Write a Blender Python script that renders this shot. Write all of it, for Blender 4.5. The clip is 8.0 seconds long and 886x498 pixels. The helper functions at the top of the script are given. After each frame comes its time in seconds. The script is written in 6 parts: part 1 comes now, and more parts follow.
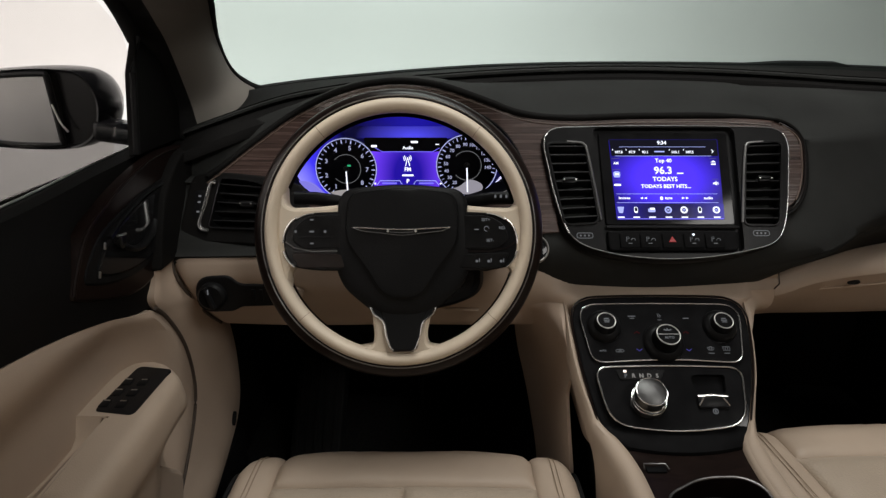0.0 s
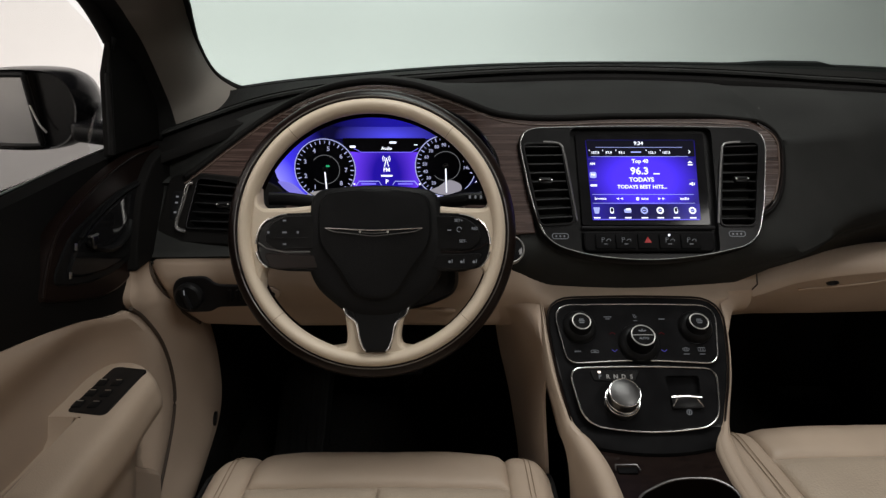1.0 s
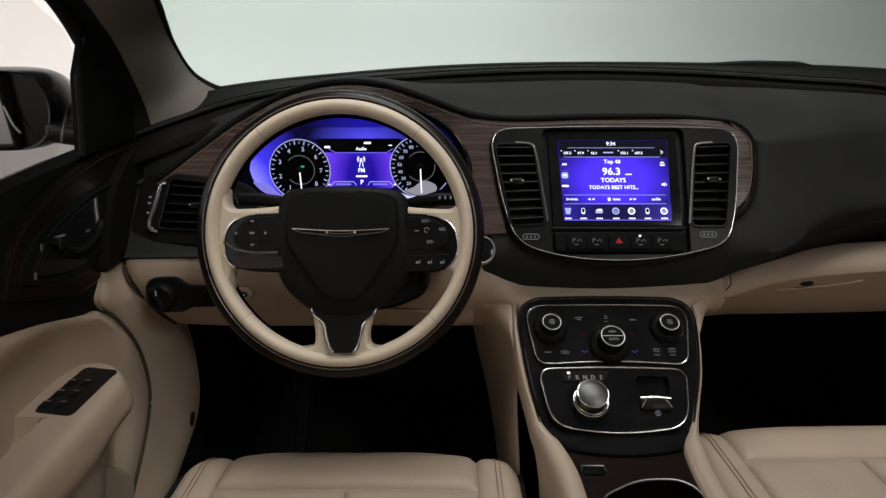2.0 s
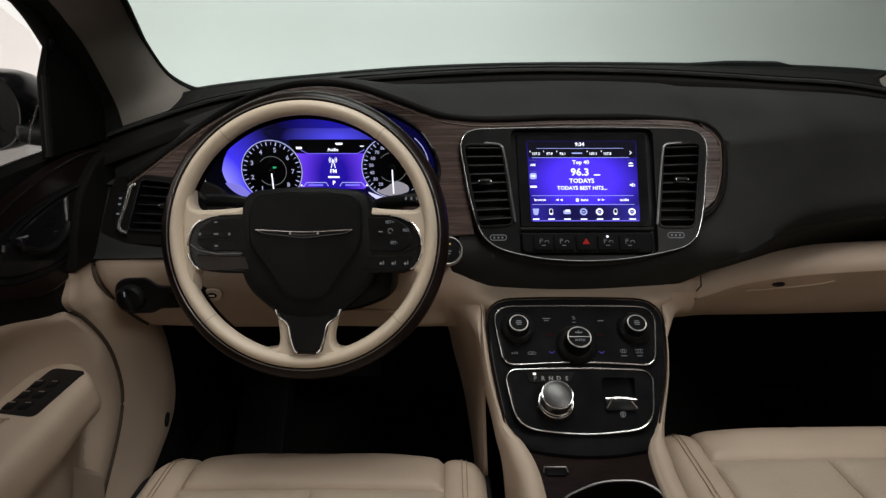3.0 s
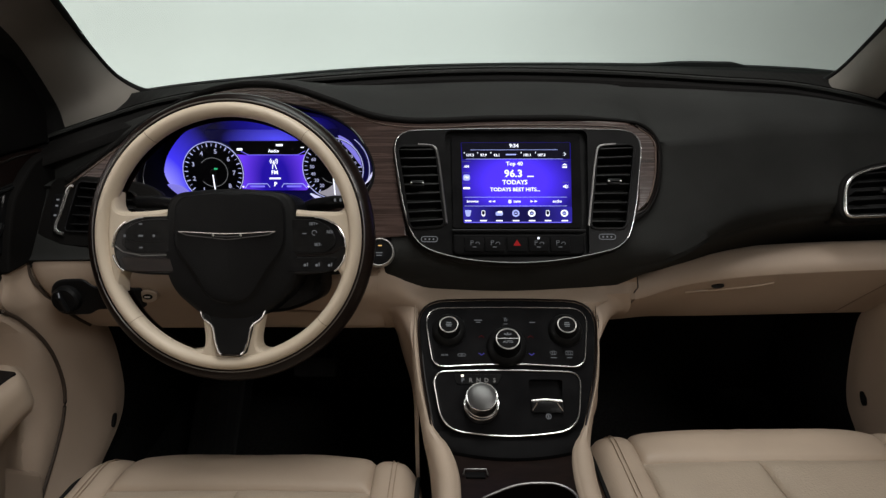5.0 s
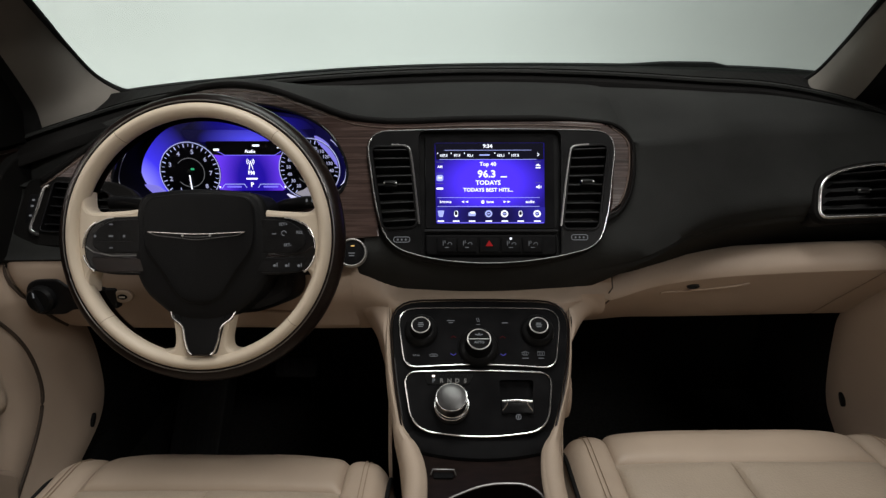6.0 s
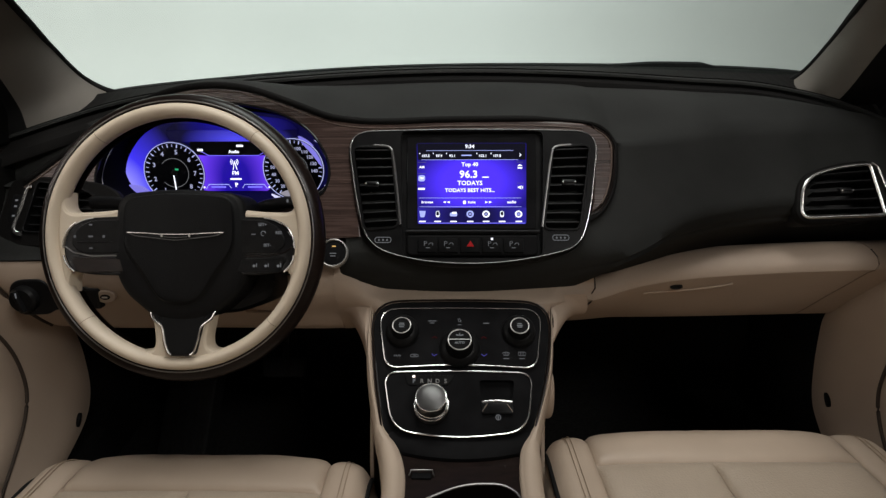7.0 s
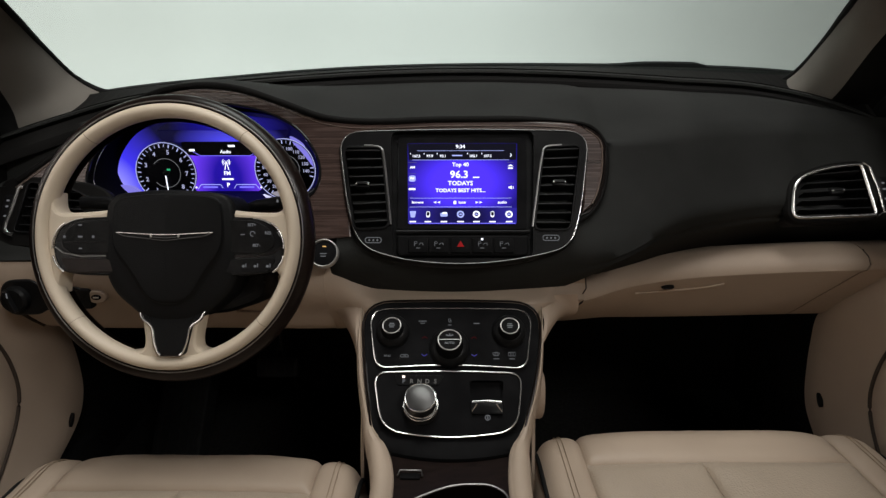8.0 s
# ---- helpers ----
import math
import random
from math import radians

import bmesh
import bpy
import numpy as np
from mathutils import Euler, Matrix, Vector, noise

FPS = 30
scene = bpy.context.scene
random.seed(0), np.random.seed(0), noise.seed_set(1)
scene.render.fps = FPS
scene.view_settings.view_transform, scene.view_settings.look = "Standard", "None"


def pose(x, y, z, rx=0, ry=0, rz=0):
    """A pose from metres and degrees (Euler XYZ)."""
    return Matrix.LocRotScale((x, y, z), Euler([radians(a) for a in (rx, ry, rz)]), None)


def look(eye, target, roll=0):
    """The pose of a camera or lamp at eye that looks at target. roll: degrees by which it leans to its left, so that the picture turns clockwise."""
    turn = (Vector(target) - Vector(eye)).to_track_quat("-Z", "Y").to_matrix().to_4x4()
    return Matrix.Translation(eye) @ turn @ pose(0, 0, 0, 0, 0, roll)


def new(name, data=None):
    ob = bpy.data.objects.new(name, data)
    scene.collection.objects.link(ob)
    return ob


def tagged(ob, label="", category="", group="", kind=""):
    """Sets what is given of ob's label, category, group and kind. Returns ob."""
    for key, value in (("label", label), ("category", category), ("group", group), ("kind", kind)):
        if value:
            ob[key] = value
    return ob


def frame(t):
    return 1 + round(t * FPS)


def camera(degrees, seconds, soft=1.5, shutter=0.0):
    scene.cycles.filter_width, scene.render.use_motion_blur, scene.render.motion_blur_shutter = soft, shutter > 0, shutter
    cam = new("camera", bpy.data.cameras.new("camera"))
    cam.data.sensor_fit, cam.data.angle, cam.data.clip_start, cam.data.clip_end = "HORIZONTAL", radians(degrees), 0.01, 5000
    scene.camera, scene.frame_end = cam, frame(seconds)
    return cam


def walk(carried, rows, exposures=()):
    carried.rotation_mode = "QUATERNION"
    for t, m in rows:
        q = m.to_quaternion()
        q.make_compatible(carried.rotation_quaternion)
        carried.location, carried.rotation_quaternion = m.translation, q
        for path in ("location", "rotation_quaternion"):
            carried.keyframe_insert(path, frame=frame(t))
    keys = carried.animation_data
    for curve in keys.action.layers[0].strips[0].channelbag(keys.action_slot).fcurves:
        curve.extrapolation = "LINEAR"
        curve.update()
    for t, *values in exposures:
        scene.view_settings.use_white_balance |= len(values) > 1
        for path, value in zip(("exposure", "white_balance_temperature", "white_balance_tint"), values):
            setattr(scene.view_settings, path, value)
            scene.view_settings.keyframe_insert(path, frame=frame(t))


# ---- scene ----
cam = camera(75.4, 8.0, 1.4)
METRES, EYE, TILT, LEAN, TURN = 0.333, 1.16, -21.0, 0.0, 0.0
ROWS = [
    (0.0, 0.0, 0.0, 0.0, -0.0, 0.0, -0.0),
    (0.5, 0.0558, 0.0005, 0.004, 0.08, -0.06, -0.0),
    (1.0, 0.1178, 0.0005, 0.0046, 0.16, -0.04, -0.01),
    (1.5, 0.1846, 0.0012, 0.0061, 0.23, -0.05, -0.03),
    (3.0, 0.4113, 0.0053, 0.0107, 0.5, -0.03, 0.01),
    (3.5, 0.4931, 0.0063, 0.0133, 0.55, -0.05, 0.01),
    (4.0, 0.5822, 0.0075, 0.0144, 0.62, -0.04, 0.0),
    (4.5, 0.6613, 0.009, 0.0181, 0.72, -0.08, -0.0),
    (6.0, 0.8657, 0.0117, 0.0229, 1.0, -0.1, -0.04),
    (6.5, 0.9182, 0.0122, 0.0244, 1.04, -0.11, -0.05),
    (7.0, 0.9532, 0.0133, 0.0245, 1.08, -0.1, -0.05),
    (7.5, 0.9818, 0.0136, 0.0263, 1.11, -0.13, -0.05),
    (8.0, 0.9994, 0.0143, 0.0268, 1.14, -0.13, -0.05),
]
walk(cam, [(t, pose(-0.32, 0, EYE, TILT, LEAN, TURN) @ pose(METRES * x, METRES * y, METRES * z, 90 + pitch, roll, yaw)) for t, x, y, z, yaw, pitch, roll in ROWS], [(0.0, 0.0)])

# ---- light ----
world = bpy.data.worlds.new("studio_air")
scene.world = world
world.use_nodes = True
world.node_tree.nodes["Background"].inputs[0].default_value = (0.9, 0.95, 1.0, 1)
world.node_tree.nodes["Background"].inputs[1].default_value = 0.075


def softbox(name, eye, target, sx, sy, watts, colour):
    lamp = bpy.data.lights.new(name, "AREA")
    lamp.shape, lamp.size, lamp.size_y, lamp.energy, lamp.color = "RECTANGLE", sx, sy, watts, colour
    ob = new(name, lamp)
    ob.matrix_world = look(eye, target)
    return ob


# The wall lamps are unseen, added to brighten the backdrop and mirrored rear wall.
softbox("added_wall_light", (-0.6, 4.6, 4.6), (-0.6, 9.0, 1.6), 4.0, 1.5, 360, (1.0, 1.0, 1.0))
softbox("added_wall_light_left", (-4.6, 2.0, 4.6), (-10.0, 3.6, 1.8), 4.5, 1.5, 600, (1.0, 0.97, 0.96))
softbox("studio_softbox_rear_right", (2.4, -2.4, 4.4), (-0.1, 0.72, 0.9), 1.6, 0.9, 68, (1.0, 0.97, 0.93))
softbox("studio_softbox_left", (-3.6, -0.65, 3.35), (-0.5, 0.85, 0.92), 2.0, 1.4, 21, (1.0, 0.97, 0.94))
softbox("added_wall_light_rear", (-5.0, -5.0, 4.6), (-7.5, -9.0, 1.8), 3.0, 1.2, 470, (1.0, 0.96, 0.92))
softbox("studio_softbox_overhead", (0.2, 1.02, 4.3), (0.0, 0.8, 0.8), 2.6, 1.0, 96, (1.0, 0.98, 0.95))


# ---- materials ----
def material(name, base, rough=0.5, metal=0.0, vary=0.12, vscale=9.0, bump=0.0, bscale=900.0, coat=0.0, stretch=(1, 1, 1), spec=0.5, dark=None):
    m = bpy.data.materials.new(name)
    m.use_nodes = True
    nt = m.node_tree
    b = nt.nodes["Principled BSDF"]
    b.inputs["Roughness"].default_value, b.inputs["Metallic"].default_value = rough, metal
    b.inputs["Coat Weight"].default_value = coat
    b.inputs["Coat Roughness"].default_value = 0.06
    b.inputs["Specular IOR Level"].default_value = spec
    tc = nt.nodes.new("ShaderNodeTexCoord")
    mp = nt.nodes.new("ShaderNodeMapping")
    mp.inputs["Scale"].default_value = stretch
    nt.links.new(tc.outputs["Object"], mp.inputs["Vector"])
    n1 = nt.nodes.new("ShaderNodeTexNoise")
    n1.inputs["Scale"].default_value, n1.inputs["Detail"].default_value = vscale, 6
    nt.links.new(mp.outputs["Vector"], n1.inputs["Vector"])
    ramp = nt.nodes.new("ShaderNodeValToRGB")
    lo = dark or tuple(c * (1 - vary) for c in base)
    hi = base if dark else tuple(min(1, c * (1 + vary)) for c in base)
    ramp.color_ramp.elements[0].position, ramp.color_ramp.elements[1].position = 0.32, 0.68
    ramp.color_ramp.elements[0].color, ramp.color_ramp.elements[1].color = (*lo, 1), (*hi, 1)
    nt.links.new(n1.outputs["Fac"], ramp.inputs["Fac"])
    nt.links.new(ramp.outputs["Color"], b.inputs["Base Color"])
    mr = nt.nodes.new("ShaderNodeMapRange")
    mr.inputs["To Min"].default_value, mr.inputs["To Max"].default_value = max(0.02, rough * 0.85), min(1, rough * 1.15)
    nt.links.new(n1.outputs["Fac"], mr.inputs["Value"])
    nt.links.new(mr.outputs["Result"], b.inputs["Roughness"])
    if bump:
        n2 = nt.nodes.new("ShaderNodeTexVoronoi")
        n2.inputs["Scale"].default_value = bscale
        nt.links.new(tc.outputs["Object"], n2.inputs["Vector"])
        bp = nt.nodes.new("ShaderNodeBump")
        bp.inputs["Strength"].default_value, bp.inputs["Distance"].default_value = bump, 0.0006
        nt.links.new(n2.outputs["Distance"], bp.inputs["Height"])
        nt.links.new(bp.outputs["Normal"], b.inputs["Normal"])
    return m


def glowing(name, colour, strength, rim=None, centre=(0, 0, 0), size=(1, 1, 1), edge=(0.55, 1.05), mid=None):
    """A lit display, or light put into a surface's colour: colour in the middle, rim colour towards its edge."""
    m = bpy.data.materials.new(name)
    m.use_nodes = True
    nt = m.node_tree
    b = nt.nodes["Principled BSDF"]
    b.inputs["Base Color"].default_value = (0.01, 0.01, 0.012, 1)
    b.inputs["Roughness"].default_value = 0.15
    b.inputs["Specular IOR Level"].default_value = 0.08
    b.inputs["Emission Strength"].default_value = strength
    b.inputs["Emission Color"].default_value = (*colour, 1)
    if rim:
        tc = nt.nodes.new("ShaderNodeTexCoord")
        mp = nt.nodes.new("ShaderNodeMapping")
        mp.vector_type = "TEXTURE"
        mp.inputs["Location"].default_value, mp.inputs["Scale"].default_value = centre, size
        ln = nt.nodes.new("ShaderNodeVectorMath")
        ln.operation = "LENGTH"
        ramp = nt.nodes.new("ShaderNodeValToRGB")
        ramp.color_ramp.elements[0].position, ramp.color_ramp.elements[1].position = edge[0] / 2, edge[1] / 2
        ramp.color_ramp.elements[0].color, ramp.color_ramp.elements[1].color = (*colour, 1), (*rim, 1)
        if mid:
            ramp.color_ramp.elements.new(edge[0] * 0.28 + edge[1] * 0.22).color = (*mid, 1)
        half = nt.nodes.new("ShaderNodeMath")
        half.operation = "MULTIPLY"
        half.inputs[1].default_value = 0.5
        nt.links.new(tc.outputs["Object"], mp.inputs["Vector"])
        nt.links.new(mp.outputs["Vector"], ln.inputs[0])
        nt.links.new(ln.outputs["Value"], half.inputs[0])
        nt.links.new(half.outputs[0], ramp.inputs["Fac"])
        nt.links.new(ramp.outputs["Color"], b.inputs["Emission Color"])
    return m


def pane(name, tint, gloss=0.02):
    m = bpy.data.materials.new(name)
    m.use_nodes = True
    nt = m.node_tree
    nt.nodes.remove(nt.nodes["Principled BSDF"])
    out = nt.nodes["Material Output"]
    mix, tr, gl = (nt.nodes.new("ShaderNode" + k) for k in ("MixShader", "BsdfTransparent", "BsdfGlossy"))
    tr.inputs["Color"].default_value = (*tint, 1)
    gl.inputs["Roughness"].default_value = 0.02
    mix.inputs[0].default_value = gloss
    nt.links.new(tr.outputs[0], mix.inputs[1])
    nt.links.new(gl.outputs[0], mix.inputs[2])
    nt.links.new(mix.outputs[0], out.inputs["Surface"])
    return m


BEIGE = material("beige_leather", (0.445, 0.355, 0.272), 0.52, vary=0.06, vscale=7, bump=0.25, bscale=700)
BEIGE_TRIM = material("beige_moulded_trim", (0.43, 0.335, 0.258), 0.6, vary=0.06, vscale=6, bump=0.2, bscale=900)
WHEEL_LEATHER = material("cream_wheel_leather", (0.66, 0.565, 0.44), 0.5, vary=0.05, vscale=8, bump=0.25, bscale=900)
SEAM = material("dark_seam", (0.05, 0.035, 0.025), 0.7)
THREAD = material("tan_thread", (0.34, 0.26, 0.185), 0.7)
SOFT = material("black_soft_touch", (0.0250, 0.0258, 0.0244), 0.75, vary=0.18, vscale=11, bump=0.35, bscale=800, spec=0.10)
VINYL = material("black_door_vinyl", (0.0068, 0.0064, 0.0060), 0.68, vary=0.18, vscale=11, bump=0.35, bscale=800, spec=0.09)
PLASTIC = material("black_plastic", (0.009, 0.009, 0.0095), 0.38, vary=0.2, vscale=25, bump=0.15, bscale=1200, spec=0.15)
PIANO = material("gloss_black", (0.0105, 0.0105, 0.011), 0.07, vary=0.2, vscale=30, spec=0.15)
BLACKSATIN = material("satin_black", (0.0088, 0.0088, 0.0090), 0.34, vary=0.2, vscale=40, spec=0.09)
CAP = material("matt_black_cap", (0.007, 0.007, 0.0073), 0.55, vary=0.2, vscale=60, spec=0.03)
HOODBLACK = material("matt_hood_black", (0.0022, 0.0022, 0.0024), 0.8, vary=0.2, vscale=40, spec=0.03)
KNOBTOP = material("brushed_knob_metal", (0.11, 0.109, 0.107), 0.42, 1.0, vary=0.10, vscale=60)
CHROME = material("chrome", (0.80, 0.79, 0.77), 0.24, 1.0, vary=0.02, vscale=60)
SATIN = material("satin_metal", (0.70, 0.69, 0.66), 0.38, 1.0, vary=0.02, vscale=30)
HUB_SKIN = material("black_hub_skin", (0.0070, 0.0073, 0.0076), 0.48, vary=0.15, vscale=12, bump=0.3, bscale=800, spec=0.13)
RING = material("satin_ring_metal", (0.62, 0.61, 0.59), 0.55, 1.0, vary=0.04, vscale=40)
STRIP = material("dark_satin_strip", (0.24, 0.235, 0.23), 0.42, 1.0, vary=0.03, vscale=30)
KNOB = material("satin_knob_metal", (0.12, 0.119, 0.116), 0.30, 1.0, vary=0.02, vscale=30)
WOOD = material("brown_open_grain_wood", (0.080, 0.049, 0.040), 0.27, dark=(0.026, 0.0153, 0.0125), vscale=1.0, stretch=(9, 60, 420), bump=0.0, spec=0.7)
SLATS = material("vent_slat_plastic", (0.0105, 0.0105, 0.011), 0.42, vary=0.2, vscale=25, spec=0.14)
WOODLIP = material("pale_wood_edge", (0.13, 0.094, 0.076), 0.35, vary=0.15, vscale=60, spec=0.4)
WOODRIM = material("dark_brown_rim_wood", (0.013, 0.0072, 0.0056), 0.3, dark=(0.0060, 0.0035, 0.0029), vscale=3.0, stretch=(20, 60, 200), spec=0.25)
CARPET = material("black_carpet", (0.014, 0.0135, 0.013), 0.95, vary=0.4, vscale=160, bump=0.8, bscale=500, spec=0.05)
RUBBER = material("black_rubber", (0.011, 0.011, 0.011), 0.7, vary=0.2, vscale=60, spec=0.1)
CLOTH = material("warm_grey_pillar_cloth", (0.145, 0.131, 0.113), 0.85, vary=0.07, vscale=14, bump=0.4, bscale=1100)
HEADLINER = material("grey_headliner", (0.07, 0.065, 0.06), 0.9, vary=0.06, vscale=18, bump=0.4, bscale=900)
PAINT = material("black_car_paint", (0.006, 0.006, 0.007), 0.22, spec=0.25)
MIRROR = material("mirror_silver", (0.86, 0.87, 0.87), 0.015, 1.0, vary=0.01)
STUDIO_WALL = material("studio_wall_paint", (0.74, 0.73, 0.71), 0.85, vary=0.03, vscale=0.5, bump=0.1, bscale=60)
STUDIO_FLOOR = material("studio_grey_floor", (0.105, 0.10, 0.095), 0.5, vary=0.06, vscale=0.8, bump=0.1, bscale=80)
WINDSHIELD = pane("green_tinted_glass", (0.80, 0.86, 0.84))
SIDEGLASS = pane("clear_side_glass", (0.96, 0.94, 0.93))
BLUE_UI = glowing("display_blue", (0.075, 0.030, 1.0), 1.15, (0.010, 0.004, 0.20), (0.024, 0.8755, 0.945), (0.090, 0.5, 0.052), (0.5, 1.02))
BLUE_CLUSTER = glowing("cluster_display_blue", (0.016, 0.005, 0.36), 1.0, (0.17, 0.05, 1.0), (-0.381, 0.976, 0.922), (0.064, 0.5, 0.10), (0.35, 1.0))
# Bowl and visor: blue light and its fading are painted as emission.
BLUE_RING = glowing("cluster_bowl_painted_glow", (0.42, 0.40, 1.0), 1.1, (0.002, 0.0015, 0.03), (-0.597, 0.97, 0.890), (0.080, 0.5, 0.100), (0.15, 1.65), (0.050, 0.036, 0.85))
BLUE_HOOD = glowing("cluster_visor_painted_glow", (0.085, 0.075, 0.95), 0.9, (0.002, 0.0015, 0.03), (-0.372, 0.98, 0.990), (0.085, 0.5, 0.030), (0.1, 1.15))
NAVY_HOOD = glowing("cluster_upper_painted_glow", (0.014, 0.009, 0.42), 0.8, (0.002, 0.0015, 0.02), (-0.37, 0.98, 1.012), (0.085, 0.5, 0.03), (0.2, 1.25))
DIAL_UI = glowing("dial_print", (0.50, 0.52, 0.78), 0.75)
TICK_UI = glowing("dial_tick", (0.55, 0.58, 1.0), 0.8)
WHITE_UI = glowing("display_white", (0.85, 0.88, 1.0), 1.5)
PALE_UI = glowing("display_pale_blue", (0.42, 0.48, 1.0), 1.1)
ICON_DIM = glowing("printed_legend", (0.55, 0.57, 0.60), 0.22)
WARM_MARK = glowing("warm_arrow_print", (0.6, 0.03, 0.03), 0.07)
COOL_MARK = glowing("cool_arrow_print", (0.18, 0.16, 0.8), 0.30)
LIT_BLUE = glowing("lit_blue_edge", (0.20, 0.17, 1.0), 1.1)
RED_UI = glowing("hazard_red", (0.8, 0.02, 0.02), 0.3)
GREEN_UI = glowing("tell_tale_green", (0.05, 0.7, 0.3), 0.6)
AMBER_UI = glowing("tell_tale_amber", (1.0, 0.6, 0.2), 0.9)
WARM_LED = glowing("selector_led", (1.0, 0.85, 0.75), 2.0)


# ---- building helpers ----
def wm(ob):
    m = ob.matrix_basis.copy()
    return wm(ob.parent) @ ob.matrix_parent_inverse @ m if ob.parent else m


def thing(name, loc, label, category, group=""):
    ob = new(name)
    ob.empty_display_size = 0.05
    ob.location = loc
    return tagged(ob, label, category, group)


def part(name, bm, mat, parent, label="", smooth=38):
    me = bpy.data.meshes.new(name)
    bmesh.ops.recalc_face_normals(bm, faces=bm.faces)
    bm.to_mesh(me)
    bm.free()
    me.polygons.foreach_set("use_smooth", [True] * len(me.polygons))
    me.set_sharp_from_angle(angle=radians(smooth))
    me.materials.append(mat)
    ob = new(name, me)
    if parent:
        ob.parent = parent
        ob.matrix_parent_inverse = wm(parent).inverted()
    return tagged(ob, label)


def fr(x, y, z, lean):
    """A frame whose u is across the car, v up a panel that leans forward by that many degrees, w towards the cabin."""
    a = radians(lean)
    return Matrix(((1, 0, 0, x), (0, math.sin(a), -math.cos(a), y), (0, math.cos(a), math.sin(a), z), (0, 0, 0, 1)))


def ease(a, b, x):
    t = min(1, max(0, (x - a) / (b - a)))
    return t * t * (3 - 2 * t)


def along(table, x):
    """A smooth value at x through the knots of a table of (x, value)."""
    xs, ys = [p[0] for p in table], [p[1] for p in table]
    if x <= xs[0]:
        return ys[0]
    if x >= xs[-1]:
        return ys[-1]
    i = max(j for j in range(len(xs) - 1) if xs[j] <= x)
    s = [(ys[j + 1] - ys[j]) / (xs[j + 1] - xs[j]) for j in range(len(xs) - 1)]

    def slope(j):
        if j == 0 or j == len(xs) - 1:
            return s[min(j, len(s) - 1)]
        return 0.5 * (s[j - 1] + s[j])
    h = xs[i + 1] - xs[i]
    t = (x - xs[i]) / h
    return ys[i] * (2 * t ** 3 - 3 * t * t + 1) + h * slope(i) * (t ** 3 - 2 * t * t + t) + ys[i + 1] * (3 * t * t - 2 * t ** 3) + h * slope(i + 1) * (t ** 3 - t * t)


def spline(pts, closed=False, n=8):
    """Catmull-Rom points through pts (tuples of any size)."""
    out, m = [], len(pts)
    for i in range(m if closed else m - 1):
        p = [np.array(pts[(i + k) % m] if closed else pts[min(max(i + k, 0), m - 1)], float) for k in (-1, 0, 1, 2)]
        for j in range(n):
            t = j / n
            out.append(tuple(0.5 * (2 * p[1] + (p[2] - p[0]) * t + (2 * p[0] - 5 * p[1] + 4 * p[2] - p[3]) * t * t + (3 * p[1] - p[0] - 3 * p[2] + p[3]) * t ** 3)))
    if not closed:
        out.append(tuple(float(c) for c in pts[-1]))
    return out


def rounded(corners, n=5):
    """A closed outline through corners (u, v, radius)."""
    out, m = [], len(corners)
    for i, (x, y, r) in enumerate(corners):
        p, a, b = Vector((x, y)), Vector(corners[i - 1][:2]), Vector(corners[(i + 1) % m][:2])
        da, db = (a - p), (b - p)
        r1 = min(r, da.length * 0.49, db.length * 0.49)
        s, e = p + da.normalized() * r1, p + db.normalized() * r1
        for k in range(n + 1):
            t = k / n
            q = s * (1 - t) ** 2 + p * 2 * t * (1 - t) + e * t * t
            out.append((q.x, q.y))
    return out


def oval(cu, cv, ru, rv, n=32):
    return [(cu + ru * math.cos(2 * math.pi * k / n), cv + rv * math.sin(2 * math.pi * k / n)) for k in range(n)]


def inset(loop, d):
    area = sum(loop[i - 1][0] * loop[i][1] - loop[i][0] * loop[i - 1][1] for i in range(len(loop)))
    s = 1 if area > 0 else -1
    out = []
    for i, p in enumerate(loop):
        a, b = Vector(loop[i - 1]), Vector(loop[(i + 1) % len(loop)])
        t = b - a
        t = t.normalized() if t.length > 1e-9 else Vector((1, 0))
        out.append((p[0] - t.y * d * s, p[1] + t.x * d * s))
    return out


def put(bm, m, p):
    return bm.verts.new(m(p) if callable(m) else m @ Vector(p))


def slab(loop, h0, h1, bevel, m, holes=()):
    """A plate with a rounded rim on the frame m, from height h0 to h1, with openings through it."""
    bm = bmesh.new()
    rings = [[put(bm, m, (*p, h)) for p in lp] for lp, h in ((loop, h0), (loop, h1 - bevel), (inset(loop, bevel * 0.35), h1 - bevel * 0.3), (inset(loop, bevel), h1))]
    n = len(loop)
    for a, b in zip(rings, rings[1:]):
        for i in range(n):
            bm.faces.new((a[i - 1], a[i], b[i], b[i - 1]))
    tops, lows = [[put(bm, m, (*p, h1)) for p in inset(loop, bevel)]], [rings[0]]
    for hole in holes:
        up, dn = [put(bm, m, (*p, h1)) for p in hole], [put(bm, m, (*p, h0)) for p in hole]
        for i in range(len(hole)):
            bm.faces.new((up[i - 1], up[i], dn[i], dn[i - 1]))
        tops.append([put(bm, m, (*p, h1)) for p in hole]), lows.append(dn)
    for group in (tops, lows):
        edges = []
        for ring in group:
            for i in range(len(ring)):
                edges.append(bm.edges.get((ring[i - 1], ring[i])) or bm.edges.new((ring[i - 1], ring[i])))
        bmesh.ops.triangle_fill(bm, use_beauty=True, use_dissolve=False, edges=edges)
    return bm


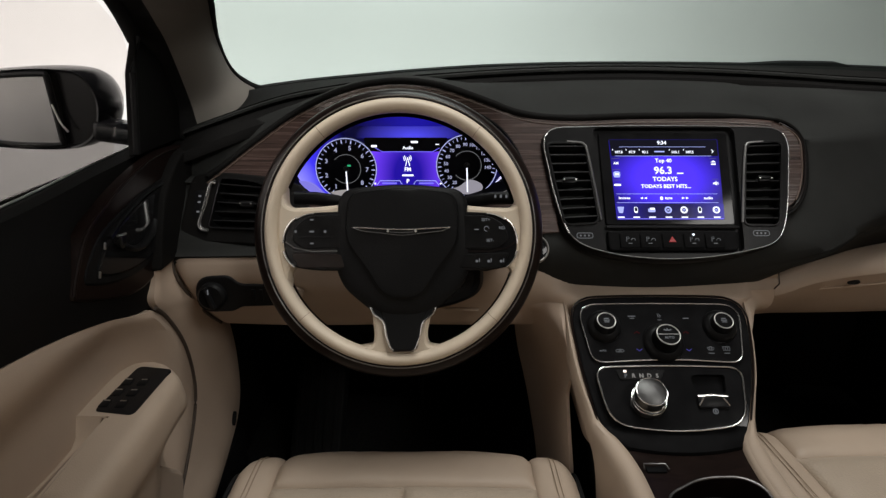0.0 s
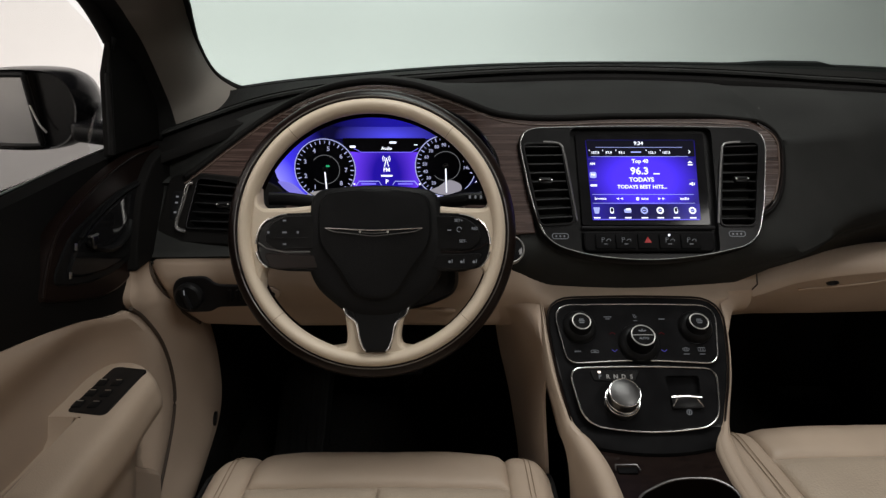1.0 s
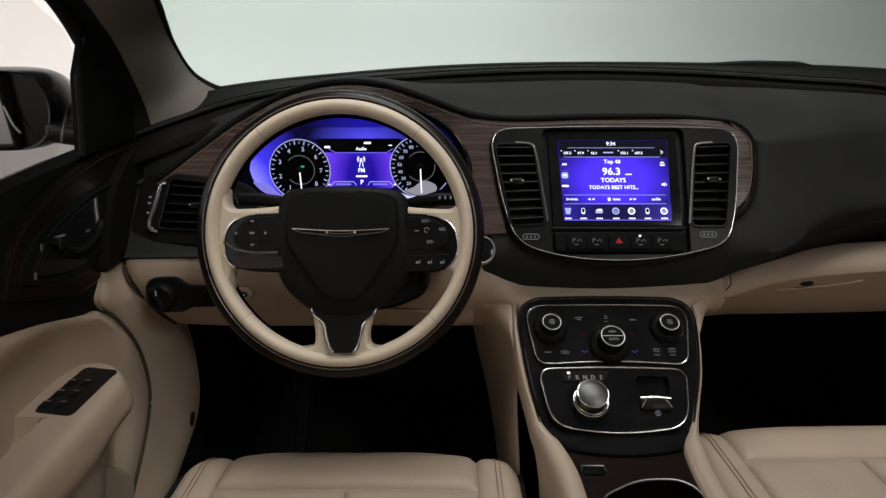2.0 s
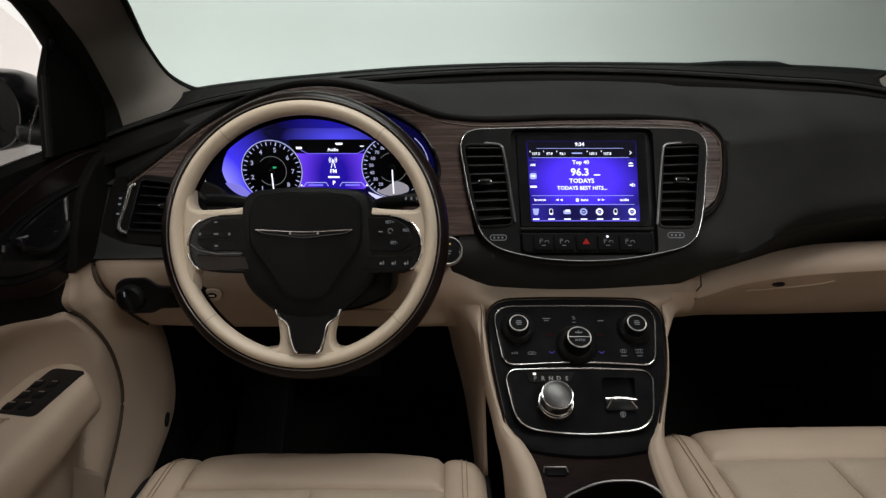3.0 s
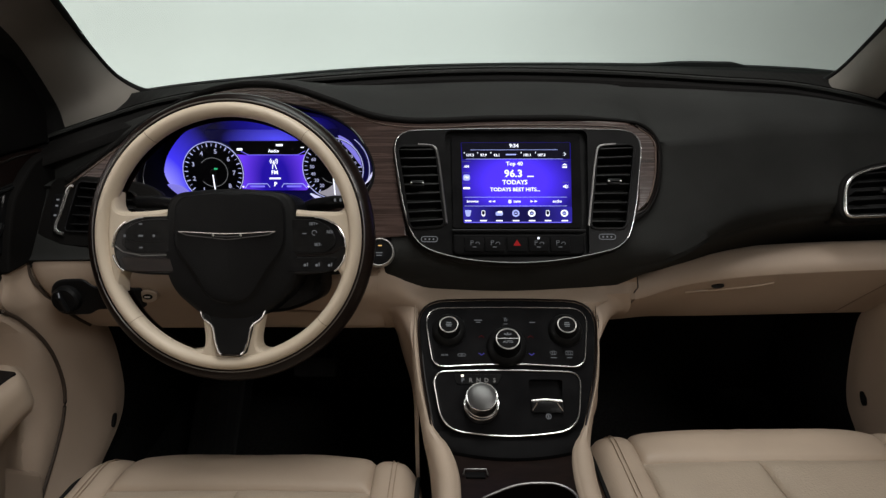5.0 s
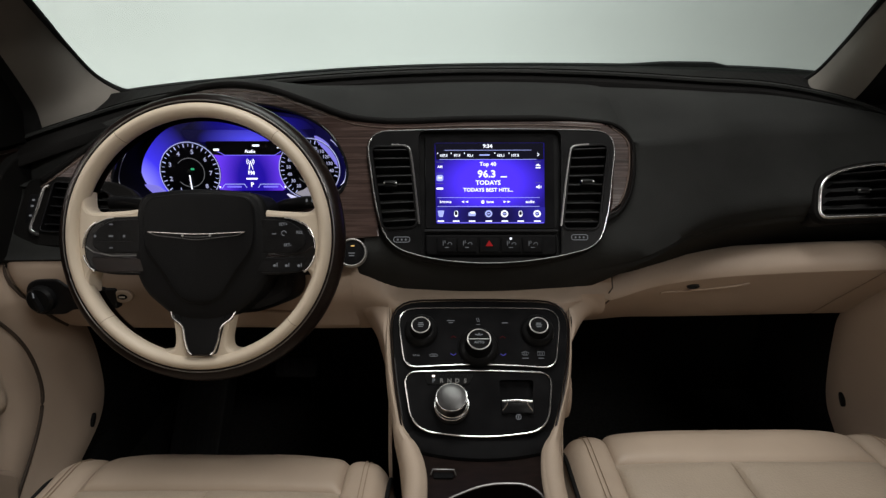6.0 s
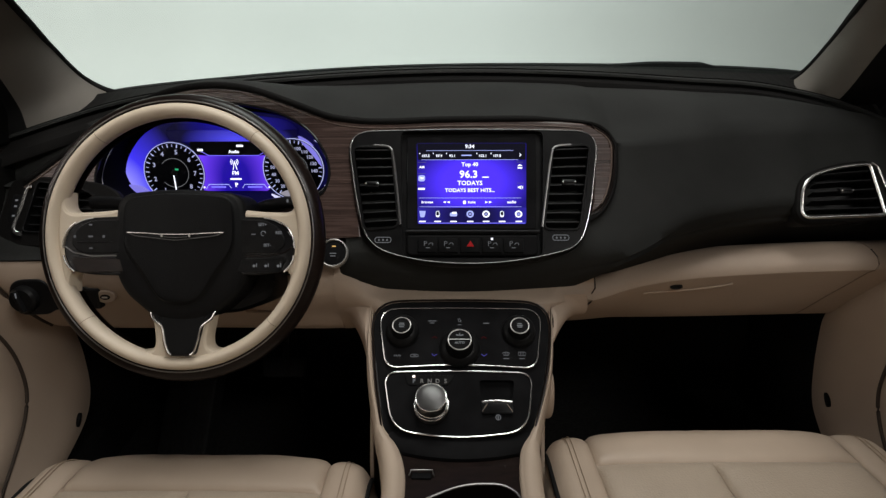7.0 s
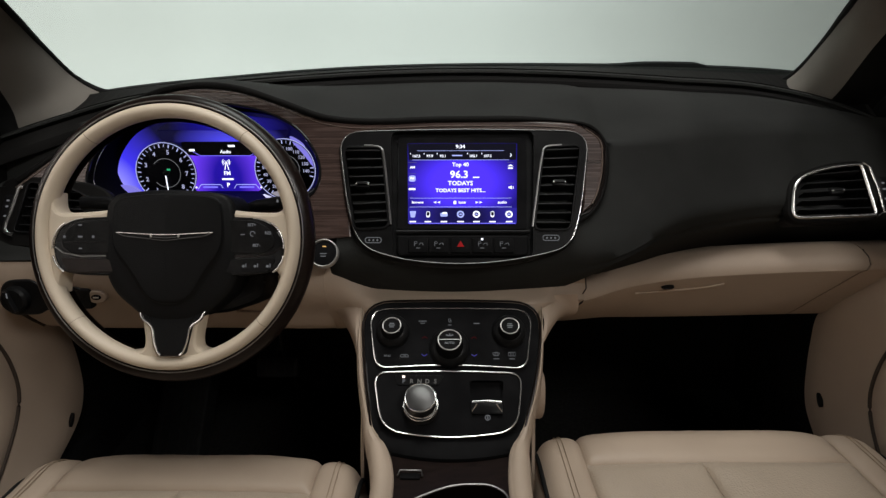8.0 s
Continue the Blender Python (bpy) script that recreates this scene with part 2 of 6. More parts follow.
def sheet(rows, vec):
    """A solid skin: a grid of points and its copy moved by vec, closed round the rim."""
    bm = bmesh.new()
    vec = Vector(vec)
    a = [[bm.verts.new(Vector(p)) for p in r] for r in rows]
    b = [[bm.verts.new(Vector(p) + vec) for p in r] for r in rows]
    n, m = len(rows), len(rows[0])
    for g, s in ((a, 1), (b, -1)):
        for i in range(n - 1):
            for j in range(m - 1):
                bm.faces.new((g[i][j], g[i + 1][j], g[i + 1][j + 1], g[i][j + 1])[::s])
    for i in range(n - 1):
        for j in (0, m - 1):
            bm.faces.new((a[i][j], a[i + 1][j], b[i + 1][j], b[i][j]))
    for j in range(m - 1):
        for i in (0, n - 1):
            bm.faces.new((a[i][j], a[i][j + 1], b[i][j + 1], b[i][j]))
    return bm


def tube(pts, ru, rv=None, nrm=None, closed=False, n=10, arc=None):
    """A bar swept along pts: ru across the normal nrm, rv along it."""
    bm = bmesh.new()
    rv = rv or ru
    pts = [Vector(p) for p in pts]
    m, rings = len(pts), []
    for i, p in enumerate(pts):
        a = pts[(i - 1) % m] if closed or i else p
        b = pts[(i + 1) % m] if closed or i < m - 1 else p
        t = (b - a).normalized()
        up = Vector(nrm) if nrm else (Vector((0, 0, 1)) if abs(t.z) < 0.9 else Vector((0, 1, 0)))
        side = t.cross(up).normalized()
        up = side.cross(t).normalized()
        rings.append([bm.verts.new(p + side * ru * math.cos(2 * math.pi * k / n) + up * rv * math.sin(2 * math.pi * k / n)) for k in range(n)])
    for i in range(m if closed else m - 1):
        a, b = rings[i], rings[(i + 1) % m]
        for k in range(n):
            bm.faces.new((a[k - 1], a[k], b[k], b[k - 1]))
    if not closed:
        bm.faces.new(rings[0]), bm.faces.new(rings[-1])
    return bm


def lathe(profile, m, n=36):
    """A turned body about the frame's w axis from (radius, height) pairs."""
    bm = bmesh.new()
    rings = [[put(bm, m, (r * math.cos(2 * math.pi * k / n), r * math.sin(2 * math.pi * k / n), h)) for k in range(n)] for r, h in profile]
    for a, b in zip(rings, rings[1:]):
        for k in range(n):
            bm.faces.new((a[k - 1], a[k], b[k], b[k - 1]))
    bm.faces.new(rings[0]), bm.faces.new(rings[-1])
    return bm


def block(size, bevel, m, segs=2):
    bm = bmesh.new()
    bmesh.ops.create_cube(bm, size=1)
    for v in bm.verts:
        v.co = Vector((v.co.x * size[0], v.co.y * size[1], v.co.z * size[2]))
    if bevel:
        bmesh.ops.bevel(bm, geom=list(bm.edges), offset=bevel, segments=segs, affect="EDGES", profile=0.6)
    bm.transform(m)
    return bm


def join(*parts):
    out = bmesh.new()
    for b in parts:
        me = bpy.data.meshes.new("joined")
        b.to_mesh(me)
        b.free()
        out.from_mesh(me)
        bpy.data.meshes.remove(me)
    return out


def lettering(text, size, m, mat, parent, name="lettering", label=""):
    cu = bpy.data.curves.new("lettering", "FONT")
    cu.body, cu.size, cu.align_x, cu.align_y, cu.extrude, cu.resolution_u = text, size, "CENTER", "CENTER", 0.00015, 2
    cu.offset = size * 0.022
    ob = bpy.data.objects.new("lettering", cu)
    me = bpy.data.meshes.new_from_object(ob)
    bpy.data.objects.remove(ob)
    bm = bmesh.new()
    bm.from_mesh(me)
    bm.transform(m)
    return part(name, bm, mat, parent, label)


def bar(w, h, m, mat, parent, name="legend_bar"):
    return part(name, slab(rounded([(-w / 2, -h / 2, h * 0.3), (w / 2, -h / 2, h * 0.3), (w / 2, h / 2, h * 0.3), (-w / 2, h / 2, h * 0.3)], 2), 0, 0.0003, 0.0001, m), mat, parent)


T = Matrix.Translation

# ---- studio ----
def studio():
    floor = block((34, 34, 0.2), 0, T((0, 0, -0.1)))
    tagged(part("ground", floor, STUDIO_FLOOR, None), "smooth grey painted studio floor", "floor", kind="structure")
    # a curved cove: the floor turns up into the wall
    prof = [(9.0 - 1.2, 0.01)] + [(9.0 - 1.2 + 1.2 * math.sin(a), 1.2 - 1.2 * math.cos(a) + 0.01) for a in np.linspace(0.1, math.pi / 2, 10)] + [(9.0, 6.5)]
    rows = [[(x, y, z) for y, z in prof] for x in np.linspace(-9, 9, 13)]
    tagged(part("backdrop", sheet(rows, (0, 0.1, 0)), STUDIO_WALL, None), "pale painted studio cove wall", "wall", kind="structure")
    rows = [[(-9.0 - (y - 7.8), x, z) for y, z in prof] for x in np.linspace(-9, 9.1, 13)]
    tagged(part("wall_west", sheet(rows, (-0.1, 0, 0)), STUDIO_WALL, None), "pale painted studio side wall", "wall", kind="structure")
    tagged(part("wall_east", block((0.2, 18.4, 6.6), 0, T((9.4, 0, 3.3))), STUDIO_WALL, None), "pale painted studio side wall", "wall", kind="structure")
    tagged(part("wall_south", block((19, 0.2, 6.6), 0, T((0, -9.2, 3.3))), STUDIO_WALL, None), "pale painted studio rear wall", "wall", kind="structure")
    tagged(part("ceiling", block((21, 19, 0.2), 0, T((0, 0, 6.7))), BLACKSATIN, None), "dark studio ceiling", "ceiling", kind="structure")


studio()


# ---- dashboard ----
def bow(x):
    return 0.042 * ease(0.25, 0.62, abs(x))


def face(x, z):
    """The depth of the dashboard's front at x and z."""
    return 0.815 + 0.70 * (min(z, 1.03) - 0.863) + 0.15 * max(0, z - 1.03) + bow(x)


BROW = [(-0.72, 0.925), (-0.69, 0.942), (-0.63, 0.986), (-0.563, 1.03), (-0.482, 1.066), (-0.40, 1.081), (-0.328, 1.076), (-0.259, 1.055), (-0.20, 1.034), (-0.15, 1.027), (0.0, 1.029), (0.187, 1.026), (0.213, 1.022), (0.231, 1.0135), (0.243, 1.002), (0.251, 0.992)]
FAR_Y = [(-0.76, 1.08), (-0.67, 1.16), (-0.46, 1.28), (-0.24, 1.32), (0.0, 1.33), (0.37, 1.30), (0.642, 1.20), (0.74, 1.10)]
FAR_Z = [(-0.76, 1.04), (-0.67, 1.054), (-0.46, 1.069), (-0.24, 1.082), (0.0, 1.088), (0.37, 1.087), (0.642, 1.083), (0.74, 1.075)]
RIDGE_Y = [(-0.76, 0.965), (-0.70, 1.0), (-0.616, 1.06), (-0.518, 1.10), (-0.42, 1.13), (-0.21, 1.16), (0.0, 1.17), (0.22, 1.16), (0.43, 1.13), (0.574, 1.10), (0.668, 1.03), (0.74, 0.96)]
RIDGE_Z = [(-0.76, 1.0), (-0.70, 1.02), (-0.616, 1.045), (-0.518, 1.061), (-0.42, 1.071), (-0.21, 1.085), (0.0, 1.091), (0.22, 1.087), (0.43, 1.076), (0.574, 1.066), (0.668, 1.044), (0.74, 1.01)]
LOW = [(-0.76, 0.825), (-0.30, 0.825), (-0.20, 0.815), (-0.10, 0.806), (0.01, 0.802), (0.10, 0.806), (0.18, 0.813), (0.235, 0.829), (0.294, 0.853), (0.362, 0.871), (0.447, 0.882), (0.74, 0.887)]
BEIGE_TOP = [(0.17, 0.776), (0.236, 0.786), (0.30, 0.803), (0.374, 0.816), (0.506, 0.8265), (0.673, 0.833), (0.74, 0.835)]


def chin(x):
    """The lower lip of the black pad: it rolls back under the centre stack."""
    z = along(LOW, x)
    y = face(x, z)
    c = ease(-0.40, -0.16, x) * ease(0.36, 0.16, x)
    back = y + (0.832 + 0.008 * ease(0.1, 0.2, x) - y) * c
    return back, 1.163 - (1.163 - z) / y * back, c


def dash_rows():
    rows = []
    for x in np.linspace(-0.755, 0.735, 130):
        x = float(x)
        w, w2 = ease(0.250, 0.42, x), ease(0.238, 0.262, x)
        zb = (1 - w) * (along(BROW, x) + 0.004) + w * 1.0
        yb = face(x, zb)
        ry, rz = along(RIDGE_Y, x), along(RIDGE_Z, x)
        fy, fz = along(FAR_Y, x), along(FAR_Z, x)
        hump = max(0, zb + 0.002 - rz)
        p = [(fy + 0.05, fz - 0.05), (fy, fz - 0.004), (ry + 0.03, rz - 0.006 + hump * 0.3), (ry + 0.006, rz), (ry - 0.002, rz - 0.002), (ry - 0.003, rz - 0.006), (ry + 0.012, rz - 0.010), (ry + 0.012, rz - 0.020)]
        pz, py = rz - 0.019, ry - 0.022
        lift = (1 - w) * 0.004 + w * 0.024
        for t in (0.25, 0.5, 0.75):
            p.append((py + (yb + 0.03 - py) * t, pz + (zb + lift - pz) * t + 0.006 * math.sin(math.pi * t)))
        p += [(yb + 0.03, zb + lift), (yb + 0.010 - 0.004 * w, zb + lift * 0.45), (yb - 0.001, zb), (yb + 0.004 * (1 - w2) - 0.005 * w2, zb - 0.006), (face(x, zb - 0.02) + 0.010 * (1 - w2), zb - 0.02)]
        zl = along(LOW, x)
        well = ease(-0.635, -0.612, x) * ease(-0.170, -0.192, x)
        p[-1] = (p[-1][0] + well * (1.02 - p[-1][0]), p[-1][1])
        cy, cz, c = chin(x)
        roll = 0.020 * ease(0.14, 0.30, x)
        for t in (0.30, 0.50, 0.62, 0.72, 0.80, 0.87, 0.93):
            z = zb - 0.02 + (zl + 0.008 - zb + 0.02) * t
            y = face(x, z) + 0.010 * (1 - w2) * (1 - t) + roll * max(0, (zl + 0.034 - z) / 0.034) ** 2
            p.append((y + well * (1.02 - y) if t < 0.9 else y, z))
        cy += roll
        y, z = p[-1]
        p[-1] = (y + c * (0.797 - y), z + c * (0.838 - z))
        p += [((1 - c) * (face(x, zl + 0.008) + roll * 0.68) + c * (0.5 * cy + 0.5 * 0.797 - 0.004), (1 - c) * (zl + 0.008) + c * (0.5 * cz + 0.5 * 0.838))]
        a, bend, e = p[-5], (0.790, 0.838), (cy - 0.002, cz + 0.004)
        for k, t in ((-4, 0.2), (-3, 0.4), (-2, 0.6), (-1, 0.8)):
            p[k] = tuple((1 - c) * o + c * ((1 - t) ** 2 * q + 2 * t * (1 - t) * v + t * t * w3) for o, q, v, w3 in zip(p[k], a, bend, e))
        p += [(cy - 0.002, cz + 0.004), (cy + 0.004, cz - 0.002 - 0.002 * (1 - c)), (cy + 0.016, cz - 0.010 + 0.008 * c)]
        q = ease(0.19, 0.30, x)
        p += [(cy + 0.03 + q * 0.02, cz - 0.012 - q * 0.046 + 0.012 * c), (cy + 0.16, cz - 0.012 - q * 0.042 + 0.012 * c)]
        rows.append([(x, y, z) for y, z in p])
    return rows


dash = thing("dashboard", (0, 1.0, 0.70), "black soft-touch dashboard with brown wood fascia and beige lower panels", "dashboard")
VENT_SIDES = [(-0.078, -0.040), (0.058, -0.038), (0.048, 0.046), (-0.012, 0.041), (-0.066, 0.022)]


def vent_frame(cx, cz, mirror):
    return T((cx, face(cx, cz) - 0.004, cz)) @ Matrix.Rotation(radians(4 if mirror > 0 else -4), 4, "Z") @ fr(0, 0, 0, 33)


def cut_opening(bm, m, sides):
    """Cuts a straight-sided opening through a skin, along the frame m."""
    inv = m.inverted()
    mid = sum((Vector((*p, 0)) for p in sides), Vector()) / len(sides)

    def near(f):
        q = inv @ f.calc_center_median()
        return abs(q.x) < 0.11 and abs(q.y) < 0.075 and abs(q.z) < 0.035
    walls = []
    for a, b in zip(sides, sides[1:] + sides[:1]):
        a, b = Vector((*a, 0)), Vector((*b, 0))
        out = (b - a).cross(Vector((0, 0, 1))).normalized()
        out = -out if (mid - a).dot(out) > 0 else out
        walls.append((a, out))
        faces = [f for f in bm.faces if near(f)]
        geom = list({v for f in faces for v in f.verts}) + list({e for f in faces for e in f.edges}) + faces
        bmesh.ops.bisect_plane(bm, geom=geom, plane_co=m @ a, plane_no=(m.to_3x3() @ out).normalized())
    gone = [f for f in bm.faces if near(f) and all(((inv @ f.calc_center_median()) * Vector((1, 1, 0)) - a).dot(out) < 0 for a, out in walls)]
    bmesh.ops.delete(bm, geom=gone, context="FACES")


pad = sheet(dash_rows(), (0, 0.006, -0.012))
for cx, cz, side in ((-0.632, 0.897, -1), (0.613, 0.920, 1)):
    cut_opening(pad, vent_frame(cx, cz, side), [(u * side, v) for u, v in VENT_SIDES])
# Dark strip in the demister slot paints the shadow below the ridge.
strip_rows = []
for x in np.linspace(-0.752, 0.70, 90):
    x = float(x)
    k = ease(-0.15, -0.66, x)
    ry, rz = along(RIDGE_Y, x), along(RIDGE_Z, x)
    strip_rows.append([(x, ry + 0.010, rz - 0.014), (x, ry - 0.004, rz - 0.0125), (x, ry - 0.018 - 0.014 * k, rz - 0.0145 - 0.008 * k), (x, ry - 0.026 - 0.034 * k, rz - 0.0165 - 0.016 * k), (x, ry - 0.030 - 0.036 * k, rz - 0.026 - 0.020 * k)])
deck_rows = []
for x in np.linspace(-0.745, 0.728, 90):
    x = float(x)
    ry, rz, fy, fz = along(RIDGE_Y, x), along(RIDGE_Z, x), along(FAR_Y, x), along(FAR_Z, x)
    hump = max(0, (along(BROW, x) + 0.006 if x < 0.238 else 1.0) - rz)
    deck_rows.append([(x, fy + 0.012, fz - 0.002), (x, fy - 0.004, fz - 0.0005), (x, ry + 0.034, rz - 0.0035 + hump * 0.3), (x, ry + 0.010, rz + 0.0018 + hump * 0.08)])
part("windscreen_deck", sheet(deck_rows, (0, 0, -0.003)), VINYL, dash, "black deck below the windscreen")
part("demister_strip", sheet(strip_rows, (0, 0, -0.003)), VINYL, dash, "black strip in the demister slot, painting the ridge's shadow")
part("dash_pad", pad, SOFT, dash, "black grained soft-touch pad", 62)


def on_face(lift):
    def m(p):
        return Vector((p[0], face(p[0], p[1]) - p[2] - lift, p[1]))
    return m


HOLE = spline([(-0.585, 0.9375), (-0.578, 0.978), (-0.545, 1.012), (-0.46, 1.045), (-0.38, 1.056), (-0.30, 1.047), (-0.238, 1.0203), (-0.2074, 0.9885), (-0.1957, 0.9612), (-0.1995, 0.938), (-0.216, 0.923), (-0.26, 0.909), (-0.33, 0.901), (-0.46, 0.898), (-0.53, 0.903), (-0.567, 0.914)], True, 5)
TRIM = [(x, along(BROW, x)) for x in np.linspace(-0.70, 0.20, 46)] + [(0.226, 1.015), (0.239, 1.003), (0.244, 0.986), (0.240, 0.955), (0.232, 0.93), (0.221, 0.912), (0.206, 0.903), (0.2085, 0.918), (0.2155, 0.990), (0.205, 1.0), (0.0, 1.002), (-0.150, 1.0), (-0.165, 0.990), (-0.148, 0.91), (-0.143, 0.872), (-0.17, 0.870), (-0.20, 0.868), (-0.26, 0.862), (-0.38, 0.858), (-0.50, 0.862), (-0.535, 0.880), (-0.560, 0.897), (-0.578, 0.908), (-0.594, 0.920), (-0.625, 0.929), (-0.66, 0.934)]
part("wood_fascia", slab(TRIM[::-1], -0.012, 0.0035, 0.003, on_face(0.0), [HOLE]), WOOD, dash, "brown open-grain wood fascia strip", 30)
BROW_EDGE = [(float(x), along(BROW, float(x)) + 0.001) for x in np.linspace(-0.70, 0.20, 58)] + spline([(0.212, 1.0245), (0.229, 1.0185), (0.243, 1.0060), (0.2500, 0.985), (0.2460, 0.95), (0.2370, 0.924), (0.222, 0.9045), (0.206, 0.8945), (0.190, 0.888)], False, 5)
# Round the tab this black bead stands in for the shadow gap.
part("fascia_edge", tube([on_face(0.001)((*p, 0)) for p in BROW_EDGE[58:]], 0.0030, n=8), VINYL, dash, "black bead standing in for the shadow gap beside the wood")
brow_path = [on_face(0.001)((*p, 0)) for p in BROW_EDGE[:60]]
brow_roll = tube(brow_path, 0.0062, n=10)
for v in brow_roll.verts:
    # the roll thins out towards the tab at its end
    q = min(brow_path, key=lambda o: (o - v.co).length_squared)
    v.co = q + (v.co - q) * (1 - 0.55 * ease(0.09, 0.20, v.co.x))
part("fascia_edge", brow_roll, VINYL, dash, "rolled black edge above the wood")
part("wood_crest", tube([on_face(0.0040)((x, z - 0.0085, 0)) for x, z in BROW_EDGE[:58]], 0.0010, n=6), WOODLIP, dash, "pale upper edge of the wood strip")
LIP = spline([(0.218, 1.0165), (0.2325, 1.0075), (0.2405, 0.9985), (0.2425, 0.986), (0.2390, 0.956), (0.2305, 0.930), (0.222, 0.9155)], False, 5)
part("wood_lip", tube([on_face(0.0030)((*p, 0)) for p in LIP], 0.0014, n=8), WOODLIP, dash, "pale rounded edge of the wood strip")
RIGHT_EDGE = spline([(0.215, 1.0205), (0.238, 1.0065), (0.2465, 0.984), (0.242, 0.95), (0.233, 0.925), (0.220, 0.908), (0.204, 0.901)], False, 5)
part("fascia_edge", tube([on_face(0.003)((*p, 0)) for p in RIGHT_EDGE], 0.0016, n=6), WOODRIM, dash, "polished brown edge bead")


def knee_bottom(x):
    return along([(-0.69, 0.684), (-0.60, 0.681), (-0.2, 0.689), (-0.12, 0.692)], x)


def knee_depth(x, t):
    """The knee panel's face at x, t of the way down: it tucks under towards its foot."""
    y0 = 0.832 - 0.012 * ease(-0.45, -0.2, x)
    return y0 - 0.010 * math.sin(math.pi * min(1, t * 1.5)) + 0.044 * max(0, (t - 0.30) / 0.70) ** 1.25


def knee_left(y, z):
    """Where the knee panel ends against the door strip."""
    zz = 1.16 - (1.16 - z) * 0.83 / y
    x = along([(0.70, -0.672), (0.7037, -0.6752), (0.7192, -0.6961), (0.7448, -0.7197), (0.7798, -0.7386), (0.8042, -0.7461), (0.832, -0.7440)], zz)
    return -0.32 + (x + 0.32) * y / 0.83


def knee_panel():
    rows = []
    for f in np.linspace(0, 1, 48):
        f = float(f)
        xr = -0.72 + 0.532 * f
        zb, top = knee_bottom(max(xr, -0.69)), 0.832
        y0, y1 = knee_depth(xr, 0), knee_depth(xr, 1)
        p = [(y0 + 0.05, top), (y0 + 0.006, top)]
        for t in (0.06, 0.12, 0.2, 0.3, 0.4, 0.5, 0.6, 0.7, 0.8, 0.9, 0.97):
            p.append((knee_depth(xr, t), top + (zb - top) * t))
        p += [(y1 + 0.004, zb + 0.001), (y1 + 0.012, zb), (y1 + 0.12, zb + 0.01)]
        edge = 0.012 * math.exp(-f / 0.012)
        rows.append([(knee_left(min(y, 0.9), z) * (1 - f) - 0.188 * f, y + edge, z) for y, z in p])
    return sheet(rows, (0, 0.006, -0.004))


part("knee_panel", knee_panel(), BEIGE_TRIM, dash, "beige moulded knee panel")
SEAM_Z = [0.832 - 0.1475 * t for t in (0.0, 0.1, 0.2, 0.3, 0.45, 0.6, 0.75, 0.9, 1.0)]
part("panel_seam", tube([(knee_left(knee_depth(-0.7, t), z) - 0.001, knee_depth(-0.7, t) + 0.006, z) for t, z in zip((0.0, 0.1, 0.2, 0.3, 0.45, 0.6, 0.75, 0.9, 1.0), SEAM_Z)], 0.0026, n=8), SEAM, dash)
part("column_lip", tube([(x, knee_depth(x, 0.68) - 0.003, 0.7325 + 0.002 * math.sin(9 * x)) for x in np.linspace(-0.345, -0.262, 14)], 0.0035, 0.003, n=10), BEIGE_TRIM, dash, "raised beige lip under the steering column")


def middle_panel():
    """The beige band that dips under the centre of the dashboard and flares to both sides."""
    rows = []
    for x in np.linspace(-0.190, 0.2245, 42):
        x = float(x)
        e = abs(x - 0.01)
        out = ease(0.12, 0.20, e)
        cy, cz, c = chin(x)
        cy += 0.020 * ease(0.14, 0.30, x)
        mid = [(cy + 0.04, cz + 0.003), (cy + 0.004, cz + 0.001), (0.822, 0.7775), (0.809, 0.7755), (0.799, 0.771), (0.794, 0.761), (0.797, 0.735), (0.88, 0.730)]
        far = [(cy + 0.04, cz + 0.003), (cy + 0.004, cz + 0.001), (0.857, 0.780), (0.850, 0.766), (0.8475, 0.754), (0.860, 0.738), (0.910, 0.693), (0.996, 0.690)]
        if x < 0:
            far = [(0.87, 0.832), (0.826, 0.832)] + [(knee_depth(-0.19, t), 0.832 - 0.1425 * t) for t in (0.2, 0.42, 0.60, 0.80)] + [(knee_depth(-0.19, 1) + 0.004, 0.690), (0.96, 0.700)]
        p = [(a[0] + (b[0] - a[0]) * out, a[1] + (b[1] - a[1]) * out) for a, b in zip(mid, far)]
        rows.append([(x - 0.030 * ease(0.12, 0.2215, x) * ease(0.765, 0.70, z), y, z) for y, z in p])
    return sheet(rows, (0, 0.005, -0.004))


part("dash_end", slab(rounded([(0.782, 0.824, 0.006), (0.99, 0.824, 0.02), (0.99, 0.985, 0.02), (0.90, 0.975, 0.03), (0.835, 0.93, 0.02), (0.80, 0.87, 0.02)], 4), -0.03, 0.004, 0.004, Matrix(((0, 0, 1, -0.7415), (1, 0, 0, 0), (0, 1, 0, 0), (0, 0, 0, 1)))), VINYL, dash, "black end of the dashboard beside the door")
part("centre_panel", middle_panel(), BEIGE_TRIM, dash, "beige moulded band below the centre stack")


START = (0.222, 0.222, 0.222, 0.222, 0.222, 0.222, 0.221, 0.212, 0.202, 0.194, 0.193, 0.193)
SPLIT = (0.664, 0.664, 0.668, 0.672, 0.673, 0.669, 0.661, 0.648, 0.634, 0.622, 0.620, 0.618)


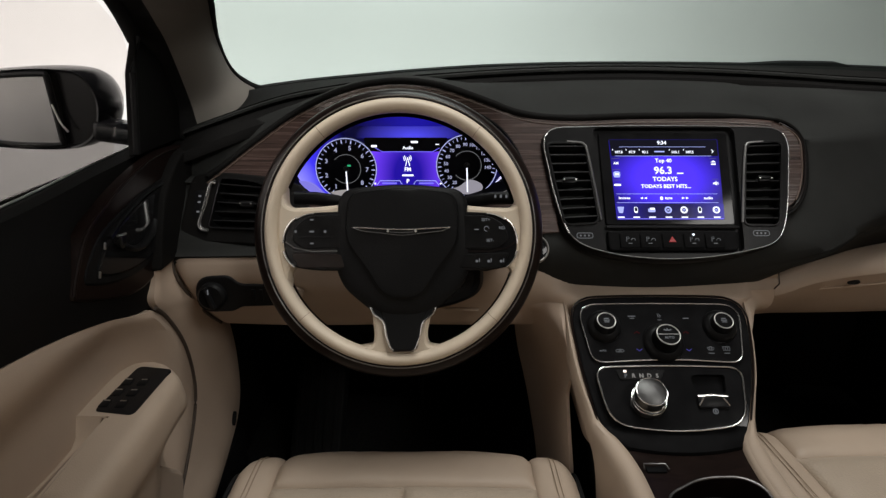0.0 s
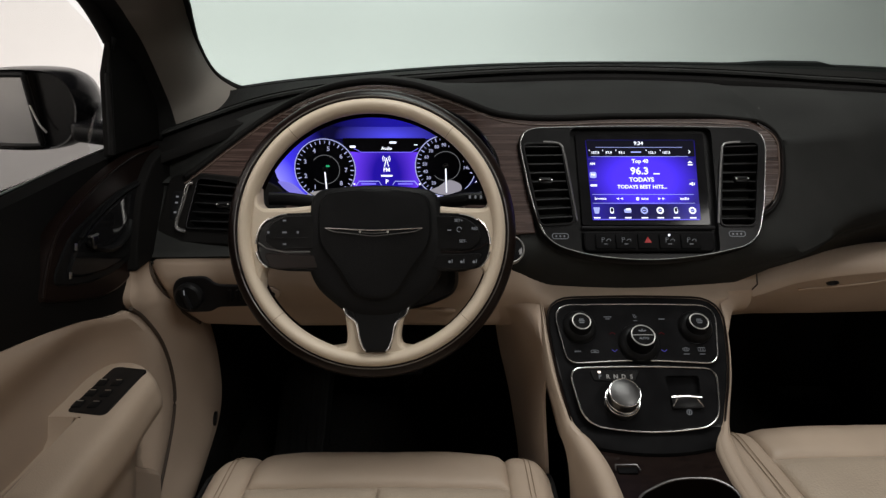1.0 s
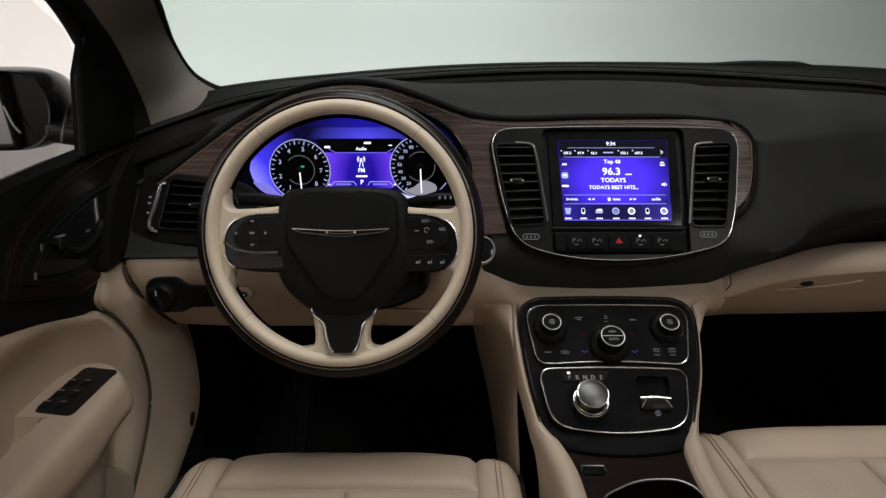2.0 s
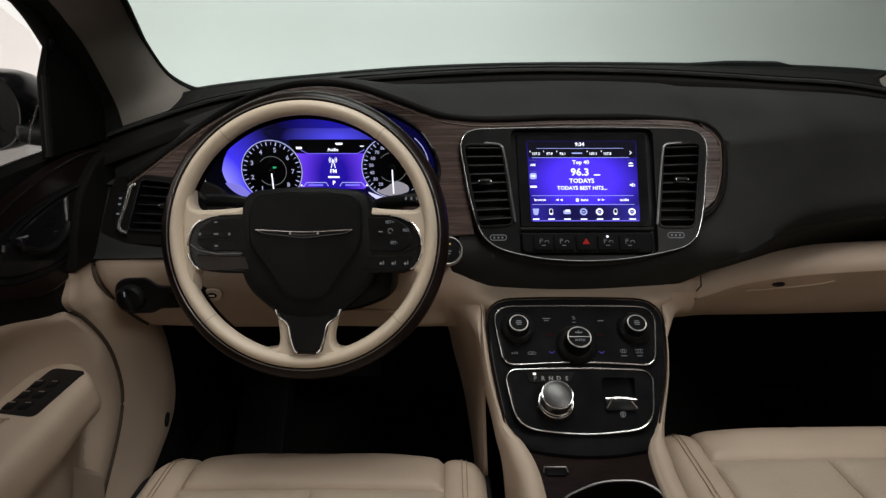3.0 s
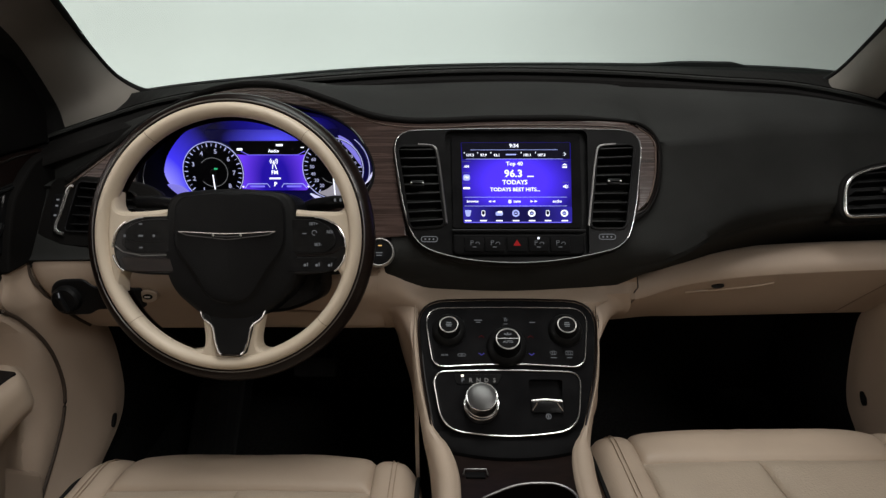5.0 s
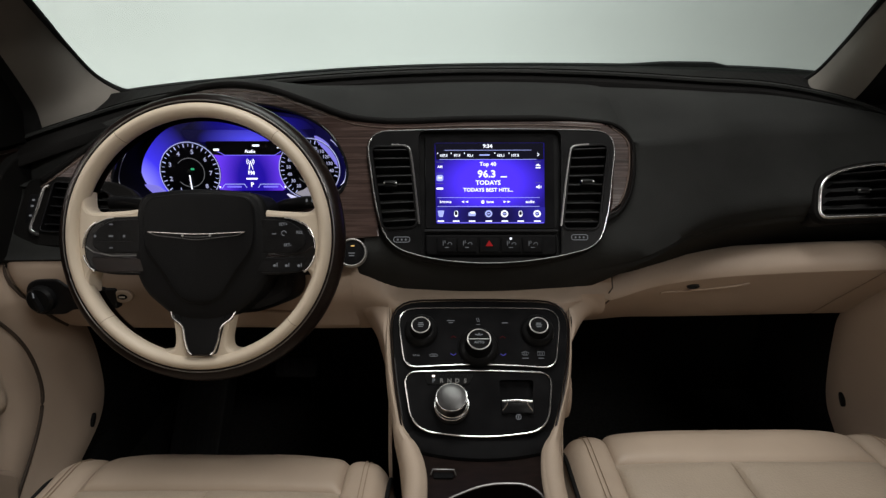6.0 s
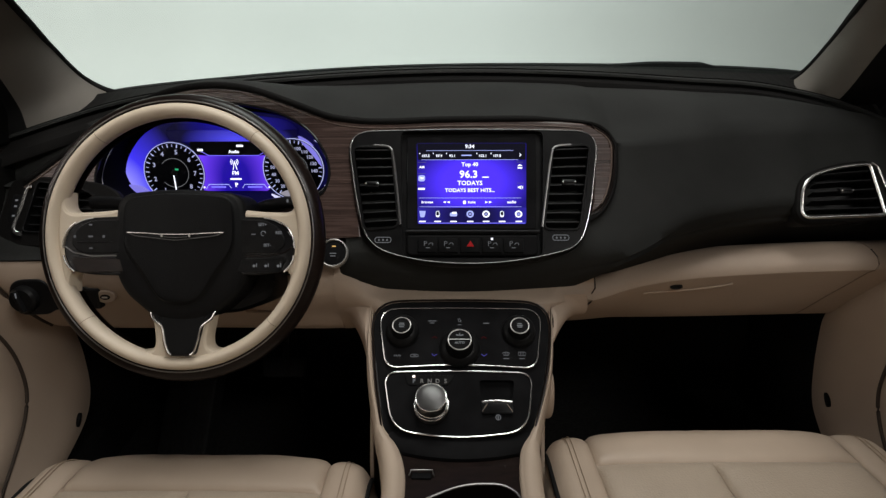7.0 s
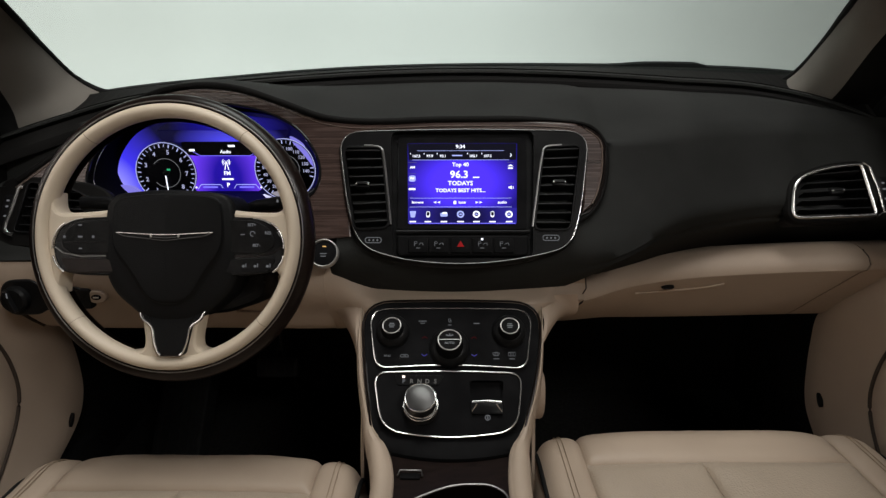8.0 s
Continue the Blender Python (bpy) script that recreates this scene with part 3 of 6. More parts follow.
def glove_section(x):
    """The padded roll on top and the face that falls back below it."""
    zt = along(BEIGE_TOP, x)
    y0 = 0.872 - 0.014 * (1 - ease(0.2, 0.3, x))
    zb = along([(0.2, 0.668), (0.4, 0.670), (0.62, 0.676), (0.74, 0.679)], x)
    p = [(y0 + 0.05, zt - 0.004), (y0 + 0.020, zt + 0.001), (y0 + 0.006, zt - 0.004), (y0 - 0.005, zt - 0.012), (y0 - 0.0115, zt - 0.022), (y0 - 0.0125, zt - 0.031), (y0 - 0.008, zt - 0.0375)]
    for t in (0.3, 0.6, 0.9):
        p.append((y0 - 0.008 + 0.082 * t, zt - 0.0375 + (zb - zt + 0.0405) * t))
    return p + [(y0 + 0.080, zb), (y0 + 0.15, zb)]


def glove_rows(n, end=False):
    rows = []
    for f in np.linspace(0, 1, n):
        row = []
        for k, split in enumerate(SPLIT):
            x = float(split + 0.0025 + (0.735 - split) * f) if end else float(START[k] + (split - START[k]) * f)
            y, z = glove_section(x)[k]
            row.append((x, y, z))
        rows.append(row)
    return rows


def glove_face(x, z, lift):
    p = glove_section(x)[2:-1]
    return Vector((x, along(sorted((b, a) for a, b in p), z) - lift, z))


glove = thing("glove_box", (0.44, 0.88, 0.71), "closed beige glove box door with a small recessed latch", "glove box")
part("door", sheet(glove_rows(30), (0, 0.006, -0.004)), BEIGE_TRIM, glove)
PULL = spline([(0.313, 0.7525), (0.350, 0.7545), (0.385, 0.757), (0.431, 0.764), (0.455, 0.772)], False, 5)
part("latch_recess", tube([glove_face(x, z, 0.0022) for x, z in PULL], 0.0016, n=8), BEIGE_TRIM, glove, "raised lip under the finger pull")
MGL = T(glove_face(0.363, 0.7675, 0.0)) @ fr(0, 0, 0, -25)
part("latch", lathe([(0.0105, -0.004), (0.0105, 0.0026), (0.008, 0.0032), (0.005, 0.001)], MGL @ Matrix.Diagonal((1, 0.5, 1, 1)), 20), PLASTIC, glove, "small dark oval release button")
part("end_panel", sheet(glove_rows(8, True), (0, 0.006, -0.004)), BEIGE_TRIM, dash, "beige end panel beside the glove box")
part("panel_seam", tube([(x + 0.001, y + 0.003, z) for x, y, z in glove_rows(2)[-1][2:-1]], 0.0022, n=6), SEAM, dash)
part("panel_seam", tube([(0.2225, 0.852, 0.794), (0.2235, 0.844, 0.776), (0.216, 0.858, 0.748), (0.200, 0.893, 0.712)], 0.0012, n=6), SEAM, dash)


# ---- vents ----
def vent_well(loop, m, depth, mat, parent):
    bm = bmesh.new()
    a, b = [put(bm, m, (*p, 0.0005)) for p in loop], [put(bm, m, (*p, -depth)) for p in loop]
    c = [put(bm, m, (*p, -depth - 0.004)) for p in inset(loop, -0.004)]
    d = [put(bm, m, (*p, 0.0005)) for p in inset(loop, -0.004)]
    for i in range(len(loop)):
        bm.faces.new((a[i - 1], a[i], b[i], b[i - 1]))
        bm.faces.new((d[i - 1], d[i], c[i], c[i - 1]))
        bm.faces.new((a[i - 1], a[i], d[i], d[i - 1]))
    bm.faces.new(b), bm.faces.new(c)
    return part("well", bm, mat, parent, "dark vent well")


def vent(parent, quad, m, n, knob):
    """Slats between the left and right edge of a quad (bl, br, tr, tl), and a thumb slider."""
    bl, br, tr, tl = (Vector(q) for q in quad)
    for i in range(n):
        t = (i + 0.6) / n
        a, b = bl.lerp(tl, t), br.lerp(tr, t)
        c, s = (a + b) / 2, (b - a)
        turn = T((c.x, c.y, -0.008)) @ Matrix.Rotation(math.atan2(s.y, s.x), 4, "Z") @ Matrix.Rotation(radians(-12), 4, "X")
        part("slat", block((s.length - 0.001, 0.0022, 0.018), 0.0008, m @ turn, 2), SLATS, parent)
    part("vent_slider", join(block((0.020, 0.010, 0.010), 0.002, m @ T((knob[0], knob[1], 0.000))), block((0.016, 0.0015, 0.004), 0.0006, m @ T((knob[0], knob[1], 0.006)))), PLASTIC, parent, "black slider on the slats")
    for e in (-0.0085, 0.0085):
        part("slider_tip", block((0.0034, 0.0022, 0.003), 0.0008, m @ T((knob[0] + e, knob[1], 0.0062))), SATIN, parent, "bright metal tip of the slider")
    for s in (-1, 1):
        part("slider_mark", block((0.003, 0.0012, 0.0012), 0.0004, m @ T((knob[0] + s * 0.008, knob[1], 0.0055))), ICON_DIM, parent, "bright end of the slider")


# ---- infotainment unit ----
MS = fr(0, 0.815, 0.863, 35)
CS = math.cos(radians(35))


def sv(z):
    return (z - 0.863) / CS


unit = thing("infotainment_unit", (0.024, 0.87, 0.80), "black centre stack with a lit blue touch screen and chrome trim", "infotainment unit")
BEZEL = rounded([(-0.172, sv(1.0105), 0.042), (0.02, sv(1.0145), 0.2), (0.225, sv(1.0105), 0.042), (0.204, sv(0.90), 0.10), (0.186, sv(0.8545), 0.04), (0.105, sv(0.838), 0.08), (0.02, sv(0.832), 0.1), (-0.065, sv(0.838), 0.08), (-0.132, sv(0.8555), 0.04), (-0.152, sv(0.91), 0.10)], 6)
VL = [(-0.136, sv(0.879)), (-0.0865, sv(0.882)), (-0.101, sv(0.986)), (-0.158, sv(0.986))]
VR = [(0.133, sv(0.879)), (0.184, sv(0.879)), (0.206, sv(0.988)), (0.152, sv(0.986))]
LOOP_L, LOOP_R = rounded([(*p, 0.010) for p in VL], 4), rounded([(*p, 0.010) for p in VR], 4)
DISP = rounded([(-0.078, sv(0.842), 0.012), (0.128, sv(0.842), 0.012), (0.136, sv(1.009), 0.012), (-0.086, sv(1.009), 0.012)], 4)
part("bezel", slab(BEZEL, -0.010, 0.012, 0.004, MS, [LOOP_L, LOOP_R, DISP]), BLACKSATIN, unit, "satin black surround", 30)
# Chrome line in two metals: highlights put into bright sides, the rest dulled.
part("chrome_trim", tube([MS @ Vector((*p, 0.0125)) for p in inset(BEZEL, 0.0028)], 0.0007, 0.0006, MS.col[2].xyz, True, 8), STRIP, unit, "thin satin line round the bezel")
for s in (-1, 1):
    edge = [p for p in inset(BEZEL, 0.0028) if (p[0] > 0.182 if s > 0 else p[0] < -0.128) and sv(0.855) < p[1] < sv(1.004)]
    edge.sort(key=lambda p: p[1])
    part("chrome_side", tube([MS @ Vector((*p, 0.0124)) for p in edge], 0.0011, 0.0009, MS.col[2].xyz, n=8), CHROME, unit, "brighter side of the bezel's chrome line, painting its highlight")
M12 = MS @ T((0, 0, 0.012))
for loop, quad, knob, inner in ((LOOP_L, VL, (-0.127, sv(0.936)), 1), (LOOP_R, VR, (0.171, sv(0.938)), 0)):
    v = part("air_vent", slab(inset(loop, -0.0035), 0, 0.002, 0.0012, M12, [loop]), BLACKSATIN, unit, "upright centre air vent")
    vent_well(loop, M12, 0.030, PLASTIC, v)
    vent(v, quad, M12, 9, knob)
    a, b = (quad[1], quad[2]) if inner else (quad[0], quad[3])
    s = 0.004 if inner else -0.004
    top, w = Vector((b[0] + s, b[1])), -1 if inner else 1
    arm = spline([(a[0] + s, a[1] + 0.003), (a[0] * 0.35 + b[0] * 0.65 + s, a[1] * 0.35 + b[1] * 0.65), (top.x, top.y - 0.010), (top.x + w * 0.003, top.y - 0.002), (top.x + w * 0.010, top.y + 0.0022), (top.x + w * 0.030, top.y + 0.0040)], False, 6)
    part("vent_edge", tube([M12 @ Vector((*p, 0.002 - 0.0016 * k / len(arm))) for k, p in enumerate(arm)], 0.0019, n=8), STRIP, v, "satin metal edge strip")
part("screen_recess", slab(inset(DISP, -0.002), -0.006, 0.003, 0.001, MS), BLACKSATIN, unit)
part("screen_glass", slab(rounded([(-0.073, sv(0.880), 0.004), (0.121, sv(0.880), 0.004), (0.125, sv(1.003), 0.004), (-0.076, sv(1.003), 0.004)], 3), 0.003, 0.007, 0.001, MS), PIANO, unit, "black glass of the touch screen")
screen = part("screen", slab(rounded([(-0.057, sv(0.8865), 0.002), (0.106, sv(0.8865), 0.002), (0.110, sv(0.994), 0.002), (-0.0605, sv(0.994), 0.002)], 2), 0.007, 0.0074, 0.0002, MS), BLUE_UI, unit, "lit blue radio display")
MU = MS @ T((0, 0, 0.0076))


def at(u, z):
    return MU @ T((u, sv(z), 0.0004))


MENU_UI = glowing("display_menu_blue", (0.004, 0.002, 0.07), 0.9, (0.03, 0.02, 0.42), (0.024, 0.8755, 0.900), (0.085, 0.5, 0.05), (0.35, 1.05))
DARK_UI = glowing("display_black", (0.001, 0.001, 0.010), 0.6)
part("status_bar", slab(rounded([(-0.058, sv(0.971), 0.001), (0.108, sv(0.971), 0.001), (0.109, sv(0.9935), 0.001), (-0.060, sv(0.9935), 0.001)], 2), 0, 0.0002, 0.0001, MU), DARK_UI, screen)
lettering("9:34", 0.0085, at(0.022, 0.989), WHITE_UI, screen)
lettering("Top 40", 0.0088, at(0.022, 0.9645), WHITE_UI, screen)
lettering("96.3", 0.0165, at(0.020, 0.951), WHITE_UI, screen)
lettering("TODAYS", 0.0098, at(0.022, 0.9395), WHITE_UI, screen)
lettering("TODAYS BEST HITS...", 0.0082, at(0.022, 0.930), WHITE_UI, screen)
for u, text in ((-0.0465, "107.5"), (-0.0255, "97.9"), (-0.005, "93.1"), (0.042, "103.1"), (0.064, "107.5")):
    lettering(text, 0.0058, at(u, 0.9762), WHITE_UI, screen)
    bar(0.0013, 0.0024, at(u - 0.009, 0.9795), WHITE_UI, screen)
bar(0.016, 0.002, at(0.017, 0.977), PALE_UI, screen)
bar(0.010, 0.0018, at(0.046, 0.9475), WHITE_UI, screen)
for z, w in ((0.9835, 0.135), (0.971, 0.150), (0.920, 0.155), (0.9085, 0.155)):
    bar(w, 0.0006, at(0.022, z), PALE_UI, screen, "rule_line")
lettering("browse", 0.0058, at(-0.043, 0.9146), WHITE_UI, screen)
for u, s in ((-0.014, -1), (0.050, 1)):
    for k in (-1, 1):
        part("skip_mark", slab([(-0.0022 * s, -0.0018), (0.0022 * s, 0.0), (-0.0022 * s, 0.0018)][::s], 0, 0.0003, 0.0, at(u + k * 0.0030, 0.9145)), WHITE_UI, screen)
lettering("tune", 0.0062, at(0.0245, 0.9146), WHITE_UI, screen)
bar(0.0045, 0.0055, at(0.0135, 0.9143), WHITE_UI, screen, "side_button")
lettering("audio", 0.0062, at(0.085, 0.9146), WHITE_UI, screen)
lettering("AM", 0.0056, at(-0.052, 0.961), WHITE_UI, screen)
lettering("FM", 0.0050, at(-0.052, 0.946) @ T((0, 0, 0.0004)), WHITE_UI, screen)
for z, mat, h in ((0.961, None, 0.004), (0.946, PALE_UI, 0.010), (0.932, WHITE_UI, 0.0032)):
    if mat:
        bar(0.0105, h, at(-0.052, z), mat, screen, "side_button")
    bar(0.0125, 0.0005, at(-0.052, z + 0.0065), ICON_DIM, screen, "rule_line")
part("side_button", slab([(-0.0042, 0.0004), (0.0042, 0.0004), (0.0, 0.0036)], 0, 0.0003, 0.0, at(0.099, 0.962)), WHITE_UI, screen)
bar(0.0075, 0.0022, at(0.099, 0.9598), WHITE_UI, screen, "side_button")
part("side_button", slab([(-0.0040, -0.0012), (-0.0016, -0.0014), (0.0012, -0.0034), (0.0012, 0.0034), (-0.0016, 0.0014), (-0.0040, 0.0012)], 0, 0.0003, 0.0, at(0.099, 0.934)), WHITE_UI, screen)
bar(0.0011, 0.0046, at(0.1022, 0.934), WHITE_UI, screen, "side_button")
for z in (0.962, 0.934):
    bar(0.010, 0.0005, at(0.099, z + 0.0055), ICON_DIM, screen, "rule_line")
part("next_mark", tube([at(0.100, 0.9775) @ Vector(p) for p in ((-0.0014, -0.0026, 0), (0.0014, 0, 0), (-0.0014, 0.0026, 0))], 0.0006, n=6), WHITE_UI, screen)


def icon_ring(u, z, r, mat):
    part("app_icon", tube([at(u, z) @ Vector((r * math.cos(a), r * math.sin(a), 0.0002)) for a in np.linspace(0, 2 * math.pi, 17)[:-1]], 0.0012, 0.0003, MU.col[2].xyz, True, 6), mat, screen)


part("menu_bar", slab(rounded([(-0.057, sv(0.887), 0.001), (0.106, sv(0.887), 0.001), (0.107, sv(0.9075), 0.001), (-0.0575, sv(0.9075), 0.001)], 2), 0, 0.0002, 0.0001, MU), MENU_UI, screen)
for i, u in enumerate((-0.050, -0.027, -0.003, 0.022, 0.046, 0.070, 0.095)):
    bar(0.010, 0.0020, at(u, 0.8895), WHITE_UI, screen)
    if i in (3, 4, 6):
        icon_ring(u, 0.8990, 0.0044, WHITE_UI if i != 3 else PALE_UI)
        bar(0.004, 0.002, at(u, 0.8990), PALE_UI, screen, "app_icon")
    elif i == 0:
        part("app_icon", slab(rounded([(-0.003, -0.005, 0.001), (0.003, -0.005, 0.001), (0.005, 0.005, 0.001), (-0.005, 0.005, 0.001)], 2), 0, 0.0003, 0.0001, at(u, 0.899)), PALE_UI, screen)
    elif i == 2:
        bar(0.011, 0.006, at(u, 0.8985), PALE_UI, screen, "app_icon")
        bar(0.007, 0.003, at(u + 0.001, 0.9005) @ T((0, 0, 0.0003)), WHITE_UI, screen, "app_icon")
    else:
        bar(0.0056, 0.0100, at(u, 0.899), WHITE_UI, screen, "app_icon")
        bar(0.0040, 0.0066, at(u, 0.8996) @ T((0, 0, 0.0003)), DARK_UI, screen, "app_icon")
bar(0.160, 0.0012, at(0.0245, 0.8874), LIT_BLUE, screen, "rule_line")
strip = part("button_strip", slab(rounded([(-0.073, sv(0.8455), 0.010), (0.123, sv(0.8455), 0.010), (0.123, sv(0.872), 0.004), (-0.073, sv(0.872), 0.004)], 4), 0.002, 0.010, 0.003, MS), CAP, unit, "row of black switches")
part("strip_ledge", tube([MS @ Vector((u, sv(0.8765), 0.008)) for u in (-0.074, 0.125)], 0.0028, n=8), PLASTIC, unit)
for u, kind in ((-0.041, 0), (-0.011, 0), (0.022, 1), (0.054, 2), (0.086, 0)):
    key = part("switch", block((0.029, 0.022, 0.004), 0.0012, MS @ T((u, sv(0.8585), 0.0105))), CAP, unit)
    mk = MS @ T((u, sv(0.860), 0.0127))
    if kind == 1:
        part("hazard_mark", slab([(-0.0055, -0.004), (0.0055, -0.004), (0, 0.005)], 0, 0.0004, 0.0002, mk), RED_UI, key, "red warning triangle")
    else:
        glyph = [tube([mk @ Vector((x - 0.0042, y, 0.0003)) for x, y in ((-0.0012, -0.0034), (-0.0012, 0.0036), (0.0022, 0.0036), (0.0026, 0.0012), (-0.0008, 0.0006))], 0.00045, n=5), tube([mk @ Vector((x + 0.0034, y, 0.0003)) for x, y in ((-0.0022, -0.0012), (0.0, 0.0014), (0.0030, 0.0014), (0.0040, -0.0004), (0.0036, -0.0020))], 0.00045, n=5)]
        part("legend", join(*glyph), ICON_DIM, key)
        bar(0.006, 0.0010, mk @ T((0.0, -0.0060, 0)), ICON_DIM, key, "legend")
        if kind == 2:
            part("tell_tale", lathe([(0.0018, 0), (0.0018, 0.0006), (0.001, 0.0008)], mk @ T((0.0, 0.0075, 0)), 12), WHITE_UI, key)
for u, z in ((-0.108, 0.865), (0.156, 0.868)):
    mk = MS @ T((u, sv(z), 0.0118))
    g = part("thumb_wheel", tube([mk @ Vector((*p, 0.0006)) for p in rounded([(-0.012, -0.004, 0.004), (0.012, -0.004, 0.004), (0.012, 0.004, 0.004), (-0.012, 0.004, 0.004)], 4)], 0.0006, closed=True, n=6), ICON_DIM, unit, "vent thumb wheel with printed outline")
    for d in (-0.006, 0, 0.006):
        bar(0.0026, 0.003, mk @ T((d, 0, 0)), ICON_DIM, g, "legend")

# engine start button
start = thing("start_button", (-0.184, 0.81, 0.85), "round black start button with a bright metal ring", "button")
MB = MS @ T((-0.183, sv(0.850), 0.002))
part("ring", lathe([(0.0222, -0.004), (0.0222, 0.003), (0.0214, 0.0050), (0.0204, 0.0056), (0.0194, 0.0048), (0.0186, 0.0)], MB), RING, start, "satin metal ring")
cap = part("cap", lathe([(0.0186, -0.002), (0.0184, 0.003), (0.012, 0.0042), (0.002, 0.0038)], MB), PIANO, start)
bar(0.0055, 0.0016, MB @ T((0.001, 0.010, 0.0045)), AMBER_UI, cap, "lit_legend")
bar(0.010, 0.0014, MB @ T((0, -0.001, 0.0045)), ICON_DIM, cap, "legend")
bar(0.008, 0.0014, MB @ T((0, -0.005, 0.0045)), ICON_DIM, cap, "legend")


# ---- instrument cluster ----
cluster = thing("instrument_cluster", (-0.40, 0.98, 0.86), "hooded instrument cluster glowing blue with two round dials", "instrument cluster")


def cluster_tunnel():
    rows = []
    c = Vector((-0.405, 0.95))
    for s, d in ((1.0, -0.002), (0.99, 0.01), (0.975, 0.03), (0.96, 0.055), (0.955, 0.075)):
        rows.append([(c.x + (x - c.x) * s, max(face(x, z) + d, 0.0) if d < 0.02 else face(x, z) + (0.99 - face(x, z)) * (d / 0.075), c.y + (z - c.y) * s * (1 + 0.62 * ease(0.965, 0.925, z) * max(0, d) / 0.075)) for x, z in HOLE + HOLE[:1]])
    return sheet(rows, (0, 0.0005, 0.003))


part("hood_lining", cluster_tunnel(), HOODBLACK, cluster, "black lining of the hood")
part("rim_trim", tube([on_face(0.0045)((*p, 0)) for p in inset(HOLE[::-1], 0.0005)], 0.0022, closed=True, n=8), PIANO, cluster, "gloss black rim of the opening")
part("rim_line", tube([on_face(-0.012)((*p, 0)) for p in inset(HOLE[::-1], 0.003)], 0.0006, closed=True, n=6), STRIP, cluster, "thin bright line inside the opening")
MC = fr(0, 0.976, 0.94, 5)
BACK = [(-0.405 + (x + 0.405) * 0.965, (z - 0.94) * 0.965) for x, z in HOLE]
part("back_plate", slab(BACK[::-1], -0.014, -0.010, 0.001, MC), HOODBLACK, cluster)
# Emissive plates paint the cluster's blue light on bowl and hood.
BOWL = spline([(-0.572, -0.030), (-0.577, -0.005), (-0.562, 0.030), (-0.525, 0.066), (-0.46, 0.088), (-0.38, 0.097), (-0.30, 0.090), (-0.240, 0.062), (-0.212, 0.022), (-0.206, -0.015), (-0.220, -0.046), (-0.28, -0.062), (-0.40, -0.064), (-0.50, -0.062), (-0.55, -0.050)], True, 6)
part("lit_bowl", slab(BOWL[::-1], -0.010, -0.006, 0.001, MC), BLUE_RING, cluster, "bowl behind the dials with its blue glow put into the colour")
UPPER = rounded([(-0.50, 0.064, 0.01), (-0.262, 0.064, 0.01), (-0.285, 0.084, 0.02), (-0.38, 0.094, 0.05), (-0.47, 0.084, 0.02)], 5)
part("upper_visor", slab(UPPER, -0.006, -0.002, 0.001, MC), NAVY_HOOD, cluster, "emissive plate painting the deep blue glow high under the hood")
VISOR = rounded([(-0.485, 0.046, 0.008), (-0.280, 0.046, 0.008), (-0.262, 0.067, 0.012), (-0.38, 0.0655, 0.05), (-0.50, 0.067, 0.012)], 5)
part("lit_visor", slab(VISOR, -0.005, 0.0005, 0.0015, MC), BLUE_HOOD, cluster, "emissive band painting the blue glow under the hood")
DIAL_BLACK = material("dial_black", (0.004, 0.004, 0.006), 0.3, vary=0.2, vscale=80, spec=0.06)


def dial(cx, cz, r, marks, angle_of, ticks, needle, label):
    m = MC @ T((cx, cz - 0.94, 0))
    d = part("dial", lathe([(r, -0.008), (r, 0.002), (r * 0.96, 0.0035), (r * 0.93, 0.002), (0.002, 0.002)], m, 48), DIAL_BLACK, cluster, label)
    part("dial_ring", tube([m @ Vector((r * 0.985 * math.cos(a), r * 0.985 * math.sin(a), 0.003)) for a in np.linspace(0, 2 * math.pi, 49)[:-1]], 0.0008, closed=True, n=6), TICK_UI, d, "thin lit ring")
    part("inner_ring", tube([m @ Vector((r * 0.47 * math.cos(a), r * 0.47 * math.sin(a), 0.0025)) for a in np.linspace(radians(-140), radians(140), 33)], 0.0006, n=6), ICON_DIM, d)
    for k in range(ticks + 1):
        a = radians(angle_of(k / ticks))
        big = k % 2 == 0
        part("tick", block((0.0066 if big else 0.0045, 0.0016 if big else 0.0008, 0.0006), 0, m @ Matrix.Rotation(a, 4, "Z") @ T((r * 0.885, 0, 0.0024))), TICK_UI, d)
    for text, deg in marks:
        a = radians(deg)
        lettering(text, r * (0.2 if len(text) < 2 else 0.15), m @ T((r * 0.68 * math.cos(a), r * 0.68 * math.sin(a), 0.0026)), DIAL_UI, d, "numeral")
    a = radians(needle)
    part("needle", tube([m @ Vector((0, 0, 0.006)), m @ Vector((r * 0.86 * math.cos(a), r * 0.86 * math.sin(a), 0.005))], 0.0011, 0.0008, n=6), WHITE_UI, d, "white lit needle")
    part("needle_cap", lathe([(r * 0.10, 0.002), (r * 0.09, 0.006), (r * 0.03, 0.0075)], m, 20), PLASTIC, d)
    return d


tach = dial(-0.487, 0.934, 0.053, [(str(k), 278 - 40 * k) for k in range(1, 9)], lambda t: 238 - 280 * t, 28, 272, "black rev counter face")
part("tell_tale", block((0.006, 0.003, 0.0008), 0.0003, MC @ T((-0.482, 0.0, 0.003))), GREEN_UI, tach, "small green tell-tale")
speedo = dial(-0.279, 0.940, 0.053, [(str(k), 275 - 2 * k) for k in range(20, 150, 10)], lambda t: 255 - 270 * t, 30, 272, "black speedometer face")
part("outer_ring", tube([MC @ Vector((-0.279 + 0.0625 * math.cos(a), 0.0625 * math.sin(a), -0.001)) for a in np.linspace(radians(-50), radians(52), 30)], 0.0007, n=6), TICK_UI, cluster, "thin pale arc beside the speedometer")
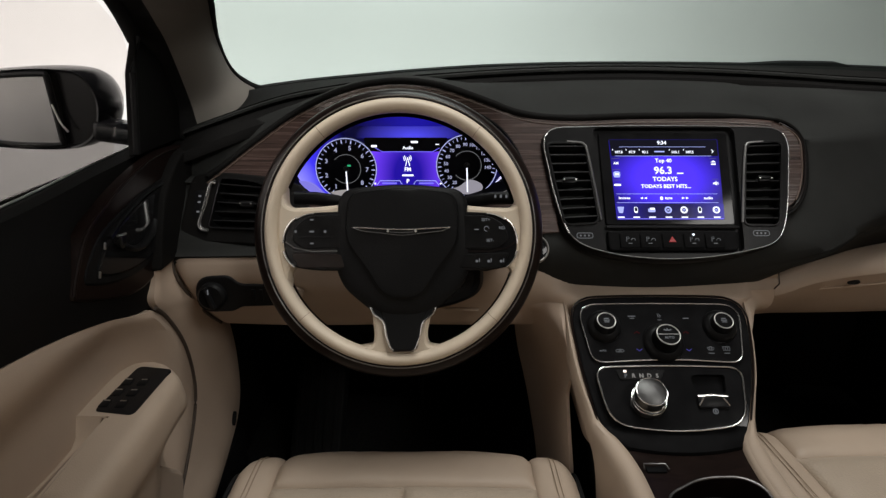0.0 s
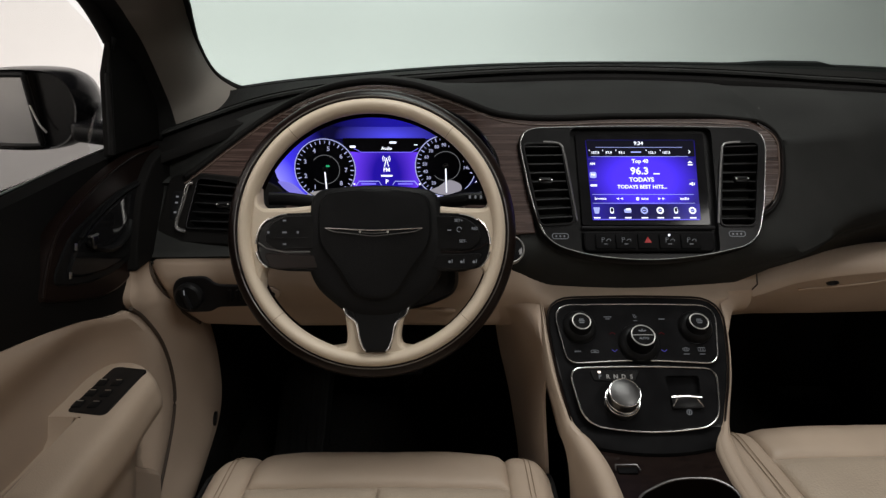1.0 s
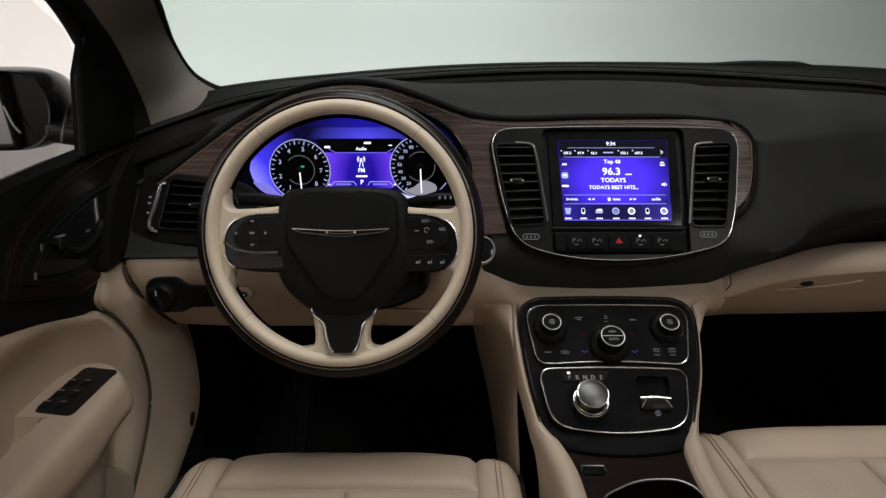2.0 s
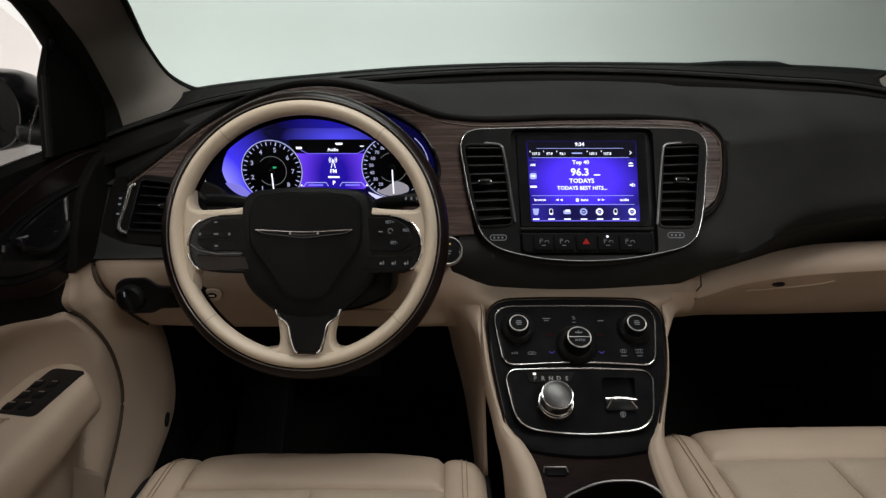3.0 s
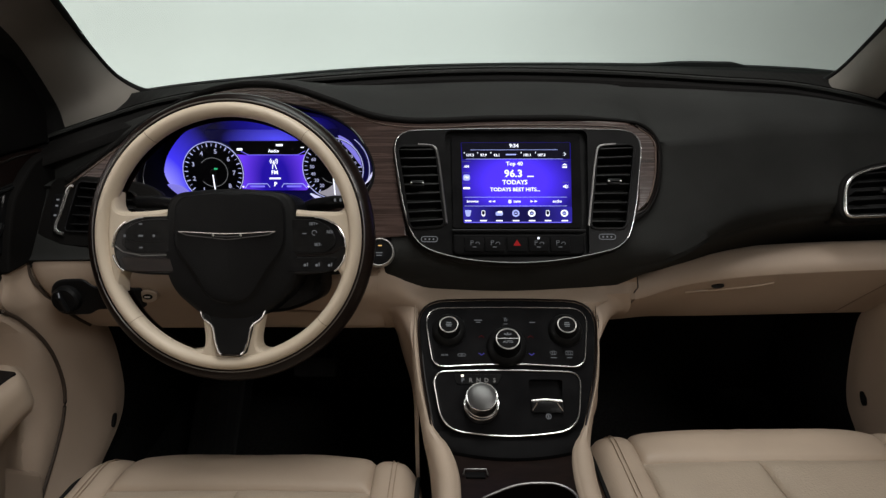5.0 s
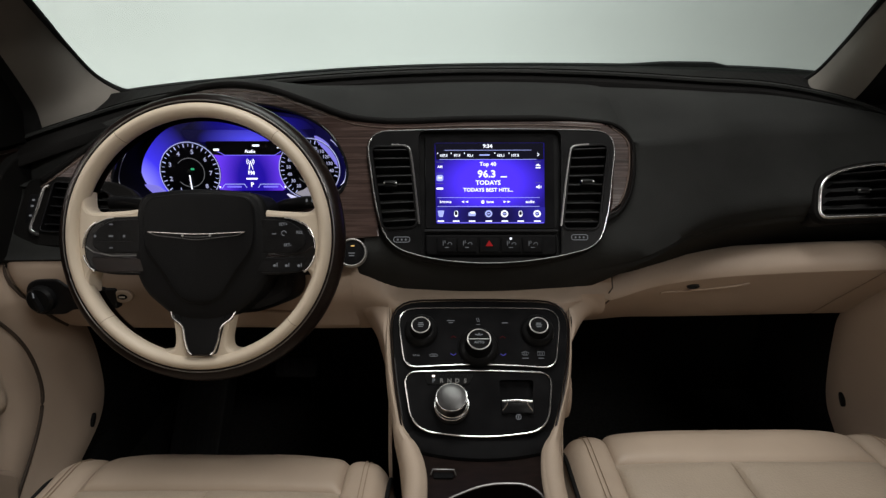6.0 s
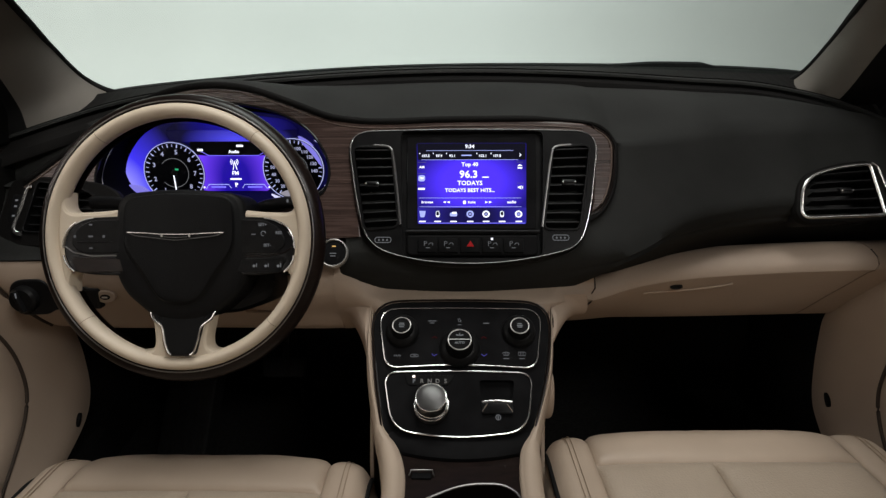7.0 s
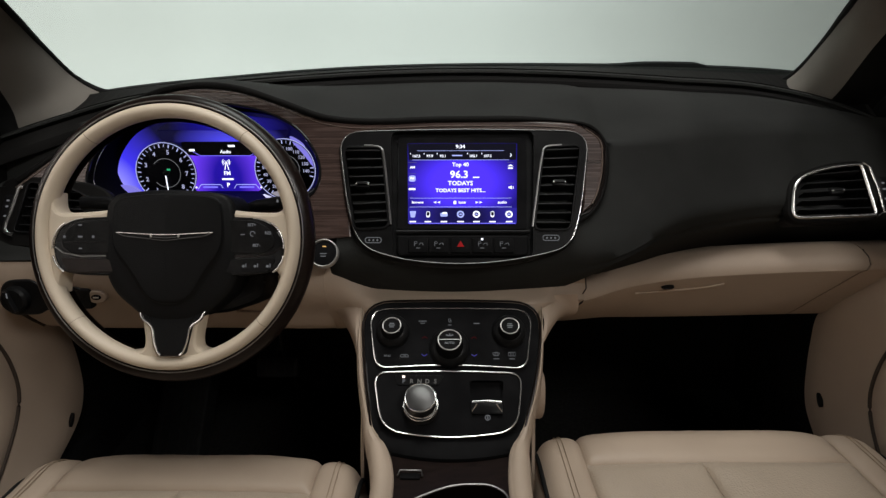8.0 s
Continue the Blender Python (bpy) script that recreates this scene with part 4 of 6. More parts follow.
info = part("centre_display", slab(rounded([(-0.440, -0.038, 0.004), (-0.326, -0.038, 0.004), (-0.322, 0.030, 0.004), (-0.444, 0.030, 0.004)], 3), -0.006, 0.0005, 0.0005, MC), BLUE_CLUSTER, cluster, "lit blue trip display")
ML = MC @ T((0, 0, 0.0008))
part("display_header", slab(rounded([(-0.452, 0.025, 0.003), (-0.425, 0.023, 0.006), (-0.337, 0.023, 0.006), (-0.316, 0.025, 0.003), (-0.312, 0.0475, 0.004), (-0.456, 0.0475, 0.004)], 3), -0.006, 0.0006, 0.0004, MC), DIAL_BLACK, cluster, "black header of the display")
part("header_line", tube([ML @ Vector(p) for p in ((-0.436, 0.030, 0), (-0.424, 0.0235, 0), (-0.338, 0.0235, 0), (-0.326, 0.030, 0))], 0.0006, n=6), LIT_BLUE, info)
lettering("Audio", 0.0075, ML @ T((-0.380, 0.030, 0)), WHITE_UI, info)
bar(0.012, 0.0035, ML @ T((-0.369, 0.040, 0)), WHITE_UI, info)
bar(0.010, 0.0038, ML @ T((-0.438, 0.033, 0)), WHITE_UI, info)
bar(0.006, 0.0015, ML @ T((-0.330, 0.036, 0)), WHITE_UI, info)
lettering("FM", 0.0095, ML @ T((-0.381, -0.007, 0)), WHITE_UI, info)
bar(0.020, 0.0030, ML @ T((-0.381, -0.017, 0)), WHITE_UI, info)
lettering("P", 0.0105, ML @ T((-0.381, -0.0275, 0.0004)), WHITE_UI, info)
mast = [tube([ML @ Vector((-0.381 + s * 0.0035, -0.001, 0)), ML @ Vector((-0.381, 0.014, 0))], 0.0007, n=6) for s in (-1, 1)]
for r in (0.004, 0.0065):
    for s in (0, math.pi):
        mast.append(tube([ML @ Vector((-0.381 + r * math.cos(s + a), 0.0125 + r * math.sin(s + a), 0)) for a in np.linspace(-0.8, 0.8, 7)], 0.0006, n=6))
part("radio_mast_icon", join(*mast), WHITE_UI, info)
for s in (-1, 1):
    part("gauge_frame", tube([ML @ Vector((-0.381 + s * u, v, 0)) for u, v in ((0.010, -0.033), (0.014, -0.0265), (0.048, -0.0265), (0.054, -0.034))], 0.0006, n=6), PALE_UI, info)
    bar(0.026, 0.003, ML @ T((-0.381 + s * 0.032, -0.031, 0)), LIT_BLUE, info)
    bar(0.003, 0.003, ML @ T((-0.381 + s * 0.057, -0.0315, 0)), WHITE_UI, info)
# Emissive crescents paint the pale glow and glints round the dials.
CRES_WHITE = glowing("crescent_white", (0.70, 0.70, 1.0), 1.0)
CRES_DIM = glowing("crescent_lavender", (0.30, 0.27, 1.0), 0.75)
for pts in (((-0.258, -0.052), (-0.238, -0.040), (-0.222, -0.022), (-0.210, -0.004), (-0.206, -0.014), (-0.214, -0.034), (-0.232, -0.050)), ((-0.322, -0.044), (-0.300, -0.052), (-0.276, -0.054), (-0.270, -0.060), (-0.300, -0.060)), ((-0.578, -0.028), (-0.550, -0.030), (-0.530, -0.046), (-0.520, -0.058), (-0.552, -0.053), (-0.570, -0.042))):
    part("painted_glow_crescent", slab(spline(pts, True, 5), -0.004, 0.003, 0.001, MC), CRES_WHITE if pts[0][0] > -0.4 else CRES_DIM, cluster, "emissive crescent painting the pale glow beside the dial")
# Emissive plates stand in for the wheel leather mirrored in the dial glass.
CRES2 = spline([(-0.515, -0.062), (-0.487, -0.067), (-0.455, -0.062), (-0.452, -0.045), (-0.480, -0.041), (-0.520, -0.048)], True, 5)
part("dial_reflection_plate", slab(CRES2, 0.002, 0.0028, 0.0004, MC), glowing("dial_painted_reflection", (0.56, 0.52, 0.52), 0.60), tach, "emissive plate painting the wheel's pale reflection in the dial glass")


speed_reflection = spline([(-0.310, -0.0435), (-0.292, -0.036), (-0.274, -0.0245), (-0.254, -0.031), (-0.252, -0.042), (-0.266, -0.0505), (-0.290, -0.0505)], True, 4)
part("dial_reflection_plate", slab(speed_reflection, 0.0015, 0.0028, 0.0004, MC), glowing("speedo_painted_reflection", (0.60, 0.57, 0.66), 0.5), speedo, "emissive plate painting the wheel's pale reflection in the dial glass")
GLINT = spline([(-0.267, 0.056), (-0.2465, 0.0434), (-0.2305, 0.0165), (-0.2264, 0.002), (-0.230, 0.0035), (-0.2462, 0.026), (-0.2609, 0.0434)], True, 4)
part("painted_glow_crescent", slab(GLINT, -0.004, 0.003, 0.001, MC), CRES_DIM, cluster, "emissive crescent painting the pale glow beside the dial")


# ---- side vents ----
def side_vent(cx, cz, mirror):
    """An outboard vent: rounded towards the middle, with a chrome bracket outboard."""
    v = thing("air_vent", (cx, face(cx, cz) + 0.02, cz - 0.03), "black dashboard air vent in a bright chrome frame", "air vent", "side air vents")
    m = vent_frame(cx, cz, mirror)
    loop = rounded([(-0.078 * mirror, -0.040, 0.016), (0.058 * mirror, -0.038, 0.008), (0.048 * mirror, 0.046, 0.008), (-0.012 * mirror, 0.041, 0.12), (-0.066 * mirror, 0.022, 0.034)], 6)
    outer = inset(loop, -0.008)
    if mirror < 0:
        outer = rounded([(-0.108, -0.062, 0.010), (0.110, -0.066, 0.010), (0.098, 0.030, 0.02), (0.060, 0.047, 0.03), (0.012, 0.052, 0.10), (-0.052, 0.058, 0.02), (-0.098, 0.052, 0.02)], 6)
    part("housing", slab(outer, -0.012, 0.001, 0.004, m, [loop]), VINYL, v, "black vent housing")
    part("chrome_frame", tube([m @ Vector((*p, 0.003)) for p in loop], 0.0028 if mirror > 0 else 0.0016, 0.0022 if mirror > 0 else 0.0014, m.col[2].xyz, True, 10), CHROME if mirror > 0 else PIANO, v, "polished vent frame")
    vent_well(loop, m, 0.04, PLASTIC, v)
    quad = [(-0.066, -0.036), (0.054, -0.036), (0.046, 0.040), (-0.036, 0.034)]
    if mirror < 0:
        quad = [(-0.054, -0.036), (0.066, -0.036), (0.036, 0.034), (-0.046, 0.040)]
    vent(v, quad, m, 5, (0.0, 0.002))
    part("bracket", tube([m @ Vector((u * mirror, w, 0.004)) for u, w in (((0.050, 0.048), (0.060, 0.040), (0.068, 0.0), (0.070, -0.034), (0.056, -0.041)) if mirror > 0 else spline([(0.054, 0.037), (0.063, 0.034), (0.068, 0.0), (0.0735, -0.030), (0.068, -0.040), (0.056, -0.0425)], False, 4))], 0.0018 if mirror > 0 else 0.0034, 0.0018, m.col[2].xyz, n=8), CHROME, v, "chrome bracket")
    w = part("thumb_wheel", block((0.020, 0.05, 0.012), 0.004, m @ T((0.078 * mirror, 0.0, -0.004))), PLASTIC, v)
    for d in (-0.012, 0.004, 0.014):
        bar(0.005, 0.003, m @ T((0.078 * mirror, d, 0.0024)), ICON_DIM, w, "legend")
    return v


side_vent(-0.632, 0.897, -1)
side_vent(0.613, 0.920, 1)

# headlamp switch and small controls on the knee panel
lamp_switch = thing("headlamp_switch", (-0.66, 0.83, 0.765), "round black headlamp knob in a dark rounded panel", "switch")
MK = fr(-0.680, 0.822, 0.768, 6)
part("switch_panel", slab(rounded([(-0.030, -0.030, 0.028), (0.028, -0.028, 0.022), (0.040, -0.020, 0.01), (0.115, -0.018, 0.004), (0.115, 0.016, 0.004), (0.040, 0.018, 0.01), (0.026, 0.032, 0.022), (-0.030, 0.030, 0.028)], 6), -0.008, 0.005, 0.003, MK), PLASTIC, lamp_switch)
knob = part("knob", lathe([(0.022, 0.004), (0.0215, 0.014), (0.018, 0.018), (0.004, 0.018)], MK @ T((-0.002, 0, 0))), BLACKSATIN, lamp_switch)
part("grip_bar", block((0.006, 0.036, 0.010), 0.002, MK @ T((-0.002, 0, 0.021)) @ Matrix.Rotation(radians(20), 4, "Z")), PLASTIC, knob)
part("pointer", block((0.0016, 0.008, 0.001), 0, MK @ T((-0.001, 0.012, 0.0265))), ICON_DIM, knob)
for u in (0.062, 0.074):
    part("thumb_wheel", block((0.006, 0.020, 0.006), 0.002, MK @ T((u, 0, 0.006))), BLACKSATIN, lamp_switch)
release = thing("panel_switch", (-0.59, 0.83, 0.765), "small black button set in the beige knee panel", "switch")
MR = fr(-0.592, 0.822, 0.772, 5)
part("bezel", slab(rounded([(-0.012, -0.016, 0.005), (0.012, -0.018, 0.005), (0.012, 0.014, 0.005), (-0.012, 0.016, 0.005)], 4), -0.004, 0.004, 0.002, MR), PLASTIC, release)
part("port", slab(oval(0.036, -0.002, 0.016, 0.011), -0.004, 0.003, 0.002, MR), BEIGE_TRIM, release, "beige raised ring")
part("port_socket", slab(oval(0.036, -0.002, 0.008, 0.0045), 0.002, 0.0045, 0.001, MR), PIANO, release, "dark port opening")
part("port_mark", block((0.009, 0.0025, 0.001), 0.0004, MR @ T((0.036, -0.002, 0.0046))), SATIN, release)


# ---- centre console ----
MH = fr(0, 0.785, 0.759, 47.7)
CH = math.cos(radians(47.7))


def hv(z):
    return (z - 0.759) / CH


console = thing("centre_console", (0.01, 0.7, 0.25), "sloping centre console with gloss black panels and beige sides", "console")
SURR = rounded([(-0.128, hv(0.772), 0.045), (0.01, hv(0.7745), 0.2), (0.145, hv(0.772), 0.045), (0.134, hv(0.70), 0.1), (0.106, hv(0.640), 0.02), (0.086, hv(0.628), 0.02), (-0.072, hv(0.628), 0.02), (-0.100, hv(0.640), 0.02), (-0.118, hv(0.70), 0.1)], 6)
part("console_shell", slab(inset(SURR, -0.001), -0.10, -0.006, 0.004, MH), BEIGE_TRIM, console, "beige moulded console shell")
part("console_panel", slab(SURR, -0.02, 0.001, 0.003, MH), PIANO, console, "gloss black console face")
part("panel_edge", tube([MH @ Vector((*p, 0.0)) for p in inset(SURR, -0.0015)], 0.0016, closed=True, n=8), WOODRIM, console, "dark edge round the console face")
part("tunnel", block((0.200, 0.72, 0.36), 0.02, T((0.01, 1.04, 0.42))), CARPET, console, "black carpeted tunnel")
for s in (-1, 1):
    # the beige rail runs down beside the sloping panel and back along the tray
    xs = (-0.131, -0.1265, -0.1195, -0.111, -0.097, -0.081, -0.070, -0.066, -0.066, -0.066) if s < 0 else (0.148, 0.1425, 0.1345, 0.123, 0.105, 0.092, 0.086, 0.084, 0.084, 0.084)
    edge = spline([(x, y, z) for x, (y, z) in zip(xs, ((0.818, 0.770), (0.765, 0.737), (0.72, 0.697), (0.69, 0.670), (0.66, 0.646), (0.635, 0.640), (0.60, 0.637), (0.55, 0.636), (0.40, 0.636), (0.10, 0.636)))], False, 6)
    rows = []
    for x, y, z in edge:
        w = 0.003 + (0.006 if s < 0 else 0.002) * ease(0.80, 0.74, y) + (0.017 if s < 0 else 0.021) * ease(0.70, 0.61, y)
        sect = ((0.0, -0.030), (0.0, -0.005), (0.10, -0.001), (0.35, 0.002), (0.65, 0.0015), (0.88, -0.003), (1.0, -0.010), (1.06, -0.022), (1.04, -0.030 - 0.07 * ease(0.66, 0.60, y)), (0.8, -0.035 - 0.26 * ease(0.66, 0.60, y)))
        rows.append([(x + s * w * a, y, z + b) for a, b in sect])
    part("console_arm", sheet(rows, (-s * 0.003, 0, -0.002)), BEIGE, console, "beige padded rail beside the tray")
FLANK = [(-0.105, 0.816, 0.772), (-0.132, 0.804, 0.760), (-0.1375, 0.778, 0.740), (-0.1335, 0.754, 0.713), (-0.1275, 0.735, 0.682), (-0.130, 0.745, 0.640), (-0.130, 0.725, 0.600), (-0.128, 0.690, 0.540), (-0.124, 0.660, 0.450), (-0.120, 0.640, 0.340)]
FRONT = [(-0.188, 0.826, 0.774), (-0.196, 0.843, 0.730), (-0.192, 0.905, 0.690), (-0.182, 0.975, 0.625), (-0.172, 0.984, 0.570), (-0.160, 0.984, 0.520), (-0.150, 0.976, 0.475), (-0.142, 0.960, 0.430), (-0.134, 0.940, 0.380), (-0.128, 0.930, 0.320)]
for s in (-1, 1):
    # the flank sweeps from the flare under the dashboard down to the tunnel
    rows = []
    for k, (a, b) in enumerate(zip(spline(FLANK, False, 6), spline(FRONT, False, 6))):
        a, b = Vector(a), Vector(b)
        bend = 0.030 * (1 - ease(0, 26, k)) + 0.004
        c = Vector((a.x - bend, a.y + 0.020, a.z - 0.004))
        rows.append([a * (1 - t) ** 2 + c * 2 * t * (1 - t) + b * t * t for t in np.linspace(0, 1, 12)])
    if s > 0:
        rows = [[(0.0185 - 0.013 * ease(0.755, 0.70, p.z) - p.x, p.y, p.z) for p in r] for r in rows]
    part("side_panel", sheet(rows, (-s * 0.005, 0, 0)), BEIGE_TRIM, console, "beige side panel sweeping down into the footwell")
TRAY = [(-0.078, 0.648, 0.01), (0.098, 0.648, 0.01), (0.098, 0.10, 0.02), (-0.078, 0.10, 0.02)]
MT = T((0, 0, 0.622))
CUP = rounded([(-0.048, 0.545, 0.02), (0.010, 0.5765, 0.03), (0.060, 0.5765, 0.02), (0.080, 0.560, 0.02), (0.080, 0.36, 0.04), (-0.048, 0.36, 0.04)], 6)
part("tray", slab(rounded(TRAY, 4), -0.03, 0.004, 0.002, MT, [CUP]), WOODRIM, console, "dark brown gloss console tray")
part("cup_well", lathe([(0.075, -0.09), (0.078, -0.004), (0.082, -0.003), (0.082, -0.1)], T((0.016, 0.47, 0.622)), 36), BLACKSATIN, console, "dark cup holder well")
part("cup_ring", tube([MT @ Vector((*p, 0.006)) for p in CUP], 0.0018, 0.0016, (0, 0, 1), True, 8), STRIP, console, "dark satin ring round the cup holder")
def front_wall():
    """The black lip that bows out below the selector panel."""
    rows = []
    for x in np.linspace(-0.092, 0.106, 22):
        b = 0.020 * (1 - ((x - 0.007) / 0.1) ** 2)
        rows.append([(float(x), y, z) for y, z in ((0.668, 0.648), (0.652 - 0.3 * b, 0.6415), (0.643 - 0.8 * b, 0.6365), (0.638 - b, 0.631), (0.637 - b, 0.626), (0.640 - b, 0.618))])
    return sheet(rows, (0, 0.004, -0.002))


part("front_wall", front_wall(), CAP, console, "black lip bowed out above the tray")
part("tray_latch", tube([(u, v, 0.630) for u, v in ((-0.060, 0.588), (-0.058, 0.598), (-0.030, 0.598), (-0.028, 0.588))], 0.0012, n=8), STRIP, console, "small dark metal latch")
part("tray_button", block((0.026, 0.010, 0.005), 0.002, T((-0.044, 0.590, 0.6265))), CAP, console)

climate = thing("climate_panel", (0.008, 0.76, 0.70), "gloss black climate control panel with three round dials and chrome frame", "control panel")
HVP = rounded([(-0.117, hv(0.7635), 0.030), (0.01, hv(0.765), 0.1), (0.131, hv(0.7635), 0.030), (0.117, hv(0.7025), 0.018), (0.01, hv(0.7065), 0.1), (-0.101, hv(0.7025), 0.018)], 6)
part("panel", slab(HVP, -0.004, 0.005, 0.003, MH), PIANO, climate, "gloss black climate panel")
part("chrome_frame", tube([MH @ Vector((*p, 0.0052)) for p in HVP], 0.0012, 0.0012, MH.col[2].xyz, True, 8), CHROME, climate, "chrome frame round the panel")


def dial_knob(u, z, r, h, ring_r, split):
    m = MH @ T((u, hv(z), 0.005))
    part("knob_base", lathe([(r * 1.58, 0), (r * 1.55, 0.003), (r * 1.34, 0.008), (r * 1.0, 0.0105)], m), BLACKSATIN, climate, "round black knob base")
    m = m @ T((0, 0, 0.004)) @ Matrix.Rotation(radians(-13), 4, "X")
    k = part("dial_knob", lathe([(r * 1.10, -0.004), (r * 1.06, 0.006), (r * 0.96, h), (r * 0.86, h + 0.0016), (0.002, h + 0.0014)], m), CAP, climate, "black rotary knob")
    part("knob_ring", tube([m @ Vector((ring_r * math.cos(a), ring_r * math.sin(a), h + 0.0016)) for a in np.linspace(0, 2 * math.pi, 33)[:-1]], 0.0009, closed=True, n=6), RING, k, "chrome ring on the knob")
    mt = m @ T((0, 0, h + 0.0022))
    if split:
        part("split_bar", block((ring_r * 1.9, 0.0009, 0.001), 0, mt), STRIP, k)
        lettering("AUTO", 0.0052, mt @ T((0, -0.0055, 0)), ICON_DIM, k)
        part("fan_mark", join(*[tube([mt @ Vector((math.cos(a) * r0, 0.006 + math.sin(a) * r0 * 0.6, 0)) for r0 in (0.001, 0.006)], 0.0009, n=6) for a in (0.5, 1.57, 2.64)]), ICON_DIM, k)
    else:
        for d in (-0.003, 0, 0.003):
            bar(0.009 - abs(d) * 600 * 0.001, 0.0014, mt @ T((0, d, 0)), ICON_DIM, k, "legend")
    return k


dial_knob(-0.079, 0.7400, 0.0160, 0.0125, 0.0132, False)
dial_knob(0.094, 0.7400, 0.0160, 0.0125, 0.0132, False)
dial_knob(0.006, 0.7230, 0.0190, 0.0195, 0.0165, True)


def legend(kind, u, z, k=1.0):
    """A small printed pictogram on the climate panel."""
    m = MH @ T((u, hv(z), 0.0055))

    def line(pts, closed=False):
        return tube([m @ Vector((x * k, y * k, 0)) for x, y in pts], 0.00042, 0.00025, MH.col[2].xyz, closed, 5)

    if kind == "screen_front":
        bits = [line([(-0.0052, 0.0014), (-0.0030, -0.0022), (0.0030, -0.0022), (0.0052, 0.0014), (0.0, 0.0030)], True), line([(-0.0015, -0.0012), (-0.0015, 0.0018)]), line([(0.0015, -0.0012), (0.0015, 0.0018)])]
    elif kind == "screen_rear":
        bits = [line([(-0.0050, -0.0024), (0.0050, -0.0024), (0.0050, 0.0028), (-0.0050, 0.0028)], True), line([(-0.0018, -0.0014), (-0.0018, 0.0018)]), line([(0.0018, -0.0014), (0.0018, 0.0018)])]
    elif kind == "recirculate":
        bits = [line([(-0.0055, -0.0018), (0.0052, -0.0018), (0.0060, 0.0002), (0.0030, 0.0018), (-0.0040, 0.0018), (-0.0062, 0.0002)], True), line([(-0.0018, 0.0), (0.0022, 0.0)])]
    elif kind == "seat_vent":
        bits = [line([(-0.0022, 0.0030), (-0.0010, -0.0022), (0.0024, -0.0022)]), line([(0.0002, 0.0030), (0.0012, -0.0004), (0.0030, -0.0004)])]
    else:
        bits = [line([(-0.0050 + 0.0026 * i, -0.0012), (-0.0042 + 0.0026 * i, 0.0014), (-0.0032 + 0.0026 * i, -0.0012)]) for i in range(4)]
    part("legend", join(*bits), ICON_DIM, climate)


for kind, u, z in (("word", -0.085, 0.7148), ("recirculate", -0.060, 0.7148), ("seat_vent", 0.006, 0.7515), ("screen_front", 0.074, 0.7168), ("screen_rear", 0.097, 0.7168)):
    legend(kind, u, z)
for u, z, w, h in ((-0.035, 0.7508, 0.012, 0.0011), (-0.035, 0.7486, 0.007, 0.0010), (0.046, 0.7485, 0.009, 0.0013), (0.074, 0.7122, 0.009, 0.0010), (0.097, 0.7122, 0.008, 0.0010), (0.006, 0.7468, 0.006, 0.0008)):
    bar(w, h, MH @ T((u, hv(z), 0.0052)), ICON_DIM, climate, "legend")
for u in (-0.031, 0.042):
    for z, mat, sgn in ((0.7335, WARM_MARK, 1), (0.7155, COOL_MARK, -1)):
        m = MH @ T((u, hv(z), 0.0055))
        part("temperature_arrow", tube([m @ Vector(p) for p in ((-0.004, -0.0014 * sgn, 0), (0, 0.0014 * sgn, 0), (0.004, -0.0014 * sgn, 0))], 0.0006, n=6), mat, climate)

selector = thing("gear_selector_panel", (0.005, 0.68, 0.64), "gloss black selector panel with a round silver gear knob", "gear selector")
MG = fr(0, 0.704, 0.701, 48.2)
CG = math.cos(radians(48.2))


def gv(z):
    return (z - 0.701) / CG


GP = rounded([(-0.1025, gv(0.7055), 0.020), (0.005, gv(0.7075), 0.1), (0.110, gv(0.7055), 0.020), (0.099, gv(0.652), 0.030), (0.005, gv(0.6445), 0.08), (-0.087, gv(0.652), 0.030)], 6)
part("panel", slab(GP, -0.022, -0.001, 0.003, MG, [rounded([(0.036, gv(0.681), 0.004), (0.080, gv(0.681), 0.004), (0.083, gv(0.6985), 0.005), (0.034, gv(0.6985), 0.005)], 4)]), PIANO, selector, "gloss black selector panel")
part("bin_floor", block((0.056, 0.03, 0.004), 0.001, MG @ T((0.058, gv(0.6885), -0.018))), CARPET, selector, "dark finger well")
part("chrome_frame", tube([MG @ Vector((*p, -0.0005)) for p in GP], 0.0013, 0.0013, MG.col[2].xyz, True, 8), CHROME, selector, "chrome frame round the panel")
MKN = MG @ T((-0.0335, gv(0.6725), -0.001)) @ Matrix.Diagonal((0.86, 0.86, 0.62, 1))
part("knob_collar", lathe([(0.0285, 0), (0.0285, 0.003), (0.0265, 0.005), (0.0265, 0.0)], MKN), PIANO, selector)
MKT = MKN @ T((0, 0, 0.004)) @ Matrix.Rotation(radians(-17), 4, "X")
gk = part("gear_knob", lathe([(0.0270, -0.006), (0.0272, 0.009), (0.0262, 0.0105), (0.0246, 0.0110), (0.0246, 0.0125), (0.0252, 0.0130), (0.0246, 0.0360), (0.0238, 0.0376), (0.0228, 0.0380)], MKT, 48), KNOB, selector, "satin silver rotary gear knob")
part("knob_top", lathe([(0.0228, 0.0376), (0.0222, 0.0382), (0.0214, 0.0386), (0.018, 0.0402), (0.014, 0.0414), (0.009, 0.0424), (0.005, 0.0429), (0.002, 0.0430)], MKT, 48), KNOBTOP, gk, "brushed top of the knob")
for r, h in ((0.0274, 0.0095), (0.0249, 0.0142), (0.0243, 0.0366)):
    part("knob_ring", tube([MKT @ Vector((r * math.cos(a), r * math.sin(a), h)) for a in np.linspace(0, 2 * math.pi, 41)[:-1]], 0.0010, closed=True, n=6), CHROME, gk, "bright ring at the knob's foot")
